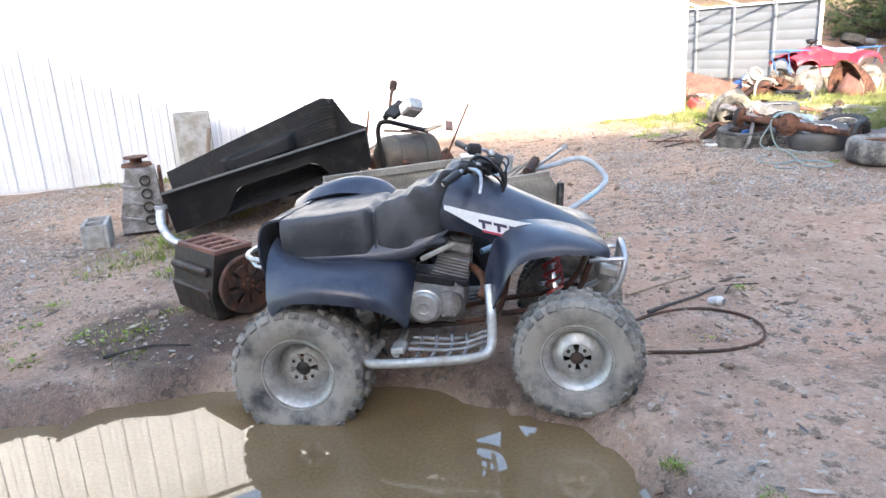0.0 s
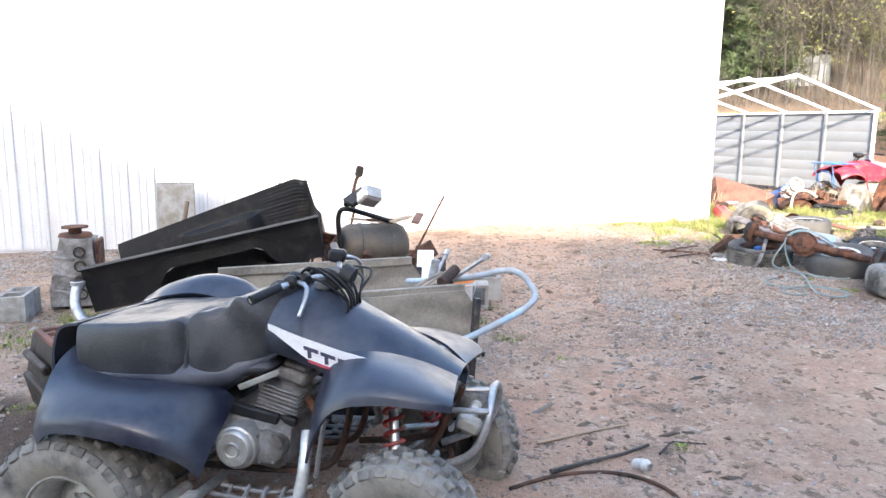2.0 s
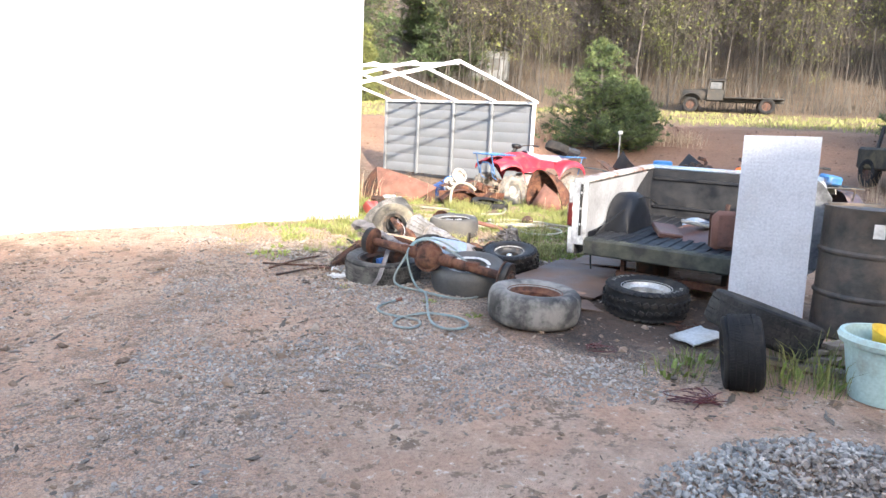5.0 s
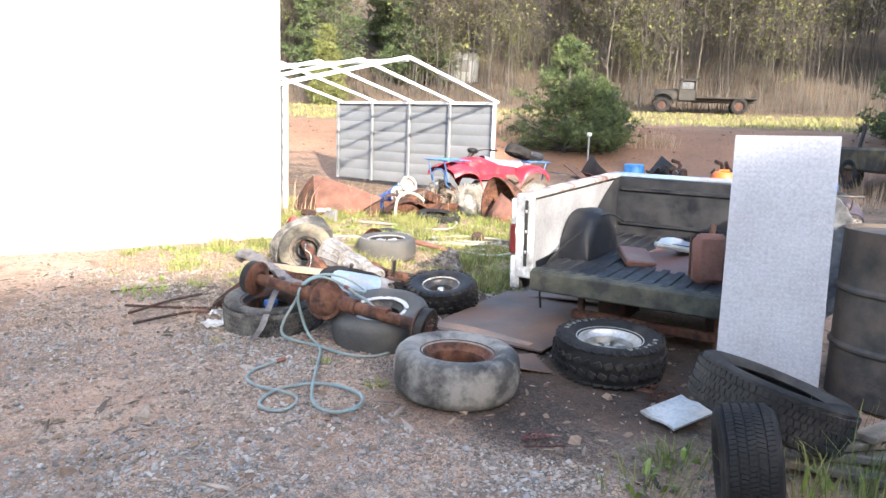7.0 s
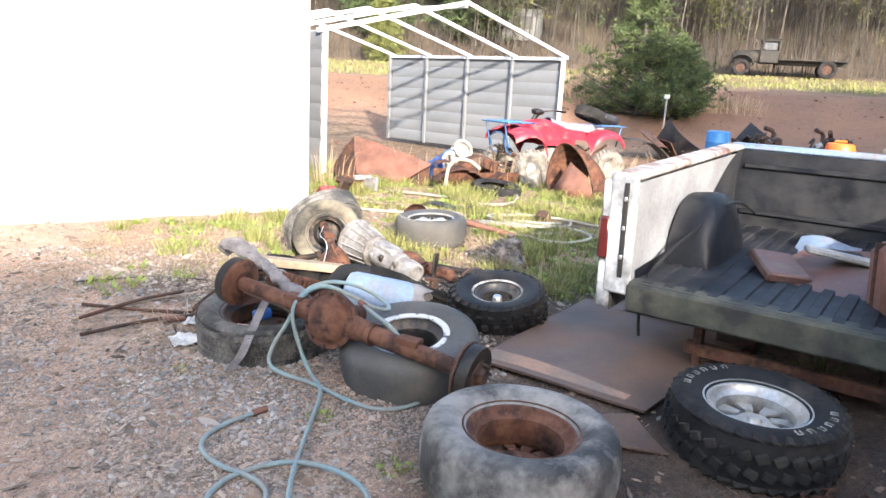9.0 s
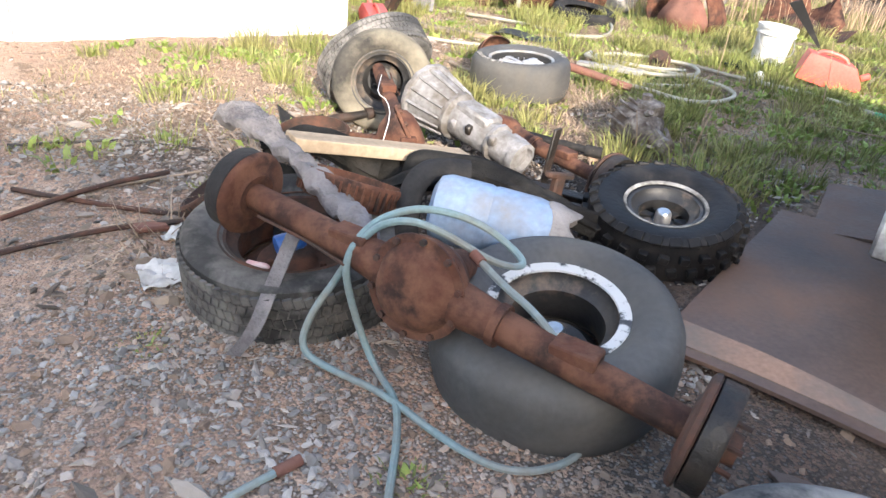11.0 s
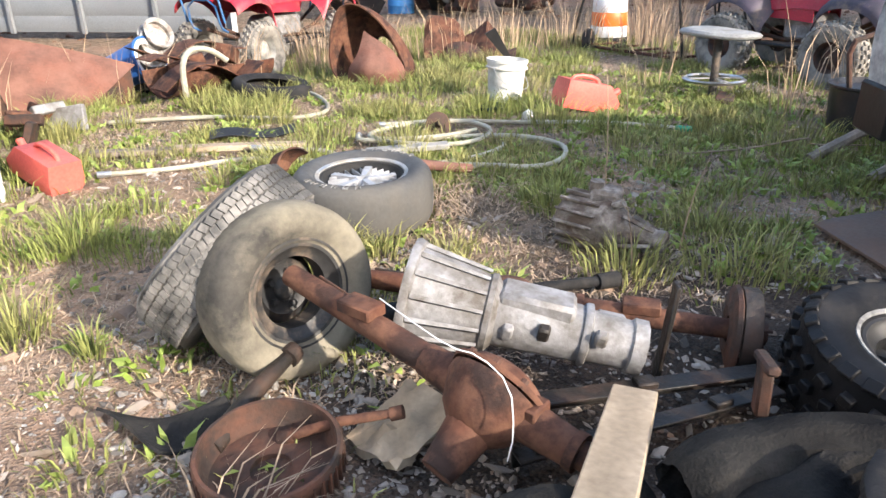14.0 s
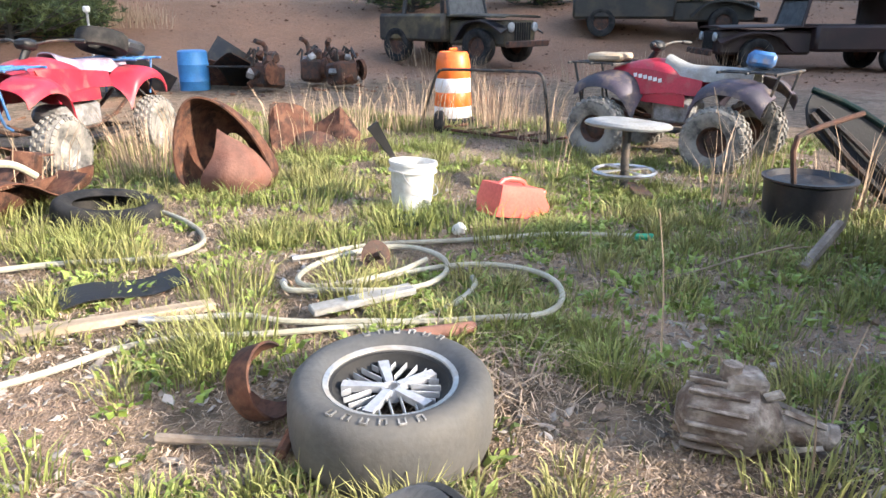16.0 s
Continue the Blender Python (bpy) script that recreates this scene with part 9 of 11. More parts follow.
    wheel(lean_to(5.80, 12.98, 0.19, 0.06, -0.10, 1), 0.30, 0.19, 0.19, "", "none", rubber, rust, "old black tyre lying in the grass", "loose wheels")
    b = Mesh()
    b.tube([(5.25, 13.25, 0.2), (5.28, 13.32, 0.42), (5.40, 13.40, 0.52), (5.58, 13.42, 0.50), (5.70, 13.40, 0.40)], 0.022, 8, smooth=2)
    solo("cream_pipe", b, hose_white, Matrix(), "bent cream plastic pipe arching over scrap", "pipe")


rusty_shards()


def traffic_barrel():
    t = thing("traffic_barrel", at(10.15, 12.72, 0.0) @ Matrix.Scale(0.82, 4), "orange and white striped traffic barrel on a black base", "traffic barrel")
    b = Mesh()
    b.lathe([(0.24, 0), (0.31, 0), (0.31, 0.07), (0.25, 0.10), (0.24, 0.10)], 32, True)
    part("base", b, rubber, t)
    bands = [(0.08, 0.24, decal_white), (0.24, 0.42, orange_plastic), (0.42, 0.60, decal_white), (0.60, 0.84, orange_plastic)]
    for k, (z0, z1, mt) in enumerate(bands):
        b = Mesh()
        r0, r1 = 0.25 - 0.045 * z0, 0.25 - 0.045 * z1
        b.lathe([(r0, z0), (r0 + 0.006, z0 + 0.012), (r1 + 0.006, z1 - 0.012), (r1, z1)], 32)
        part("band", b, mt, t)
    b = Mesh()
    b.lathe([(0.21, 0.84), (0.20, 0.90), (0.17, 0.93), (0.16, 0.91), (0, 0.90)], 32)
    b.box((0, 0, 0.96), (0.22, 0.03, 0.035), bev=0.01)
    part("top", b, orange_plastic, t)


traffic_barrel()


def cart_frame():
    t, W = based("cart_frame", 9.35, 11.95, 0.16, "thin black tube cart frame standing in dry grass", "cart")
    b = Mesh(W)
    g = 0.2
    b.tube([(9.62, 12.85, g), (9.42, 12.62, 0.62), (9.40, 12.55, 0.78), (9.36, 12.45, 0.80), (9.14, 11.50, 0.82), (9.13, 11.42, 0.80), (9.10, 11.38, 0.70), (9.20, 11.35, g)], 0.014, 8, smooth=1)
    part("hoop", b, black_paint, t)
    b = Mesh(W)
    for k in range(6):
        f = k / 5
        b.tube([(9.62 - 0.42 * f, 12.85 - 1.5 * f, g + 0.02), (9.9 - 0.42 * f, 12.7 - 1.5 * f, g + 0.02)], 0.012, 6)
    b.tube([(9.62, 12.85, g), (9.20, 11.35, g)], 0.016, 6)
    part("deck", b, rust, t)
    b = Mesh(W @ pose(9.55, 12.6, 0.25, 90, 0, 20))
    b.lathe([(0.04, 0.04), (0.10, 0.05), (0.13, 0.03), (0.13, -0.03), (0.10, -0.05), (0.04, -0.04)], 20, True)
    part("cart_wheel", b, rubber, t)


cart_frame()


def stool_and_tub():
    t = thing("shop_stool", at(7.72, 10.40), "old stool with a cracked grey seat pad, standing in weeds", "stool")
    b = Mesh()
    b.lathe([(0, 0.435), (0.25, 0.435), (0.275, 0.445), (0.28, 0.458), (0.262, 0.474), (0.2, 0.484), (0, 0.487)], 32)
    b.v = [(x * 0.62, y * 1.02, z + 0.008 * math.sin(9 * y)) for x, y, z in b.v]
    part("seat", b, white_vinyl, t)
    b = Mesh()
    b.tube([(0, 0, 0.02), (0, 0, 0.46)], 0.028, 12)
    part("post", b, black_paint, t)
    b = Mesh()
    b.lathe([(0.18, 0.15), (0.20, 0.16), (0.215, 0.15), (0.20, 0.135), (0.18, 0.15)], 36)
    slotted(b, 0.03, 0.19, 0.152, 0.008, 4, 0.8)
    part("foot_ring", b, chrome, t)
    b = Mesh()
    b.box((0.0, -0.1, 0.03), (0.42, 0.12, 0.03), (3, 2, 20), 0.006)
    part("base", b, rust_dark, t)
    t = thing("black_tub", at(7.40, 9.32, 0, 0, 0, 10), "black metal fire tub half sunk in weeds", "tub")
    b = Mesh()
    b.lathe([(0.22, 0.0), (0.235, 0.24), (0.25, 0.25), (0.25, 0.262), (0.225, 0.265), (0.20, 0.235), (0, 0.225)], 36)
    part("tub", b, truck_dark, t)
    b = Mesh()
    b.tube([(-0.20, 0.12, 0.26), (-0.22, 0.16, 0.50), (-0.12, 0.06, 0.54), (0.02, -0.22, 0.62)], 0.015, 8, smooth=1)
    part("arm", b, rust_dark, t)
    t = thing("car_hood", at(8.02, 8.92, 0, 0, 0, -97.9), "dark green car hood leaning upright in the weeds", "car hood")
    b = Mesh()
    patch(b, [[(-0.42, 0.0, 0.68), (-0.20, 0.06, 0.58), (0.05, 0.10, 0.42), (0.32, 0.12, 0.22)], [(-0.43, -0.10, 0.60), (-0.22, -0.05, 0.46), (0.02, 0.0, 0.30), (0.28, 0.02, 0.12)], [(-0.40, -0.16, 0.50), (-0.24, -0.14, 0.33), (-0.04, -0.12, 0.15), (0.14, -0.10, 0.0)]], 14, 16, 0.03)
    part("skin", b, shadow_black, t)
    b = Mesh()
    b.tube([(-0.43, -0.01, 0.69), (-0.20, 0.06, 0.60), (0.05, 0.10, 0.44), (0.32, 0.12, 0.24)], 0.02, 8, smooth=1)
    part("painted_edge", b, green_dark, t)
    for k in range(2):
        b = Mesh()
        b.tube([(-0.40 + 0.03 * k, -0.14 + 0.05 * k, 0.56 + 0.03 * k), (-0.16 + 0.06 * k, -0.13 + 0.05 * k, 0.30 + 0.06 * k), (0.12 + 0.06 * k, -0.10 + 0.04 * k, 0.04 + 0.05 * k)], 0.02, 6)
        part("brace", b, oily, t)


truck_dark = mat("black_enamel", (0.010, 0.011, 0.015), (0.018, 0.018, 0.022), 0.4, 0.0, 5, 0.1, dirt=(0.07, 0.055, 0.042), dirt_amount=0.2, dirt_scale=5)
green_dark = mat("dark_green_car_paint", (0.005, 0.016, 0.014), (0.008, 0.022, 0.02), 0.5, 0.0, 3, 0.04, dirt=(0.05, 0.05, 0.042), dirt_amount=0.2, dirt_scale=4, spec=0.12)
stool_and_tub()


def transfer_case():
    m = at(4.87, 9.52, 0.085, 4, 3, -84) @ Matrix.Diagonal((0.90, 0.78, 0.74, 1))
    t = thing("transfer_case", m, "dirty cast transfer case lying in the grass", "gearbox")
    b = Mesh(pose(0, 0, 0, 0, 90, 0))
    b.lathe([(0, -0.20), (0.05, -0.20), (0.09, -0.18), (0.115, -0.16), (0.125, -0.02), (0.135, 0.0), (0.135, 0.02), (0.12, 0.03), (0.09, 0.08), (0.06, 0.10), (0.045, 0.22), (0.05, 0.225), (0.05, 0.25), (0.03, 0.255), (0, 0.25)], 16)
    part("case", b, case_mat, t)
    for k in range(14):
        a = 2 * math.pi * k / 14
        b = Mesh(pose(0, 0, 0, 0, 90, 0))
        b.box((0.13 * math.cos(a), 0.13 * math.sin(a), -0.09), (0.022, 0.012, 0.17), (0, 0, math.degrees(a)), 0.002)
        part("rib", b, case_mat, t)
    b = Mesh()
    b.box((-0.02, 0.05, 0.12), (0.12, 0.12, 0.10), (0, 0, 14), 0.015)
    b.tube([(-0.06, 0.04, 0.14), (-0.06, 0.04, 0.20)], 0.03, 10)
    b.tube([(0.04, -0.02, 0.12), (0.08, -0.02, 0.15)], 0.018, 8)
    part("shift_cover", b, case_mat, t)
    for k in range(4):
        b = Mesh(pose(0.09, 0, 0, 0, 0, 0))
        a = k * math.pi / 2 + 0.4
        b.tube([(0.0, 0.10 * math.cos(a), 0.10 * math.sin(a)), (0.12, 0.05 * math.cos(a), 0.05 * math.sin(a))], 0.012, 4)
        part("web", b, case_mat, t)


case_mat = mat("mud_caked_aluminium", (0.34, 0.30, 0.26), (0.14, 0.115, 0.095), 0.7, 0.1, 20, 0.7, dirt=(0.09, 0.062, 0.045), dirt_amount=0.48, dirt_scale=11)
transfer_case()


def yard_litter():
    t = thing("rusty_brake_shell", at(4.475, 10.79, 0.12, 0, 0, 0), "rusty torn brake drum shell leaning on a wheel", "brake drum")
    b = Mesh(lean_to(-0.02, 0.04, 0.0, 0.10, -0.85, 0.30, 40))
    b.lathe([(0.03, -0.05), (0.08, -0.045), (0.11, -0.01), (0.115, 0.06), (0.108, 0.062), (0.104, 0.0), (0.075, -0.035), (0.03, -0.04)], 30, True, arc=0.72)
    part("shell", b, rust, t)
    t = thing("hammer", at(4.28, 10.80, 0.03, 0, 0, -72), "old hammer with a grey wooden handle in the weeds", "hammer")
    b = Mesh()
    b.tube([(-0.20, 0, 0), (0, 0, 0.005), (0.17, 0, 0.01)], [0.016, 0.013, 0.012], 8)
    part("handle", b, old_wood, t)
    b = Mesh()
    b.tube([(0.17, -0.05, 0.01), (0.17, 0.05, 0.015)], 0.017, 8)
    b.tube([(0.17, -0.05, 0.01), (0.15, -0.10, -0.02)], [0.014, 0.006], 6)
    part("head", b, rust, t)
    b = Mesh()
    b.tube([(4.76, 10.64, 0.30), (5.0, 10.55, 0.25), (5.22, 10.46, 0.20)], [0.026, 0.024, 0.022], 10)
    solo("clay_pipe", b, rust_pale, Matrix(), "reddish brown pipe lying behind a wheel", "pipe")
    b = Mesh()
    b.box((0, 0, 0), (0.44, 0.08, 0.03), bev=0.006)
    solo("white_board", b, white_vinyl, at(5.28, 10.96, 0.04, 0, -2, -38), "white board lying in the grass", "board")
    b = Mesh()
    b.lathe([(0, 0.0), (0.065, 0.004), (0.075, 0.015), (0.02, 0.025), (0, 0.025)], 24)
    b.tube([(0, 0, 0.02), (0, 0, 0.09)], 0.02, 8)
    solo("rusty_disc", b, rust_dark, lean_to(5.72, 11.16, 0.22, -0.5, -0.8, 0.35), "rusty plough disc standing in the hose loops", "disc")
    # cream hose: loose runs and coils
    runs = (([(4.0, 11.78), (4.22, 11.65), (4.37, 11.59), (4.57, 11.54), (4.74, 11.38), (4.85, 11.19), (4.95, 11.06), (5.04, 10.93), (5.16, 10.75), (5.31, 10.66), (5.49, 10.61), (5.66, 10.62), (5.73, 10.67)], 0.020, "cream hose trailing through the grass into a coil"),
            ([(4.75, 11.62), (4.88, 11.42), (4.97, 11.28), (4.96, 11.17), (5.02, 11.01), (5.11, 10.84), (5.22, 10.63), (5.34, 10.41), (5.42, 10.26), (5.58, 10.22), (5.75, 10.27), (5.87, 10.39), (5.91, 10.56), (5.88, 10.72), (5.78, 10.84), (5.62, 10.99), (5.43, 11.08)], 0.036, "cream hose looped wide over bare dirt"),
            ([(5.29, 11.36), (5.21, 11.29), (5.27, 11.17), (5.34, 11.01), (5.41, 10.86), (5.53, 10.77), (5.71, 10.77), (5.88, 10.88), (5.95, 11.05), (5.92, 11.19), (5.81, 11.29), (5.60, 11.36), (5.38, 11.36), (5.27, 11.26), (5.36, 11.12), (5.60, 10.97), (5.80, 10.93)], 0.050, "cream hose lying in a small coil"),
            ([(5.62, 11.56), (5.73, 11.47), (5.9, 11.41), (6.06, 11.23), (6.18, 11.03), (6.31, 10.8), (6.53, 10.5), (6.65, 10.14)], 0.024, "cream hose running straight to a green fitting"))
    for pts, lift, lab in runs:
        t = thing("cream_hose", at(pts[0][0], pts[0][1]), lab, "hose", "cream hoses")
        back = t.matrix_world.inverted()
        b = Mesh(back)
        way = [Vector((x, y, land(x, y) + lift)) for x, y in pts]
        b.tube(way, 0.0125, 8, smooth=3)
        part("hose", b, hose_white, t)
        b = Mesh(back)
        b.tube([way[0], way[0].lerp(way[1], 0.25)], 0.016, 10)
        part("end_collar", b, steel, t)
    b = Mesh()
    pts = [(4.55, 12.95), (5.07, 12.57), (5.33, 12.12), (5.60, 12.08), (5.78, 12.25), (5.95, 12.60), (6.02, 12.95)]
    b.tube([(x, y, land(x, y) + 0.025) for x, y in pts], 0.014, 8, smooth=3)
    solo("cream_hose", b, hose_white, Matrix(), "cream plastic hose curving past a tyre", "hose")
    b = Mesh()
    b.tube([(0, 0, 0), (0.09, 0, 0)], 0.019, 10)
    solo("hose_fitting", b, green_plastic, at(6.62, 10.12, 0.03, 0, 0, -66), "green hose fitting in the grass", "hose fitting")
    b = Mesh()
    b.sheet(lambda u, v: (0.5 * u, 0.22 * v, 0.03 + 0.015 * math.sin(7 * u)), 10, 5, 0.005)
    solo("black_tarp_strip", b, black_plastic, at(4.72, 12.0, 0, 0, 0, -30), "strip of black plastic lying in the grass", "tarp")
    for x, y, rz, L, mt in ((4.75, 11.72, -38, 0.7, lumber), (4.45, 11.95, -36, 0.8, old_wood)):
        b = Mesh()
        b.box((0, 0, 0), (L, 0.07, 0.03), bev=0.004)
        solo("old_plank", b, mt, at(x, y, 0.025, 0, 1, rz), "weathered plank lying in the grass", "plank", "yard planks")
    for (x0, y0), (x1, y1) in (((6.46, 9.34), (6.90, 9.18)), ((6.28, 9.02), (6.70, 8.86))):
        b = Mesh()
        b.tube([(x0, y0, land(x0, y0) + 0.03), (x1, y1, land(x1, y1) + 0.14)], 0.028, 8)
        solo("fence_post", b, old_wood, Matrix(), "grey wooden stake lying in weeds", "stake", "stakes")
    b = Mesh()
    b.sheet(lambda u, v: (0.22 * u, 0.16 * v, 0.03 + 0.03 * math.sin(6 * u + 4 * v)), 8, 6, 0.003)
    solo("green_bag", b, green_dark, at(6.30, 11.25, 0, 0, 0, 10), "crumpled dark green bag in the grass", "bag")
    b = Mesh()
    b.lathe([(0, 0), (0.03, 0), (0.04, 0.02), (0.03, 0.06), (0, 0.07)], 12)
    solo("white_fitting", b, white_plastic, at(6.42, 11.05, 0.0, 40, 0, 0), "small white plastic fitting in the grass", "fitting")
    b = Mesh()
    pts = [(6.0, 9.9), (6.25, 9.75), (6.5, 9.62), (6.55, 9.35), (6.7, 9.45), (7.0, 9.1)]
    b.tube([(x, y, land(x, y) + 0.03 + 0.1 * (i == 3)) for i, (x, y) in enumerate(pts)], 0.005, 6, smooth=2)
    solo("loose_wire", b, dead_mat, Matrix(), "thin pale wire looping over the weeds", "wire")


yard_litter()


def far_things():
    t = thing("post_with_cap", at(11.9, 20.2, -0.05), "thin grey post with a pale cap", "post")
    b = Mesh()
    b.tube([(0, 0, 0), (0, 0, 1.25)], 0.022, 10)
    part("pole", b, steel, t)
    b = Mesh()
    b.box((0, 0, 1.28), (0.11, 0.09, 0.10), bev=0.02)
    part("cap", b, white_plastic, t)
    t = thing("plastic_drum", at(11.9, 18.0, -0.10) @ Matrix.Scale(0.80, 4), "bright blue plastic drum on bare dirt", "drum")
    b = Mesh()
    b.lathe([(0, 0), (0.27, 0), (0.29, 0.03), (0.29, 0.28), (0.30, 0.30), (0.29, 0.32), (0.29, 0.60), (0.30, 0.62), (0.29, 0.64), (0.28, 0.86), (0.24, 0.89), (0, 0.88)], 32)
    part("body", b, jug_bright, t)
    # dark car hulks and engines on the dirt
    for x, y, rz, lab in ((12.6, 17.6, 20, "dark bent car panels heaped on dirt"), (10.9, 18.4, -10, "dark car panels beside a blue drum")):
        t = thing("car_panel_heap", at(x, y, 0, 0, 0, rz), lab, "scrap heap")
        for k in range(4):
            b = Mesh(pose(0.25 * k - 0.3, 0.1 * k, 0.18 + 0.10 * (k % 2), 30 * k, 25 - 20 * k, 40 * k))
            b.sheet(lambda u, v: (-0.5 + 1.0 * u, -0.3 + 0.6 * v, 0.15 * math.sin(3 * u + k)), 8, 5, 0.02)
            part("panel", b, (truck_dark, rust_dark, rust, truck_dark)[k], t)
    for x, y, rz in ((12.15, 16.75, 0), (12.95, 15.9, 60), (13.2, 16.6, 20)):
        t = thing("scrap_engine", at(x, y, 0, 0, 0, rz), "small rusty scrap engine standing on dirt", "engine", "scrap engines")
        b = Mesh()
        b.box((0, 0, 0.24), (0.5, 0.36, 0.36), (0, 8, 0), 0.05)
        b.box((0.12, 0, 0.5), (0.22, 0.2, 0.18), (0, -12, 0), 0.04)
        bits = random.Random(int(x * 10))
        part("block", b, rust_dark, t)
        for k in range(9):
            b = Mesh()
            b.box((bits.uniform(-0.28, 0.28), bits.uniform(-0.22, 0.22), bits.uniform(0.12, 0.56)), (bits.uniform(0.06, 0.2), bits.uniform(0.06, 0.16), bits.uniform(0.05, 0.14)), (bits.uniform(-40, 40), bits.uniform(-40, 40), bits.uniform(0, 90)), 0.012)
            part("casting", b, (rust_dark, rust, alloy_dull)[k % 3], t)
        for k in range(5):
            b = Mesh()
            p = (bits.uniform(-0.25, 0.25), bits.uniform(-0.2, 0.2), 0.4)
            b.tube([p, (p[0] + bits.uniform(-0.2, 0.2), p[1], 0.6 + bits.uniform(0, 0.12)), (p[0] + bits.uniform(-0.3, 0.3), p[1] + 0.1, 0.5)], 0.018, 6, smooth=1)
            part("pipe", b, oily, t)
        b = Mesh(pose(-0.2, -0.2, 0.3, 90, 0, 0))
        b.lathe([(0.16, 0), (0.17, 0.05), (0.08, 0.07), (0, 0.07)], 20)
        part("pulley", b, rust, t)
        b = Mesh()
        b.tube([(0.1, 0.1, 0.5), (0.2, 0.15, 0.7), (0.0, 0.2, 0.76)], 0.04, 8, smooth=1)
        part("intake", b, rust_dark, t)


jug_bright = mat("sky_blue_plastic", (0.06, 0.26, 0.58), (0.05, 0.22, 0.5), 0.45, bump=0.03)
far_things()


def vehicle(name, m, label, L, W, hood_h, cab, paint, wheels_r=0.36, glass=True, jeep=False):
    """A parked old vehicle: body tub, bonnet, cab, wheels; x is forward."""
    t = thing(name, m, label, "vehicle")
    b = Mesh()
    b.box((-L * 0.22, 0, hood_h * 0.72), (L * 0.56, W, hood_h * 0.56), bev=0.06)
    part("body", b, paint, t)
    b = Mesh()
    patch(b, [[(L * x, W * y, hood_h * (0.62 + (0.38 - 0.10 * max(0, x - 0.2)) * (1 - abs(2 * y) ** 6 * 0.25))) for y in (-0.42, -0.3, 0, 0.3, 0.42)] for x in (0.05, 0.2, 0.35, 0.47, 0.5)], 10, 10, 0.03)
    b.box((L * 0.27, 0, hood_h * 0.62), (L * 0.44, W * 0.70, hood_h * 0.5), bev=0.05)
    part("bonnet", b, paint, t)
    for s in (-1, 1):
        b = Mesh()
        patch(b, [[(L * 0.15, s * W * 0.34, hood_h * 0.5), (L * 0.15, s * W * 0.5, hood_h * 0.45)], [(L * 0.24, s * W * 0.34, hood_h * 0.82), (L * 0.24, s * W * 0.5, hood_h * 0.80)], [(L * 0.38, s * W * 0.34, hood_h * 0.85), (L * 0.38, s * W * 0.5, hood_h * 0.82)], [(L * 0.50, s * W * 0.34, hood_h * 0.70), (L * 0.50, s * W * 0.5, hood_h * 0.62)]], 10, 4, 0.03)
        part("fender", b, truck_dark if jeep else paint, t)
        b = Mesh(Matrix.Translation((L * 0.505, s * W * 0.27, hood_h * 0.74)) @ Euler((0, radians(90), 0)).to_matrix().to_4x4())
        b.lathe([(0.095, -0.03), (0.10, 0.0), (0.085, 0.02), (0.05, 0.035), (0, 0.04)], 20)
        part("headlight", b, glass_clear, t)
        for x in (-0.34, 0.32):
            mm = Matrix.Translation((L * x, s * W * 0.44, wheels_r)) @ Euler((radians(90 if s < 0 else -90), 0, 0)).to_matrix().to_4x4()
            b = tyre_mesh(wheels_r, wheels_r * 0.55, 0.22)
            b.v = [tuple(mm @ Vector(v)) for v in b.v]
            w = part("wheel", b, rubber, t)
            b = Mesh(mm)
            b.lathe([(wheels_r * 0.56, 0.08), (wheels_r * 0.5, 0.02), (0.08, 0.04), (0, 0.05)], 20)
            part("rim", b, rust_dark, w)
    b = Mesh()
    for k in range(7):
        b.box((L * 0.5, (k - 3) * W * 0.055, hood_h * 0.66), (0.03, W * 0.02, hood_h * 0.34), bev=0.004)
    part("grille", b, shadow_black, t)
    b = Mesh()
    b.box((L * 0.54, 0, hood_h * 0.42), (0.08, W * 0.95, 0.12), bev=0.015)
    part("bumper", b, rust_dark, t)
    if cab:
        x0, x1, h = cab
        posts = [([(L * x1 - 0.12, -W * 0.38, hood_h + h), (L * x1 - 0.12, W * 0.38, hood_h + h)], 0.035)]
        for s in (-1, 1):
            posts += [([(L * x1, s * W * 0.42, hood_h * 0.95), (L * x1 - 0.12, s * W * 0.38, hood_h + h)], 0.035), ([(L * x0, s * W * 0.42, hood_h * 0.95), (L * x0 + 0.05, s * W * 0.38, hood_h + h)], 0.05)]
        for pts, pr in posts:
            b = Mesh()
            b.tube(pts, pr, 6)
            part("window_post", b, truck_dark if jeep else paint, t)
        if not jeep:
            b = Mesh()
            b.box((L * (x0 + x1) / 2, 0, hood_h + h + 0.02), (L * (x1 - x0) - 0.1, W * 0.8, 0.07), bev=0.03)
            b.box((L * x0 + 0.02, 0, hood_h + h / 2), (0.05, W * 0.8, h), bev=0.01)
            part("roof", b, paint, t)
        b = Mesh()
        b.add([(L * x1 - 0.005, -W * 0.39, hood_h * 0.97), (L * x1 - 0.005, W * 0.39, hood_h * 0.97), (L * x1 - 0.115, W * 0.36, hood_h + h - 0.03), (L * x1 - 0.115, -W * 0.36, hood_h + h - 0.03)], [(0, 1, 2, 3)])
        part("windscreen", b, dusty_glass, t)
    return t


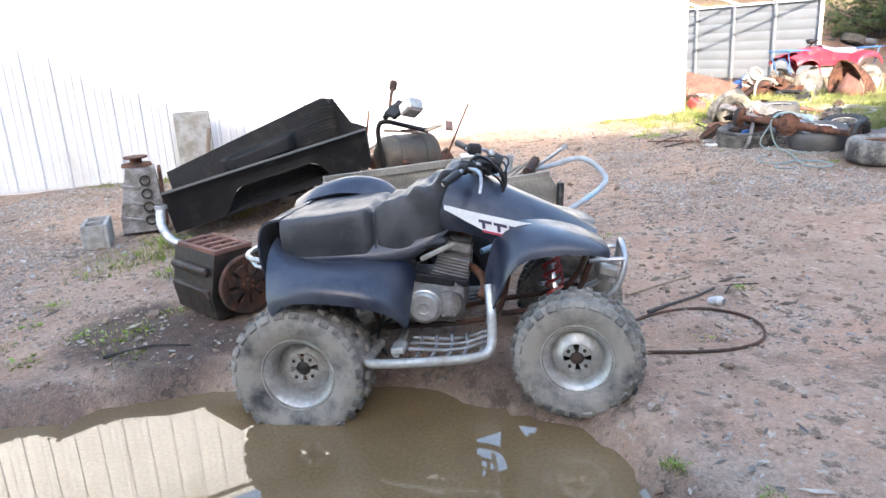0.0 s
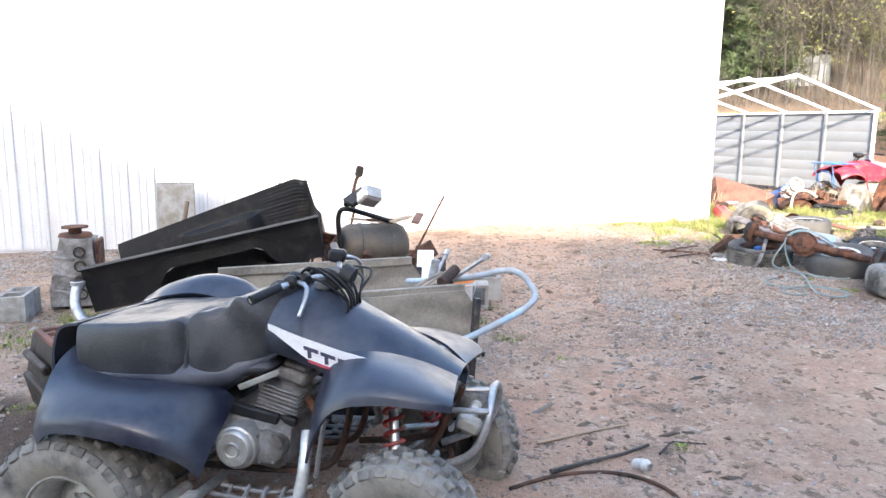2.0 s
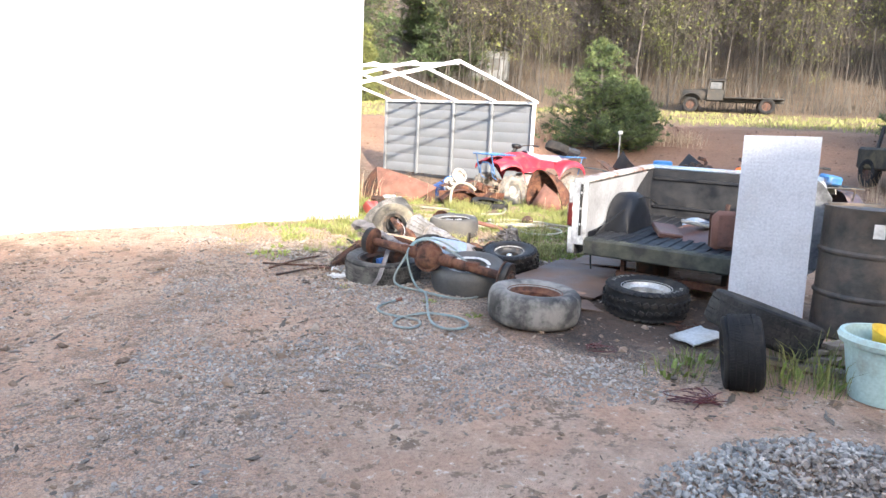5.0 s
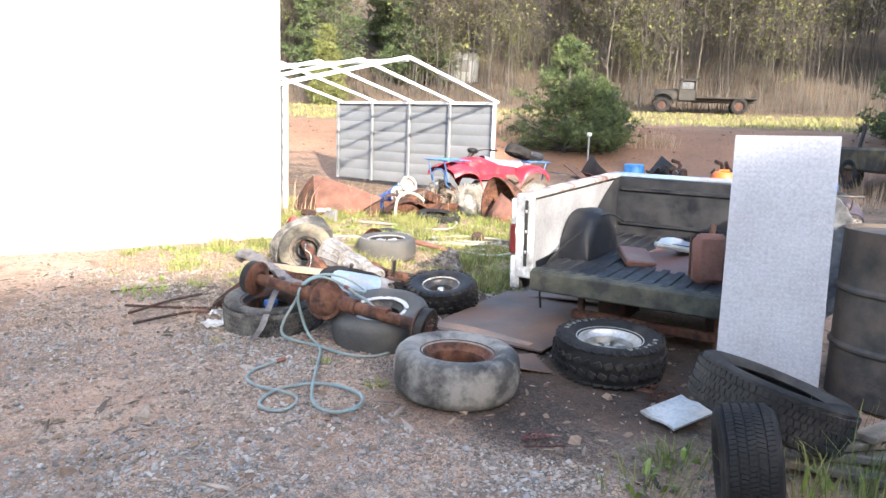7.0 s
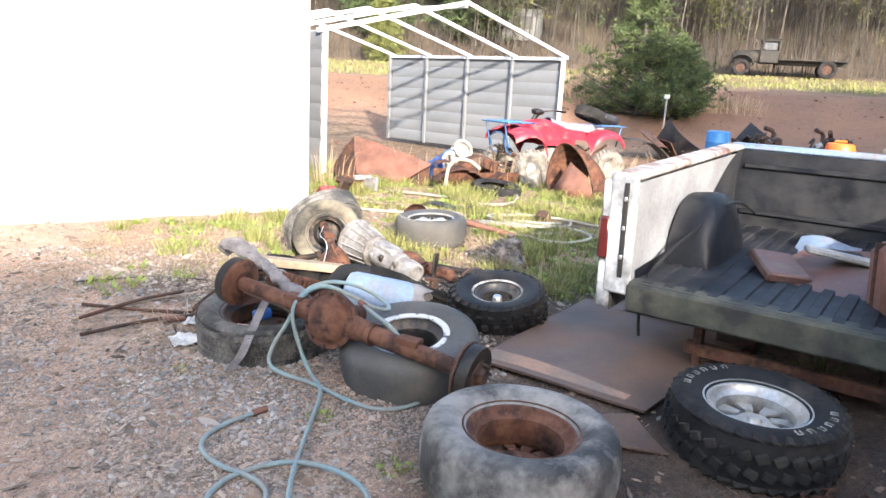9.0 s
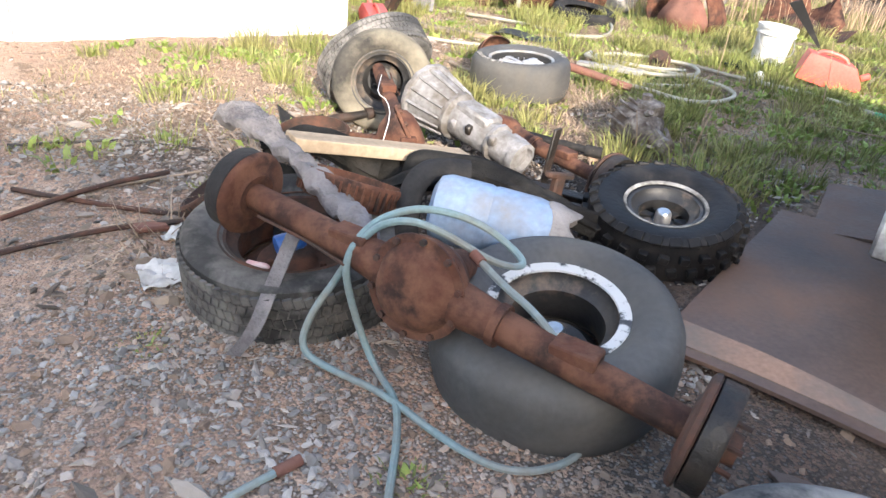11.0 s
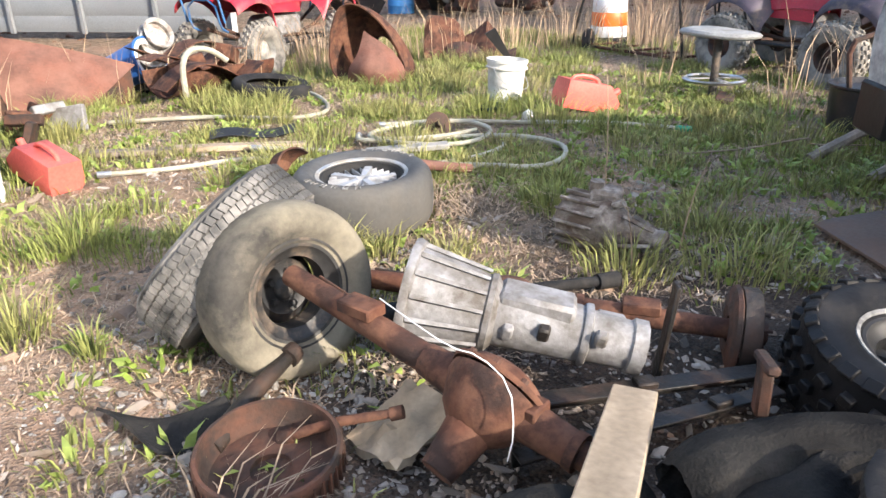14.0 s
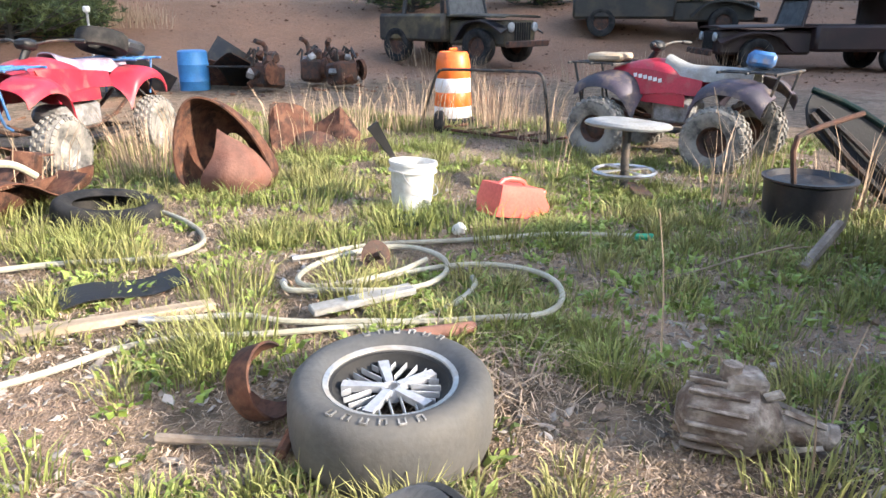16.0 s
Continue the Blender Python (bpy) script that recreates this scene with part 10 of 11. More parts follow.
dusty_glass = mat("dusty_window_glass", (0.10, 0.105, 0.11), (0.06, 0.065, 0.07), 0.5, bump=0.02)
old_olive = mat("weathered_dark_paint", (0.022, 0.021, 0.018), (0.014, 0.014, 0.013), 0.6, 0.0, 3, 0.1, dirt=(0.07, 0.055, 0.04), dirt_amount=0.3, dirt_scale=2)
maroon_old = mat("dull_maroon_paint", (0.035, 0.016, 0.015), (0.022, 0.012, 0.012), 0.55, 0.0, 3, 0.1, dirt=(0.06, 0.045, 0.036), dirt_amount=0.3, dirt_scale=2)
yellow_old = mat("faded_yellow_paint", (0.14, 0.11, 0.05), (0.05, 0.042, 0.03), 0.55, 0.0, 3, 0.1, dirt=(0.04, 0.034, 0.028), dirt_amount=0.55, dirt_scale=2)
vehicle("old_jeep", at(17.63, 15.9, 0.10, 0, 0, 255), "open old jeep with faded yellow bonnet and round headlights", 3.3, 1.55, 1.0, (-0.3, 0.08, 0.52), yellow_old, 0.36, jeep=True)
vehicle("old_car", at(22.2, 12.4, 0.0, 0, 0, 285), "dark rusted old car parked below the bank", 4.3, 1.7, 0.95, (-0.30, 0.12, 0.50), old_olive, 0.34)
vehicle("old_car", at(20.6, 9.0, 0.0, 0, 0, 112), "dark maroon wrecked car parked below the bank", 4.3, 1.7, 0.95, (-0.30, 0.12, 0.50), maroon_old, 0.34)


def flatbed_truck():
    t = thing("old_flatbed_truck", at(28.6, 38.9, 0.05, 0, 0, 146), "dark old flatbed truck parked on the grass terrace", "truck")
    b = Mesh()
    patch(b, [[(x, y, z) for y, z in ((-w, 0.75), (-w, 1.12 * k), (-w * 0.6, 1.32 * k), (0, 1.38 * k), (w * 0.6, 1.32 * k), (w, 1.12 * k), (w, 0.75))] for x, w, k in ((1.0, 0.62, 1.0), (1.6, 0.54, 0.98), (2.2, 0.46, 0.95), (2.35, 0.40, 0.88))], 12, 14, 0.02)
    b.box((2.3, 0, 0.95), (0.08, 0.8, 0.6), bev=0.03)
    part("bonnet", b, old_olive, t)
    for s in (-1, 1):
        b = Mesh()
        b.sheet(lambda u, v: (1.85 + 0.62 * math.cos(math.pi * (0.02 + 0.9 * u)), s * (0.48 + 0.36 * v), 0.48 + 0.62 * math.sin(math.pi * (0.02 + 0.9 * u)) - 0.06 * v * v), 16, 4, 0.02)
        part("front_fender", b, old_olive, t)
        b = Mesh()
        b.box((0.55, s * 0.74, 1.0), (0.9, 0.06, 0.62), bev=0.02)
        door = part("door", b, old_olive, t)
        b = Mesh()
        b.box((0.55, s * 0.725, 1.52), (0.62, 0.02, 0.36), bev=0.01)
        part("window", b, dusty_glass, door)
        for x in (0.12, 1.0):
            b = Mesh()
            b.tube([(x, s * 0.74, 1.28), (x - (0.12 if x > 0.5 else 0), s * 0.68, 1.80)], 0.05, 6)
            part("window_post", b, old_olive, t)
        for x, r in ((1.85, 0.42), (-2.2, 0.44)):
            mm = Matrix.Translation((x, s * 0.72, r)) @ Euler((radians(90 if s < 0 else -90), 0, 0)).to_matrix().to_4x4()
            b = tyre_mesh(r, r * 0.58, 0.22)
            b.v = [tuple(mm @ Vector(v)) for v in b.v]
            w = part("wheel", b, rubber, t)
            b = Mesh(mm)
            b.lathe([(r * 0.58, 0.08), (r * 0.5, 0.02), (0.08, 0.04), (0, 0.05)], 20)
            part("rim", b, rust_dark, w)
        b = Mesh()
        b.box((-1.4, s * 0.36, 0.72), (3.4, 0.10, 0.18), bev=0.02)
        part("frame_rail", b, old_olive, t)
    b = Mesh()
    patch(b, [[(x, y, z) for y, z in ((-0.72, 1.78), (-0.5, 1.90), (0, 1.94), (0.5, 1.90), (0.72, 1.78))] for x in (0.06, 0.3, 0.7, 0.95)], 10, 12, 0.03)
    part("roof", b, old_olive, t)
    b = Mesh()
    b.box((0.08, 0, 1.30), (0.06, 1.44, 1.0), bev=0.04)
    b.box((0.55, 0, 0.75), (0.95, 1.44, 0.12), bev=0.03)
    part("cab_back", b, old_olive, t)
    b = Mesh()
    b.box((-1.5, 0, 0.86), (3.2, 1.7, 0.08), bev=0.02)
    part("deck", b, old_olive, t)


flatbed_truck()


def hill_cabin():
    t = thing("cabin", at(18.6, 52.5, -0.2, 0, 0, -18), "pale grey cabin half hidden behind bare trees", "cabin")
    b = Mesh()
    b.box((0, 0, 1.0), (3.0, 2.4, 2.0), bev=0.02)
    part("wall", b, carport_grey, t)
    b = Mesh()
    b.prism([(-1.7, 1.95), (0, 2.5), (1.7, 1.95), (1.7, 2.05), (0, 2.6), (-1.7, 2.05)], 2.8, "y", 0)
    part("roof", b, carport_grey, t)
    b = Mesh()
    b.box((0.5, -1.21, 1.1), (0.7, 0.04, 0.8), bev=0.01)
    part("window", b, dusty_glass, t)


hill_cabin()


# ---- loose stones, plants and woods ----
RNG = np.random.default_rng(7)


def scatter(name, base_v, base_f, pos, rot, scl, material, label, category):
    """Many small shapes joined into one mesh. rot: 3x3 matrices, scl: per-shape sizes in three ways."""
    base_v = np.array(base_v, float)
    n, k = len(pos), len(base_v)
    v = np.einsum("nij,nkj->nki", rot, base_v[None] * scl[:, None, :]) + pos[:, None, :]
    f = np.array(base_f, int)[None] + (np.arange(n) * k)[:, None, None]
    return fast_stuff(name, v.reshape(-1, 3).tolist(), f.reshape(-1, f.shape[2]).tolist(), material, label, category)


def spins(n, tilt=180.0):
    a, b, c = RNG.uniform(0, 2 * np.pi, n), np.radians(RNG.uniform(-tilt, tilt, n)), np.radians(RNG.uniform(-tilt, tilt, n))
    out = np.zeros((n, 3, 3))
    ca, sa, cb, sb, cc, sc = np.cos(a), np.sin(a), np.cos(b), np.sin(b), np.cos(c), np.sin(c)
    out[:, 0, 0], out[:, 0, 1], out[:, 0, 2] = ca * cb, ca * sb * sc - sa * cc, ca * sb * cc + sa * sc
    out[:, 1, 0], out[:, 1, 1], out[:, 1, 2] = sa * cb, sa * sb * sc + ca * cc, sa * sb * cc - ca * sc
    out[:, 2, 0], out[:, 2, 1], out[:, 2, 2] = -sb, cb * sc, cb * cc
    return out


STONE_V = [(1, 0.1, 0), (-0.9, -0.2, 0.1), (0.1, 1, -0.1), (-0.1, -1, 0.1), (0.55, 0.45, 0.75), (-0.5, -0.4, 0.8), (0.2, -0.5, 0.85), (0, 0, -0.9)]
STONE_F = [(0, 2, 4), (2, 1, 5), (2, 5, 4), (4, 5, 6), (5, 1, 3), (6, 5, 3), (6, 3, 0), (4, 6, 0), (0, 7, 2), (2, 7, 1), (1, 7, 3), (3, 7, 0)]


def stones():
    pos, scl = [], []
    while len(pos) < 30000:
        x, y = RNG.uniform(-5, 6), RNG.uniform(2.2, 11)
        g = gravel_at(x, y)
        wet = dip(x, y) if abs(x + 0.7) < 3 and abs(y - 1.8) < 3 else 9
        if wet < 0.75 or turf_at(x, y) > 0.6 or math.hypot((x - 4.9) / 1.3, (y - 7.0) / 1.0) < 0.9 or math.hypot((x - 4.1) / 1.1, (y - 8.8) / 0.8) < 0.9 or RNG.random() > g * g + 0.02:
            continue
        s = min(0.020, 0.0035 + RNG.exponential(0.0036)) * (1.25 if x < -1 or y < 5 else 1.0)
        pos.append((x, y, land(x, y) + s * 0.12))
        scl.append((s * RNG.uniform(0.8, 1.5), s * RNG.uniform(0.6, 1.1), s * RNG.uniform(0.4, 0.8)))
    scatter("gravel", STONE_V, STONE_F, np.array(pos), spins(len(pos), 25), np.array(scl), stone_mat, "loose grey gravel strewn over the dirt yard", "gravel")
    # fine gravel round the pile and along the track beside it
    pos, scl = [], []
    while len(pos) < 26000:
        x, y = RNG.uniform(1.6, 4.4), RNG.uniform(5.6, 10.2)
        g = 0.25 + 0.75 * step(-0.25, 0.2, noise.noise((x * 1.1, y * 1.1, 17)))
        if RNG.random() > g or math.hypot((x - 4.9) / 1.3, (y - 7.0) / 1.0) < 0.9:
            continue
        s = min(0.017, 0.003 + RNG.exponential(0.0034))
        pos.append((x, y, land(x, y) + s * 0.15))
        scl.append((s * RNG.uniform(0.8, 1.5), s * RNG.uniform(0.6, 1.1), s * RNG.uniform(0.45, 0.85)))
    scatter("fine_gravel", STONE_V, STONE_F, np.array(pos), spins(len(pos), 30), np.array(scl), stone_mat, "fine grey gravel lying round the scrap pile", "gravel")
    # heap of coarse clean gravel
    n = 3600
    r, a = 0.66 * np.sqrt(RNG.random(n)), RNG.uniform(0, 2 * np.pi, n)
    xs, ys = 4.35 + r * np.cos(a) * 1.25, 4.45 + r * np.sin(a)
    s = RNG.uniform(0.007, 0.019, n)
    zs = np.array([land(x, y) for x, y in zip(xs, ys)]) + 0.08 * np.clip(1 - r / 0.66, 0, 1) * RNG.uniform(0.3, 1, n)
    scatter("gravel", STONE_V, STONE_F, np.stack([xs, ys, zs], 1), spins(n, 60), np.stack([s * 1.3, s, s * 0.75], 1), stone_mat, "small heap of coarse grey gravel", "gravel heap")
    pos, scl = [], []
    while len(pos) < 5200:
        x, y = RNG.uniform(-3.5, 6), RNG.uniform(2.2, 11)
        wet = dip(x, y) if abs(x + 0.7) < 3 and abs(y - 1.8) < 3 else 9
        if wet < 0.8:
            continue
        s = 0.006 + RNG.exponential(0.006)
        pos.append((x, y, land(x, y)))
        scl.append((s * 1.3, s, s * 0.7))
    scatter("dirt_clods", STONE_V, STONE_F, np.array(pos), spins(len(pos), 30), np.array(scl), clod_mat, "brown dirt clods lying on the yard", "dirt")
    pos, scl = [], []
    while len(pos) < 9000:
        x, y = RNG.uniform(-4.5, 5.0), RNG.uniform(1.9, 10.2)
        wet = dip(x, y) if abs(x + 0.7) < 3 and abs(y - 1.8) < 3 else 9
        if wet < 1.0 or RNG.random() > 0.35 + 0.9 * noise.noise((x * 0.8, y * 0.8, 23)):
            continue
        s = 0.004 + RNG.exponential(0.0045)
        pos.append((x, y, land(x, y) + 0.002))
        scl.append((s * RNG.uniform(1.0, 4.0), s * RNG.uniform(0.5, 1.0), s * RNG.uniform(0.25, 0.6)))
    scatter("dirt_litter", STONE_V, STONE_F, np.array(pos), spins(len(pos), 18), np.array(scl), chip_mat, "bits of bark, straw and grit on bare dirt", "debris")
    pos, scl = [], []
    while len(pos) < 5000:
        a, r = RNG.uniform(0.1, 1.7), RNG.uniform(16, 26.5)
        x, y = 2 + r * math.sin(a), 3 + r * math.cos(a)
        s = 0.008 + RNG.exponential(0.010)
        pos.append((x, y, land(x, y)))
        scl.append((s * 1.4, s, s * 0.7))
    scatter("clay_clods", STONE_V, STONE_F, np.array(pos), spins(len(pos), 30), np.array(scl), clay_clod, "clods of brown clay strewn over the bank", "dirt")
    pos, scl = [], []
    while len(pos) < 14000:
        x, y = RNG.uniform(2.6, 9.5), RNG.uniform(8.2, 13.5)
        if RNG.random() > 0.25 + 0.75 * noise.noise((x * 1.7, y * 1.7, 31)) + 0.3:
            continue
        s = 0.004 + RNG.exponential(0.0045)
        pos.append((x, y, land(x, y) + 0.002))
        scl.append((s * RNG.uniform(1.0, 2.6), s * RNG.uniform(0.6, 1.1), s * RNG.uniform(0.3, 0.7)))
    scatter("yard_debris", STONE_V, STONE_F, np.array(pos), spins(len(pos), 22), np.array(scl), chip_mat, "bits of bark, gravel and litter among the weeds", "debris")


stones()


def blades(name, spots, material, label, category, width=0.006, droop=0.5):
    """Grass: spots are rows of x, y, how many blades, spread, least and most height."""
    vs, fs = [], []
    rng = random.Random(hash_of(name))
    for x, y, n, spread, h0, h1 in spots:
        z = land(x, y) - 0.01
        for _ in range(n):
            a, r = rng.uniform(0, 6.283), spread * rng.random() ** 0.7
            bx, by = x + r * math.cos(a), y + r * math.sin(a)
            h, w = rng.uniform(h0, h1), width * rng.uniform(0.6, 1.3)
            lean = a + rng.uniform(-0.8, 0.8)
            k = h * droop * rng.uniform(0.3, 1.2)
            dx, dy = math.cos(lean) * k, math.sin(lean) * k
            t = rng.uniform(0, 3.1416)
            wx, wy = w * math.cos(t), w * math.sin(t)
            o = len(vs)
            vs += [(bx - wx, by - wy, z), (bx + wx, by + wy, z), (bx + dx * 0.35 + wx * 0.8, by + dy * 0.35 + wy * 0.8, z + h * 0.6), (bx + dx * 0.35 - wx * 0.8, by + dy * 0.35 - wy * 0.8, z + h * 0.6), (bx + dx, by + dy, z + h * (1 - 0.25 * droop))]
            fs += [(o, o + 1, o + 2, o + 3), (o + 3, o + 2, o + 4)]
    return fast_stuff(name, vs, fs, material, label, category)


def hash_of(s):
    return sum((i + 1) * ord(c) for i, c in enumerate(s))


def plants():
    rng = random.Random(21)
    short, tufts, weeds, straw, dead = [], [], [], [], []
    while len(short) < 7800:
        x, y = rng.uniform(1.8, 10.5), rng.uniform(8.6, 16)
        if (x + 0.6) * 0.38 - (y - 10.1) * 0.925 < 0.15 and x < 3.6:
            continue
        t = turf_at(x, y)
        if rng.random() < t * (0.10 + 1.0 * step(0.0, 0.35, noise.noise((x * 1.6, y * 1.6, 12)))):
            short.append((x, y, 7, 0.07, 0.02, 0.075))
            if rng.random() < 0.055 + 0.06 * step(11, 13, y):
                tufts.append((x, y, rng.randint(30, 75), rng.uniform(0.04, 0.13), 0.04, rng.uniform(0.09, 0.17) + 0.07 * step(11, 13, y)))
            if rng.random() < 0.26:
                weeds.append((x, y, 11, 0.08, 0.02, 0.07))
    for k in range(520):
        x, y = rng.uniform(4.9, 8.2), rng.uniform(8.7, 10.8)
        if noise.noise((x * 1.9, y * 1.9, 44)) > -0.12:
            weeds.append((x, y, 10, 0.09, 0.015, 0.07))
            short.append((x, y, 8, 0.09, 0.02, 0.08))
            if rng.random() < 0.15:
                tufts.append((x, y, rng.randint(40, 90), rng.uniform(0.05, 0.12), 0.04, rng.uniform(0.09, 0.17)))
    # clumps that stand out
    for k in range(150):
        x, y = rng.uniform(3.4, 9.0), rng.uniform(9.5, 13.4)
        if noise.noise((x * 1.6, y * 1.6, 12)) > -0.12 and turf_at(x, y) > 0.3:
            tufts.append((x, y, rng.randint(70, 130), rng.uniform(0.06, 0.15), 0.04, rng.uniform(0.10, 0.20)))
    for x, y, s in ((4.72, 9.35, 0.16), (4.95, 9.05, 0.2), (5.25, 9.30, 0.16), (5.35, 11.05, 0.14), (6.55, 11.1, 0.2), (6.3, 11.3, 0.2), (6.35, 10.75, 0.2), (7.1, 10.9, 0.2), (4.75, 11.2, 0.18), (5.2, 11.6, 0.2),
                    (6.9, 12.1, 0.25), (7.2, 11.7, 0.25), (6.6, 12.2, 0.25), (3.55, 10.9, 0.14), (3.3, 11.2, 0.12), (3.0, 11.15, 0.12), (3.2, 10.4, 0.1), (6.9, 9.5, 0.22), (7.2, 8.9, 0.25), (7.0, 9.1, 0.2), (5.1, 9.9, 0.12)):
        tufts.append((x, y, 190, s, 0.06, 0.23 if y > 10.6 else 0.19))
    for x, y, s, h in ((-2.5, 4.75, 0.25, 0.12), (-2.1, 5.1, 0.25, 0.2), (-1.9, 4.7, 0.2, 0.16), (-2.9, 3.95, 0.2, 0.08), (-1.9, 3.6, 0.2, 0.07), (-3.0, 3.2, 0.2, 0.09), (-1.6, 3.3, 0.15, 0.06), (-4.2, 8.4, 0.3, 0.15), (-3.6, 8.45, 0.2, 0.2), (-1.2, 5.9, 0.15, 0.25),
                       (0.55, 5.95, 0.12, 0.16), (0.85, 5.6, 0.12, 0.1), (0.75, 4.55, 0.12, 0.08), (1.2, 5.2, 0.1, 0.05), (0.6, 6.5, 0.15, 0.12), (0.15, 7.4, 0.2, 0.2), (2.35, 10.95, 0.3, 0.07), (1.75, 4.0, 0.06, 0.06), (2.6, 3.0, 0.1, 0.06), (1.3, 3.3, 0.08, 0.05),
                       (4.55, 5.95, 0.2, 0.22), (5.0, 5.62, 0.28, 0.36), (5.2, 5.55, 0.22, 0.40), (4.8, 6.1, 0.15, 0.22), (5.45, 5.9, 0.25, 0.4), (3.75, 7.15, 0.08, 0.06), (3.55, 7.55, 0.08, 0.07), (2.95, 8.05, 0.07, 0.06), (5.75, 8.25, 0.16, 0.22), (5.85, 7.7, 0.15, 0.2),
                       (3.0, 8.95, 0.1, 0.10), (3.1, 9.7, 0.14, 0.14), (3.2, 10.0, 0.12, 0.1), (3.35, 9.55, 0.1, 0.06), (0.9, 2.25, 0.06, 0.06), (1.15, 2.05, 0.05, 0.05), (-2.46, 4.1, 0.14, 0.08), (-1.99, 3.56, 0.14, 0.07), (-1.74, 3.49, 0.16, 0.08), (-1.68, 3.63, 0.12, 0.09), (-2.36, 5.18, 0.22, 0.18), (-2.37, 4.92, 0.18, 0.12), (-2.42, 5.57, 0.2, 0.22), (-2.25, 5.45, 0.18, 0.24),
                       (-4.42, 8.48, 0.25, 0.14), (-1.96, 6.4, 0.14, 0.35), (-2.37, 3.46, 0.12, 0.08), (-2.42, 3.76, 0.12, 0.07), (-1.61, 3.9, 0.08, 0.08), (-2.13, 3.25, 0.12, 0.08), (-2.6, 5.0, 0.3, 0.14), (-2.0, 5.3, 0.16, 0.18)):
        tufts.append((x, y, 90 if h > 0.1 else 60, s, h * 0.25, h * (0.8 if h > 0.28 else 0.55)))
        weeds.append((x, y, 10, s * 0.7, 0.02, h * 0.5))
    for x, y, n, s in ((8.3, 13.4, 150, 0.45), (8.9, 13.2, 150, 0.4), (9.6, 12.9, 150, 0.35), (10.5, 12.4, 160, 0.35), (9.9, 12.0, 120, 0.5), (9.2, 11.4, 70, 0.25), (7.6, 13.9, 130, 0.35), (7.2, 14.1, 140, 0.3), (6.9, 13.8, 90, 0.25), (6.0, 13.9, 70, 0.3), (5.2, 14.3, 60, 0.4),
                       (8.1, 9.55, 40, 0.2), (7.75, 9.05, 60, 0.2), (7.35, 9.75, 26, 0.15), (8.0, 11.0, 16, 0.15), (11.5, 13.0, 120, 0.6), (12.3, 14.0, 80, 0.7), (15.3, 14.8, 130, 0.5), (16.0, 12.6, 120, 0.7), (18.0, 12.0, 150, 0.8), (17.5, 16.5, 160, 0.8), (19.5, 10.6, 100, 0.8), (3.9, 13.6, 50, 0.3), (4.6, 14.4, 60, 0.4)):
        straw.append((x, y, int(n * 0.85), s * 1.1, 0.22, 0.70))
    for k in range(19000):
        x, y = rng.uniform(1.8, 9.5), rng.uniform(8.6, 13.5)
        if turf_at(x, y) > 0.12 and ((x + 0.6) * 0.38 - (y - 10.1) * 0.925 > 0.15 or x > 3.6):
            dead.append((x, y, 6, 0.10, 0.012, 0.05))
    for x, y in ((4.95, 10.15), (4.85, 10.35), (5.0, 10.5), (3.15, 9.25), (2.9, 8.6), (5.05, 10.25)):
        dead.append((x, y, 90, 0.16, 0.02, 0.16))
    blades("short_grass", short, grass_mat, "short patchy green grass in the yard", "grass", 0.0032, 0.6)
    blades("grass_tufts", tufts, grass_mat, "green grass tufts growing through the yard", "grass", 0.0029, 0.6)
    blades("weeds", weeds, weed_mat, "low broad-leaved green weeds", "weeds", 0.014, 1.0)
    blades("dry_grass", straw, straw_mat, "tall dry straw-coloured grass", "dry grass", 0.0034, 0.34)
    blades("dead_stems", dead, dead_mat, "flattened dead stems among the grass", "dead grass", 0.0026, 2.2)
    # seed heads
    bank, terrace = [], []
    while len(bank) < 240:
        a, r = rng.choice((rng.uniform(0.2, 0.62), rng.uniform(0.4, 0.62), rng.uniform(1.3, 1.7))), rng.uniform(24, 28.5)
        x, y = 2 + r * math.sin(a), 3 + r * math.cos(a)
        if noise.noise((x * 0.25, y * 0.25, 5)) > 0.12:
            bank.append((x, y, 34, 0.6, 0.15, 0.55))
    while len(terrace) < 2600:
        a, r = rng.uniform(0.0, 1.8), rng.uniform(28, 44)
        terrace.append((2 + r * math.sin(a), 3 + r * math.cos(a), 10, 0.7, 0.06, 0.22))
    blades("bank_straw", bank, straw_mat, "dry straw grass along the top of the clay bank", "dry grass", 0.007, 0.4)
    blades("terrace_grass", terrace, grass_mat, "green grass on the terrace above the bank", "grass", 0.014, 0.6)


plants()


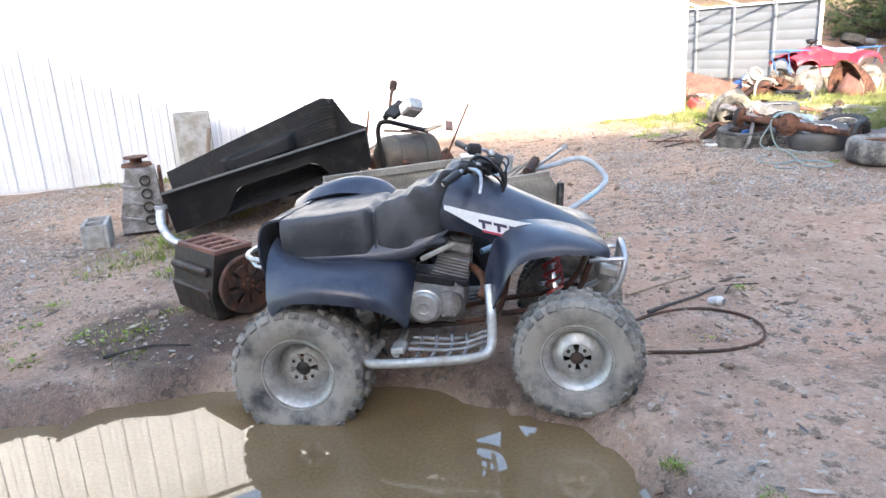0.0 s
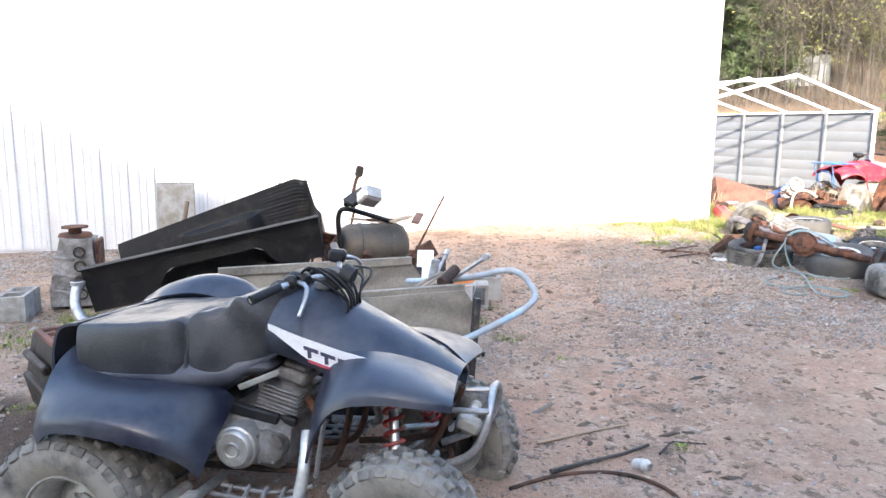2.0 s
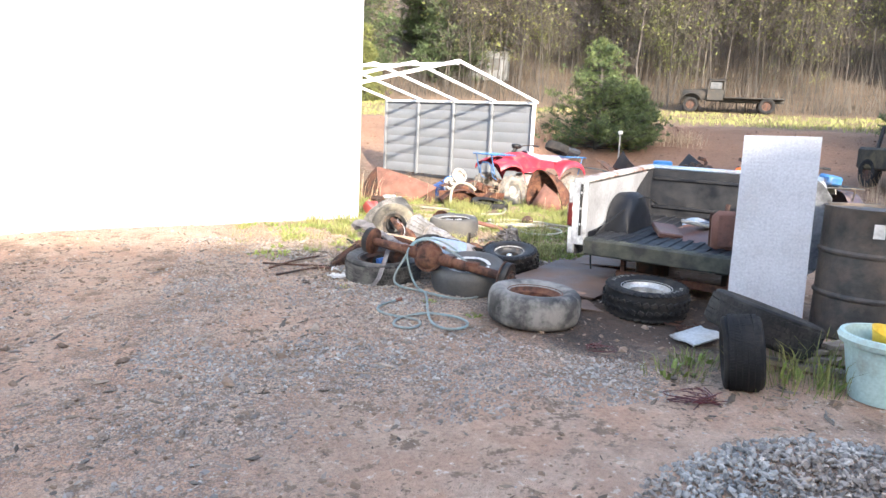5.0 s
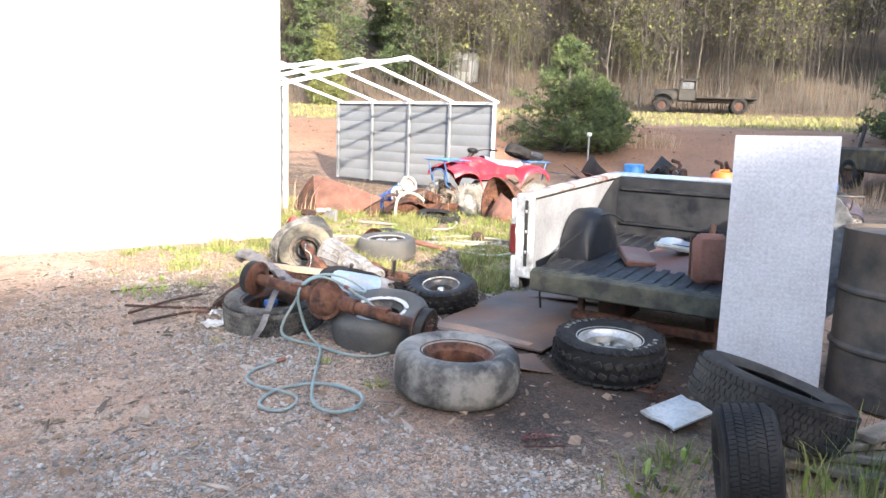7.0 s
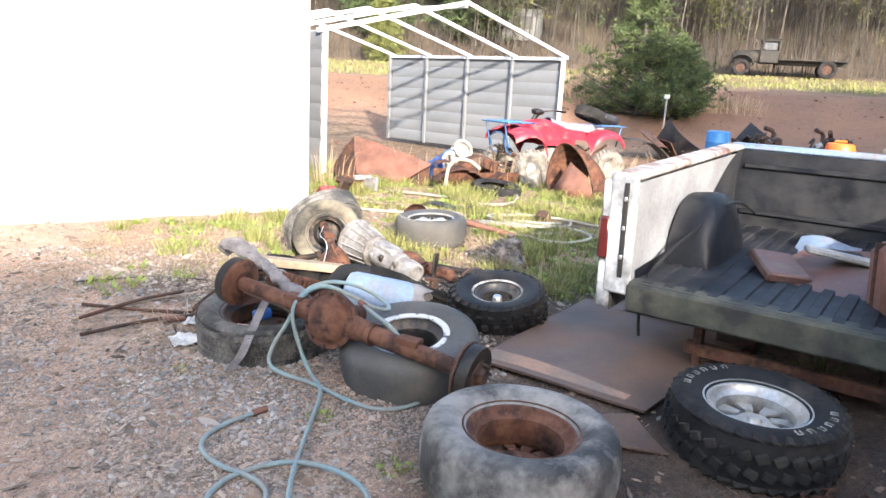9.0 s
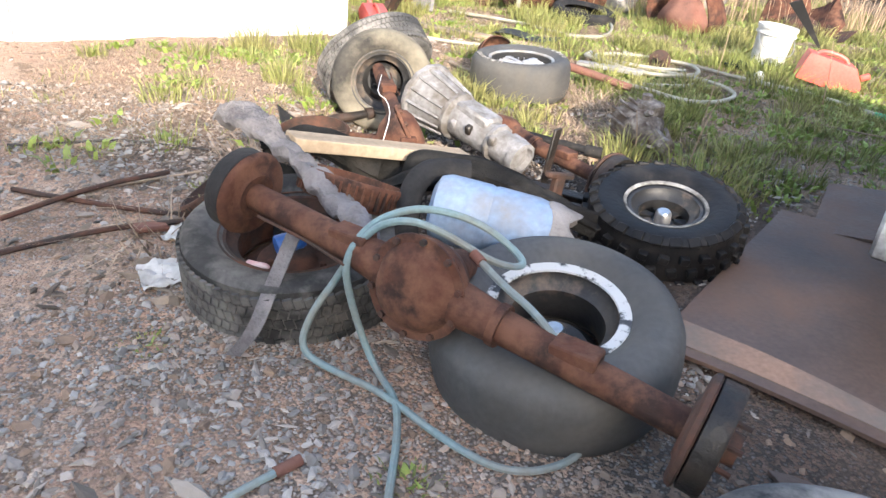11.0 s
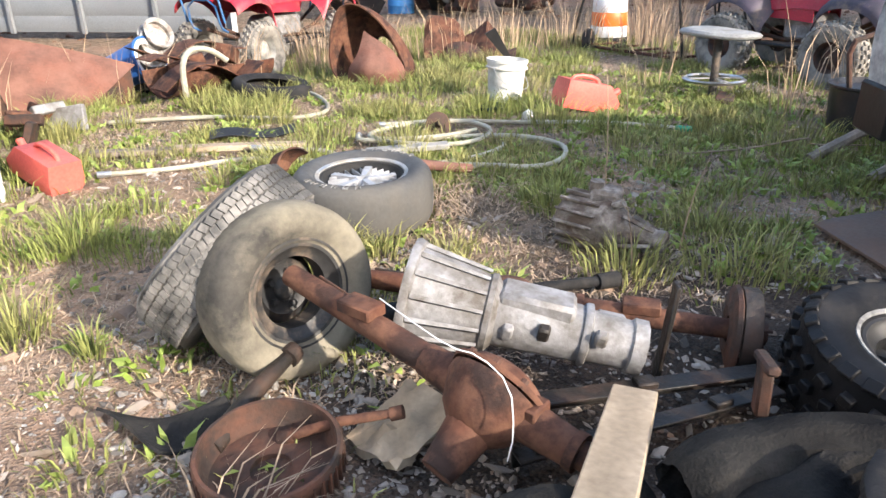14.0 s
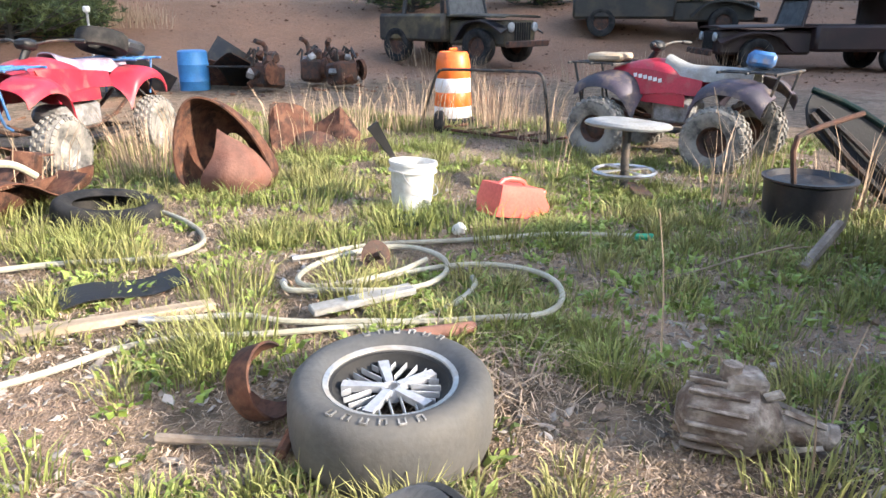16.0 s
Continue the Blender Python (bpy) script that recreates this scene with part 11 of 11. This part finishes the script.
def sticks():
    for pts, r, mt in (([(1.06, 3.90), (1.28, 4.05), (1.52, 4.22)], 0.010, dead_mat), ([(1.12, 3.62), (1.30, 3.75), (1.45, 3.85), (1.58, 3.98)], 0.013, bark), ([(1.62, 3.9), (1.70, 4.05), (1.86, 4.05)], 0.006, bark), ([(2.35, 8.75), (2.62, 8.95), (2.95, 9.08)], 0.008, dead_mat),
                       ([(2.2, 9.35), (2.6, 9.4), (2.95, 9.3)], 0.007, bark), ([(2.92, 7.05), (2.98, 7.22)], 0.006, lumber), ([(2.75, 6.3), (2.95, 6.22), (3.1, 6.35)], 0.005, dead_mat), ([(-1.7, 3.25), (-1.5, 3.4), (-1.3, 3.38)], 0.010, bark)):
        b = Mesh()
        b.tube([(x, y, land(x, y) + r) for x, y in pts], [r, r * 0.8, r * 0.4][:1] + [r * 0.6] * (len(pts) - 1), 6, smooth=0)
        solo("stick", b, mt, Matrix(), "dead stick lying on the dirt", "stick", "sticks")
    b = Mesh()
    pts = [(0.95, 3.45), (1.15, 3.62), (1.45, 3.70), (1.66, 3.52), (1.60, 3.22), (1.35, 3.10), (1.0, 3.12)]
    b.tube([(x, y, land(x, y) + 0.008) for x, y in pts], 0.008, 6, smooth=3)
    solo("old_cable", b, rust_dark, Matrix(), "dark stiff cable curving over the dirt", "cable", "old cables")
    b = Mesh()
    b.lathe([(0.02, 0), (0.028, 0.0), (0.03, 0.07), (0.012, 0.09), (0.012, 0.1)], 14)
    solo("clear_cup", b, paper_mat, at(1.50, 3.78, 0.0, 70, 0, 30), "crushed clear plastic cup on the dirt", "cup")

    for x, y, h, dx, dy in ((5.34, 9.80, 0.52, 0.05, 0.06), (4.78, 9.35, 0.22, -0.03, 0.02), (5.02, 9.30, 0.34, 0.04, -0.05), (6.4, 10.3, 0.4, -0.05, 0.03), (7.4, 9.75, 0.75, -0.10, 0.12), (7.5, 9.6, 0.6, 0.10, -0.06)):
        b = Mesh()
        z = land(x, y)
        b.tube([(x, y, z - 0.01), (x + dx * 0.4, y + dy * 0.3, z + h * 0.55), (x + dx, y + dy, z + h)], [0.004, 0.003, 0.0015], 5, smooth=1)
        solo("dry_stalk", b, straw_mat, Matrix(), "single tall dry stalk standing in the weeds", "stalk", "dry stalks")


sticks()


def pine(x, y, h, w, seed, label, mats=(needle_mat, needle_tip), size=1.0):
    rng = random.Random(seed)
    t = thing("pine_tree", at(x, y, -0.1) @ Matrix.Scale(size, 4), label, "tree", "pines")
    b = Mesh()
    b.tube([(0, 0, 0), (0.05, 0, h * 0.5), (0, 0.03, h * 0.96)], [0.10, 0.06, 0.012], 8)
    part("trunk", b, bark, t)
    limbs = Mesh()
    nv = [[], []]
    nf = [[], []]
    for k in range(150):
        f = rng.random() ** 1.15
        z = h * (0.03 + 0.90 * f)
        a = rng.uniform(0, 6.283)
        L = w / 2 * (1 - f) ** 0.80 * rng.uniform(0.55, 1.12) + 0.10
        p0 = Vector((0, 0, z))
        p1 = Vector((math.cos(a) * L, math.sin(a) * L, z + L * rng.uniform(0.05, 0.45)))
        mid = p0.lerp(p1, 0.5) + Vector((0, 0, -0.06 * L))
        limbs.tube([p0, mid, p1], [0.022, 0.014, 0.005], 4)
        for q in range(int(5 + L * 7)):
            c = p0.lerp(p1, rng.uniform(0.25, 1.05)) + Vector((rng.gauss(0, 0.10), rng.gauss(0, 0.10), rng.gauss(0.02, 0.09)))
            s = 1 if rng.random() < 0.55 else 0
            for n in range(13):
                d = Vector((rng.gauss(0, 1), rng.gauss(0, 1), rng.gauss(0.55, 0.8))).normalized() * rng.uniform(0.10, 0.20)
                sd = d.cross(Vector((rng.gauss(0, 1), rng.gauss(0, 1), rng.gauss(0, 1)))).normalized() * 0.014
                o = len(nv[s])
                nv[s] += [tuple(c - sd), tuple(c + sd), tuple(c + d)]
                nf[s].append((o, o + 1, o + 2))
    tagged(part("branchwork", limbs, bark, t), kind="stuff")
    for s in (0, 1):
        me = bpy.data.meshes.new("needles")
        me.from_pydata(nv[s], [], nf[s])
        me.materials.append(mats[s])
        o = new("needles", me)
        o.parent = t
        tagged(o, kind="stuff")


pine(13.0, 23.8, 3.6, 4.0, 1, "bushy green pine on the clay bank")
pine(14.0, 23.4, 2.2, 2.3, 2, "smaller yellow-green pine beside another")
pine(21.5, 19.0, 4.2, 4.0, 3, "dark green cedar above parked wrecks", (needle_mat, needle_mat))
pine(24.0, 16.2, 3.8, 3.6, 4, "dark green cedar above parked wrecks", (needle_mat, needle_mat))
pine(26.5, 12.0, 4.0, 3.6, 5, "dark green cedar above parked wrecks", (needle_mat, needle_mat))

for k, (a, r, size) in enumerate(((0.268, 50, 3.0), (0.288, 53, 3.3), (0.225, 62, 2.6), (0.148, 50, 2.8), (0.31, 56, 3.0))):
    pine(2 + r * math.sin(a), 3 + r * math.cos(a), 4.2, 1.9, 20 + k, "tall dark pine at the edge of the woods", (needle_mat, needle_mat), size)
pine(2 + 44 * math.sin(0.155), 3 + 44 * math.cos(0.155), 3.2, 1.5, 31, "young yellow-green tree on the terrace", (spring_mat, spring_mat), 1.5)


def tree_form(rng, leafy):
    """One bare or budding tree, 1 high: triangles of wood, twigs and leaves."""
    wood, twig, leaf = [], [], []

    def strip(p, q, r0, r1):
        d = (q - p).normalized()
        s1 = d.cross(Vector((0.3, 0.2, 1)) if abs(d.z) < 0.9 else Vector((1, 0, 0))).normalized()
        s2 = d.cross(s1)
        ring = [[c + s1 * r * math.cos(2.094 * k) + s2 * r * math.sin(2.094 * k) for k in range(3)] for c, r in ((p, r0), (q, r1))]
        for k in range(3):
            a, b, c, d = ring[0][k], ring[0][(k + 1) % 3], ring[1][(k + 1) % 3], ring[1][k]
            wood.extend((a, b, c, a, c, d))
    r0 = rng.uniform(0.0022, 0.0050)
    line = [Vector((0, 0, 0))]
    for k in range(4):
        line.append(line[-1] + Vector((rng.gauss(0, 0.012), rng.gauss(0, 0.012), 0.25)))
    for k in range(4):
        strip(line[k], line[k + 1], r0 * (1 - k * 0.23), r0 * (1 - (k + 1) * 0.23) + 0.0006)
    for k in range(24):
        f = rng.uniform(0.20, 0.98) * 4
        i = min(3, int(f))
        base = line[i].lerp(line[i + 1], f - i)
        a, L = rng.uniform(0, 6.283), rng.uniform(0.08, 0.20) * (1.2 - f * 0.17)
        end = base + Vector((math.cos(a) * L, math.sin(a) * L, L * rng.uniform(0.5, 1.4)))
        strip(base, end, r0 * 0.30, 0.0007)
        for q in range(22):
            c = base.lerp(end, rng.uniform(0.25, 1.15)) + Vector((rng.gauss(0, 0.02), rng.gauss(0, 0.02), rng.gauss(0, 0.02)))
            if rng.random() < leafy:
                for j in range(2):
                    s = rng.uniform(0.006, 0.014)
                    cc = c + Vector((rng.gauss(0, 0.018), rng.gauss(0, 0.018), rng.gauss(0, 0.018)))
                    d = Vector((rng.gauss(0, 1), rng.gauss(0, 1), rng.gauss(0, 1))).normalized() * s
                    e = d.cross(Vector((rng.gauss(0, 1), rng.gauss(0, 1), 1))).normalized() * s * 0.8
                    leaf.extend((cc - e, cc + e, cc + d))
            else:
                d = Vector((rng.gauss(0, 0.6), rng.gauss(0, 0.6), rng.uniform(0.2, 1))).normalized() * rng.uniform(0.03, 0.08)
                e = d.cross(Vector((rng.gauss(0, 1), rng.gauss(0, 1), 1))).normalized() * 0.0014
                twig.extend((c - e, c + e, c + d))
    return [np.array([tuple(v) for v in part_] or [(0, 0, 0)] * 3, float) for part_ in (wood, twig, leaf)]


def woods():
    rng = random.Random(9)
    forms = [tree_form(rng, 0.10) for k in range(9)] + [tree_form(rng, 0.34) for k in range(3)] + [tree_form(rng, 0.75) for k in range(3)]
    out = [[], [], []]
    n = 0
    while n < 1950:
        a = rng.uniform(-0.40, 1.95)
        r = 46.5 + 36 * rng.random() ** 1.25
        x, y = 2 + r * math.sin(a), 3 + r * math.cos(a)
        if r < 53 and noise.noise((x * 0.15, y * 0.15, 4)) < -0.15:
            continue
        if 0.165 < a < 0.262 and rng.random() < (0.93 if a > 0.185 else 0.6):
            continue
        n += 1
        u = rng.random()
        k = rng.randrange(9) if u < 0.70 else 9 + rng.randrange(3) if u < 0.92 else 12 + rng.randrange(3)
        h = rng.uniform(8, 15) if u < 0.93 else rng.uniform(5, 9)
        if rng.random() < 0.25:
            h = rng.uniform(3, 6)
        w = h * rng.uniform(0.9, 1.3)
        t = rng.uniform(0, 6.283)
        ca, sa = math.cos(t) * w, math.sin(t) * w
        lx, ly = rng.gauss(0, 0.03) * h, rng.gauss(0, 0.03) * h
        turn = np.array([[ca, -sa, lx], [sa, ca, ly], [0, 0, h]])
        for o, form in zip(out, forms[k]):
            if len(form) > 3:
                o.append(form @ turn.T + np.array((x, y, land(x, y) - 0.2)))
    # brushwood at the foot of the trees
    brush = []
    for k in range(5200):
        a, r = rng.uniform(-0.35, 1.95), 45.5 + 14 * rng.random() ** 1.5
        x, y = 2 + r * math.sin(a), 3 + r * math.cos(a)
        z = land(x, y)
        dx, dy = rng.gauss(0, 0.4), rng.gauss(0, 0.4)
        brush += [(x - 0.02, y + 0.015, z), (x + 0.02, y - 0.015, z), (x + dx, y + dy, z + rng.uniform(0.6, 2.6))]
    out[1].append(np.array(brush))
    for (nm, mt, lab), o in zip((("tree_trunks", bark, "bare grey-brown trunks and limbs of a hillside wood"), ("tree_twigs", twig_mat, "brown twigs of leafless trees"), ("tree_buds", spring_mat, "yellow-green spring leaves on hillside trees")), out):
        v = np.concatenate(o)
        me = bpy.data.meshes.new(nm)
        me.vertices.add(len(v))
        me.vertices.foreach_set("co", v.ravel())
        me.loops.add(len(v))
        me.loops.foreach_set("vertex_index", np.arange(len(v)))
        me.polygons.add(len(v) // 3)
        me.polygons.foreach_set("loop_start", np.arange(0, len(v), 3))
        me.update(calc_edges=True)
        me.materials.append(mt)
        tagged(new(nm, me), lab, "trees", "", "stuff")


woods()
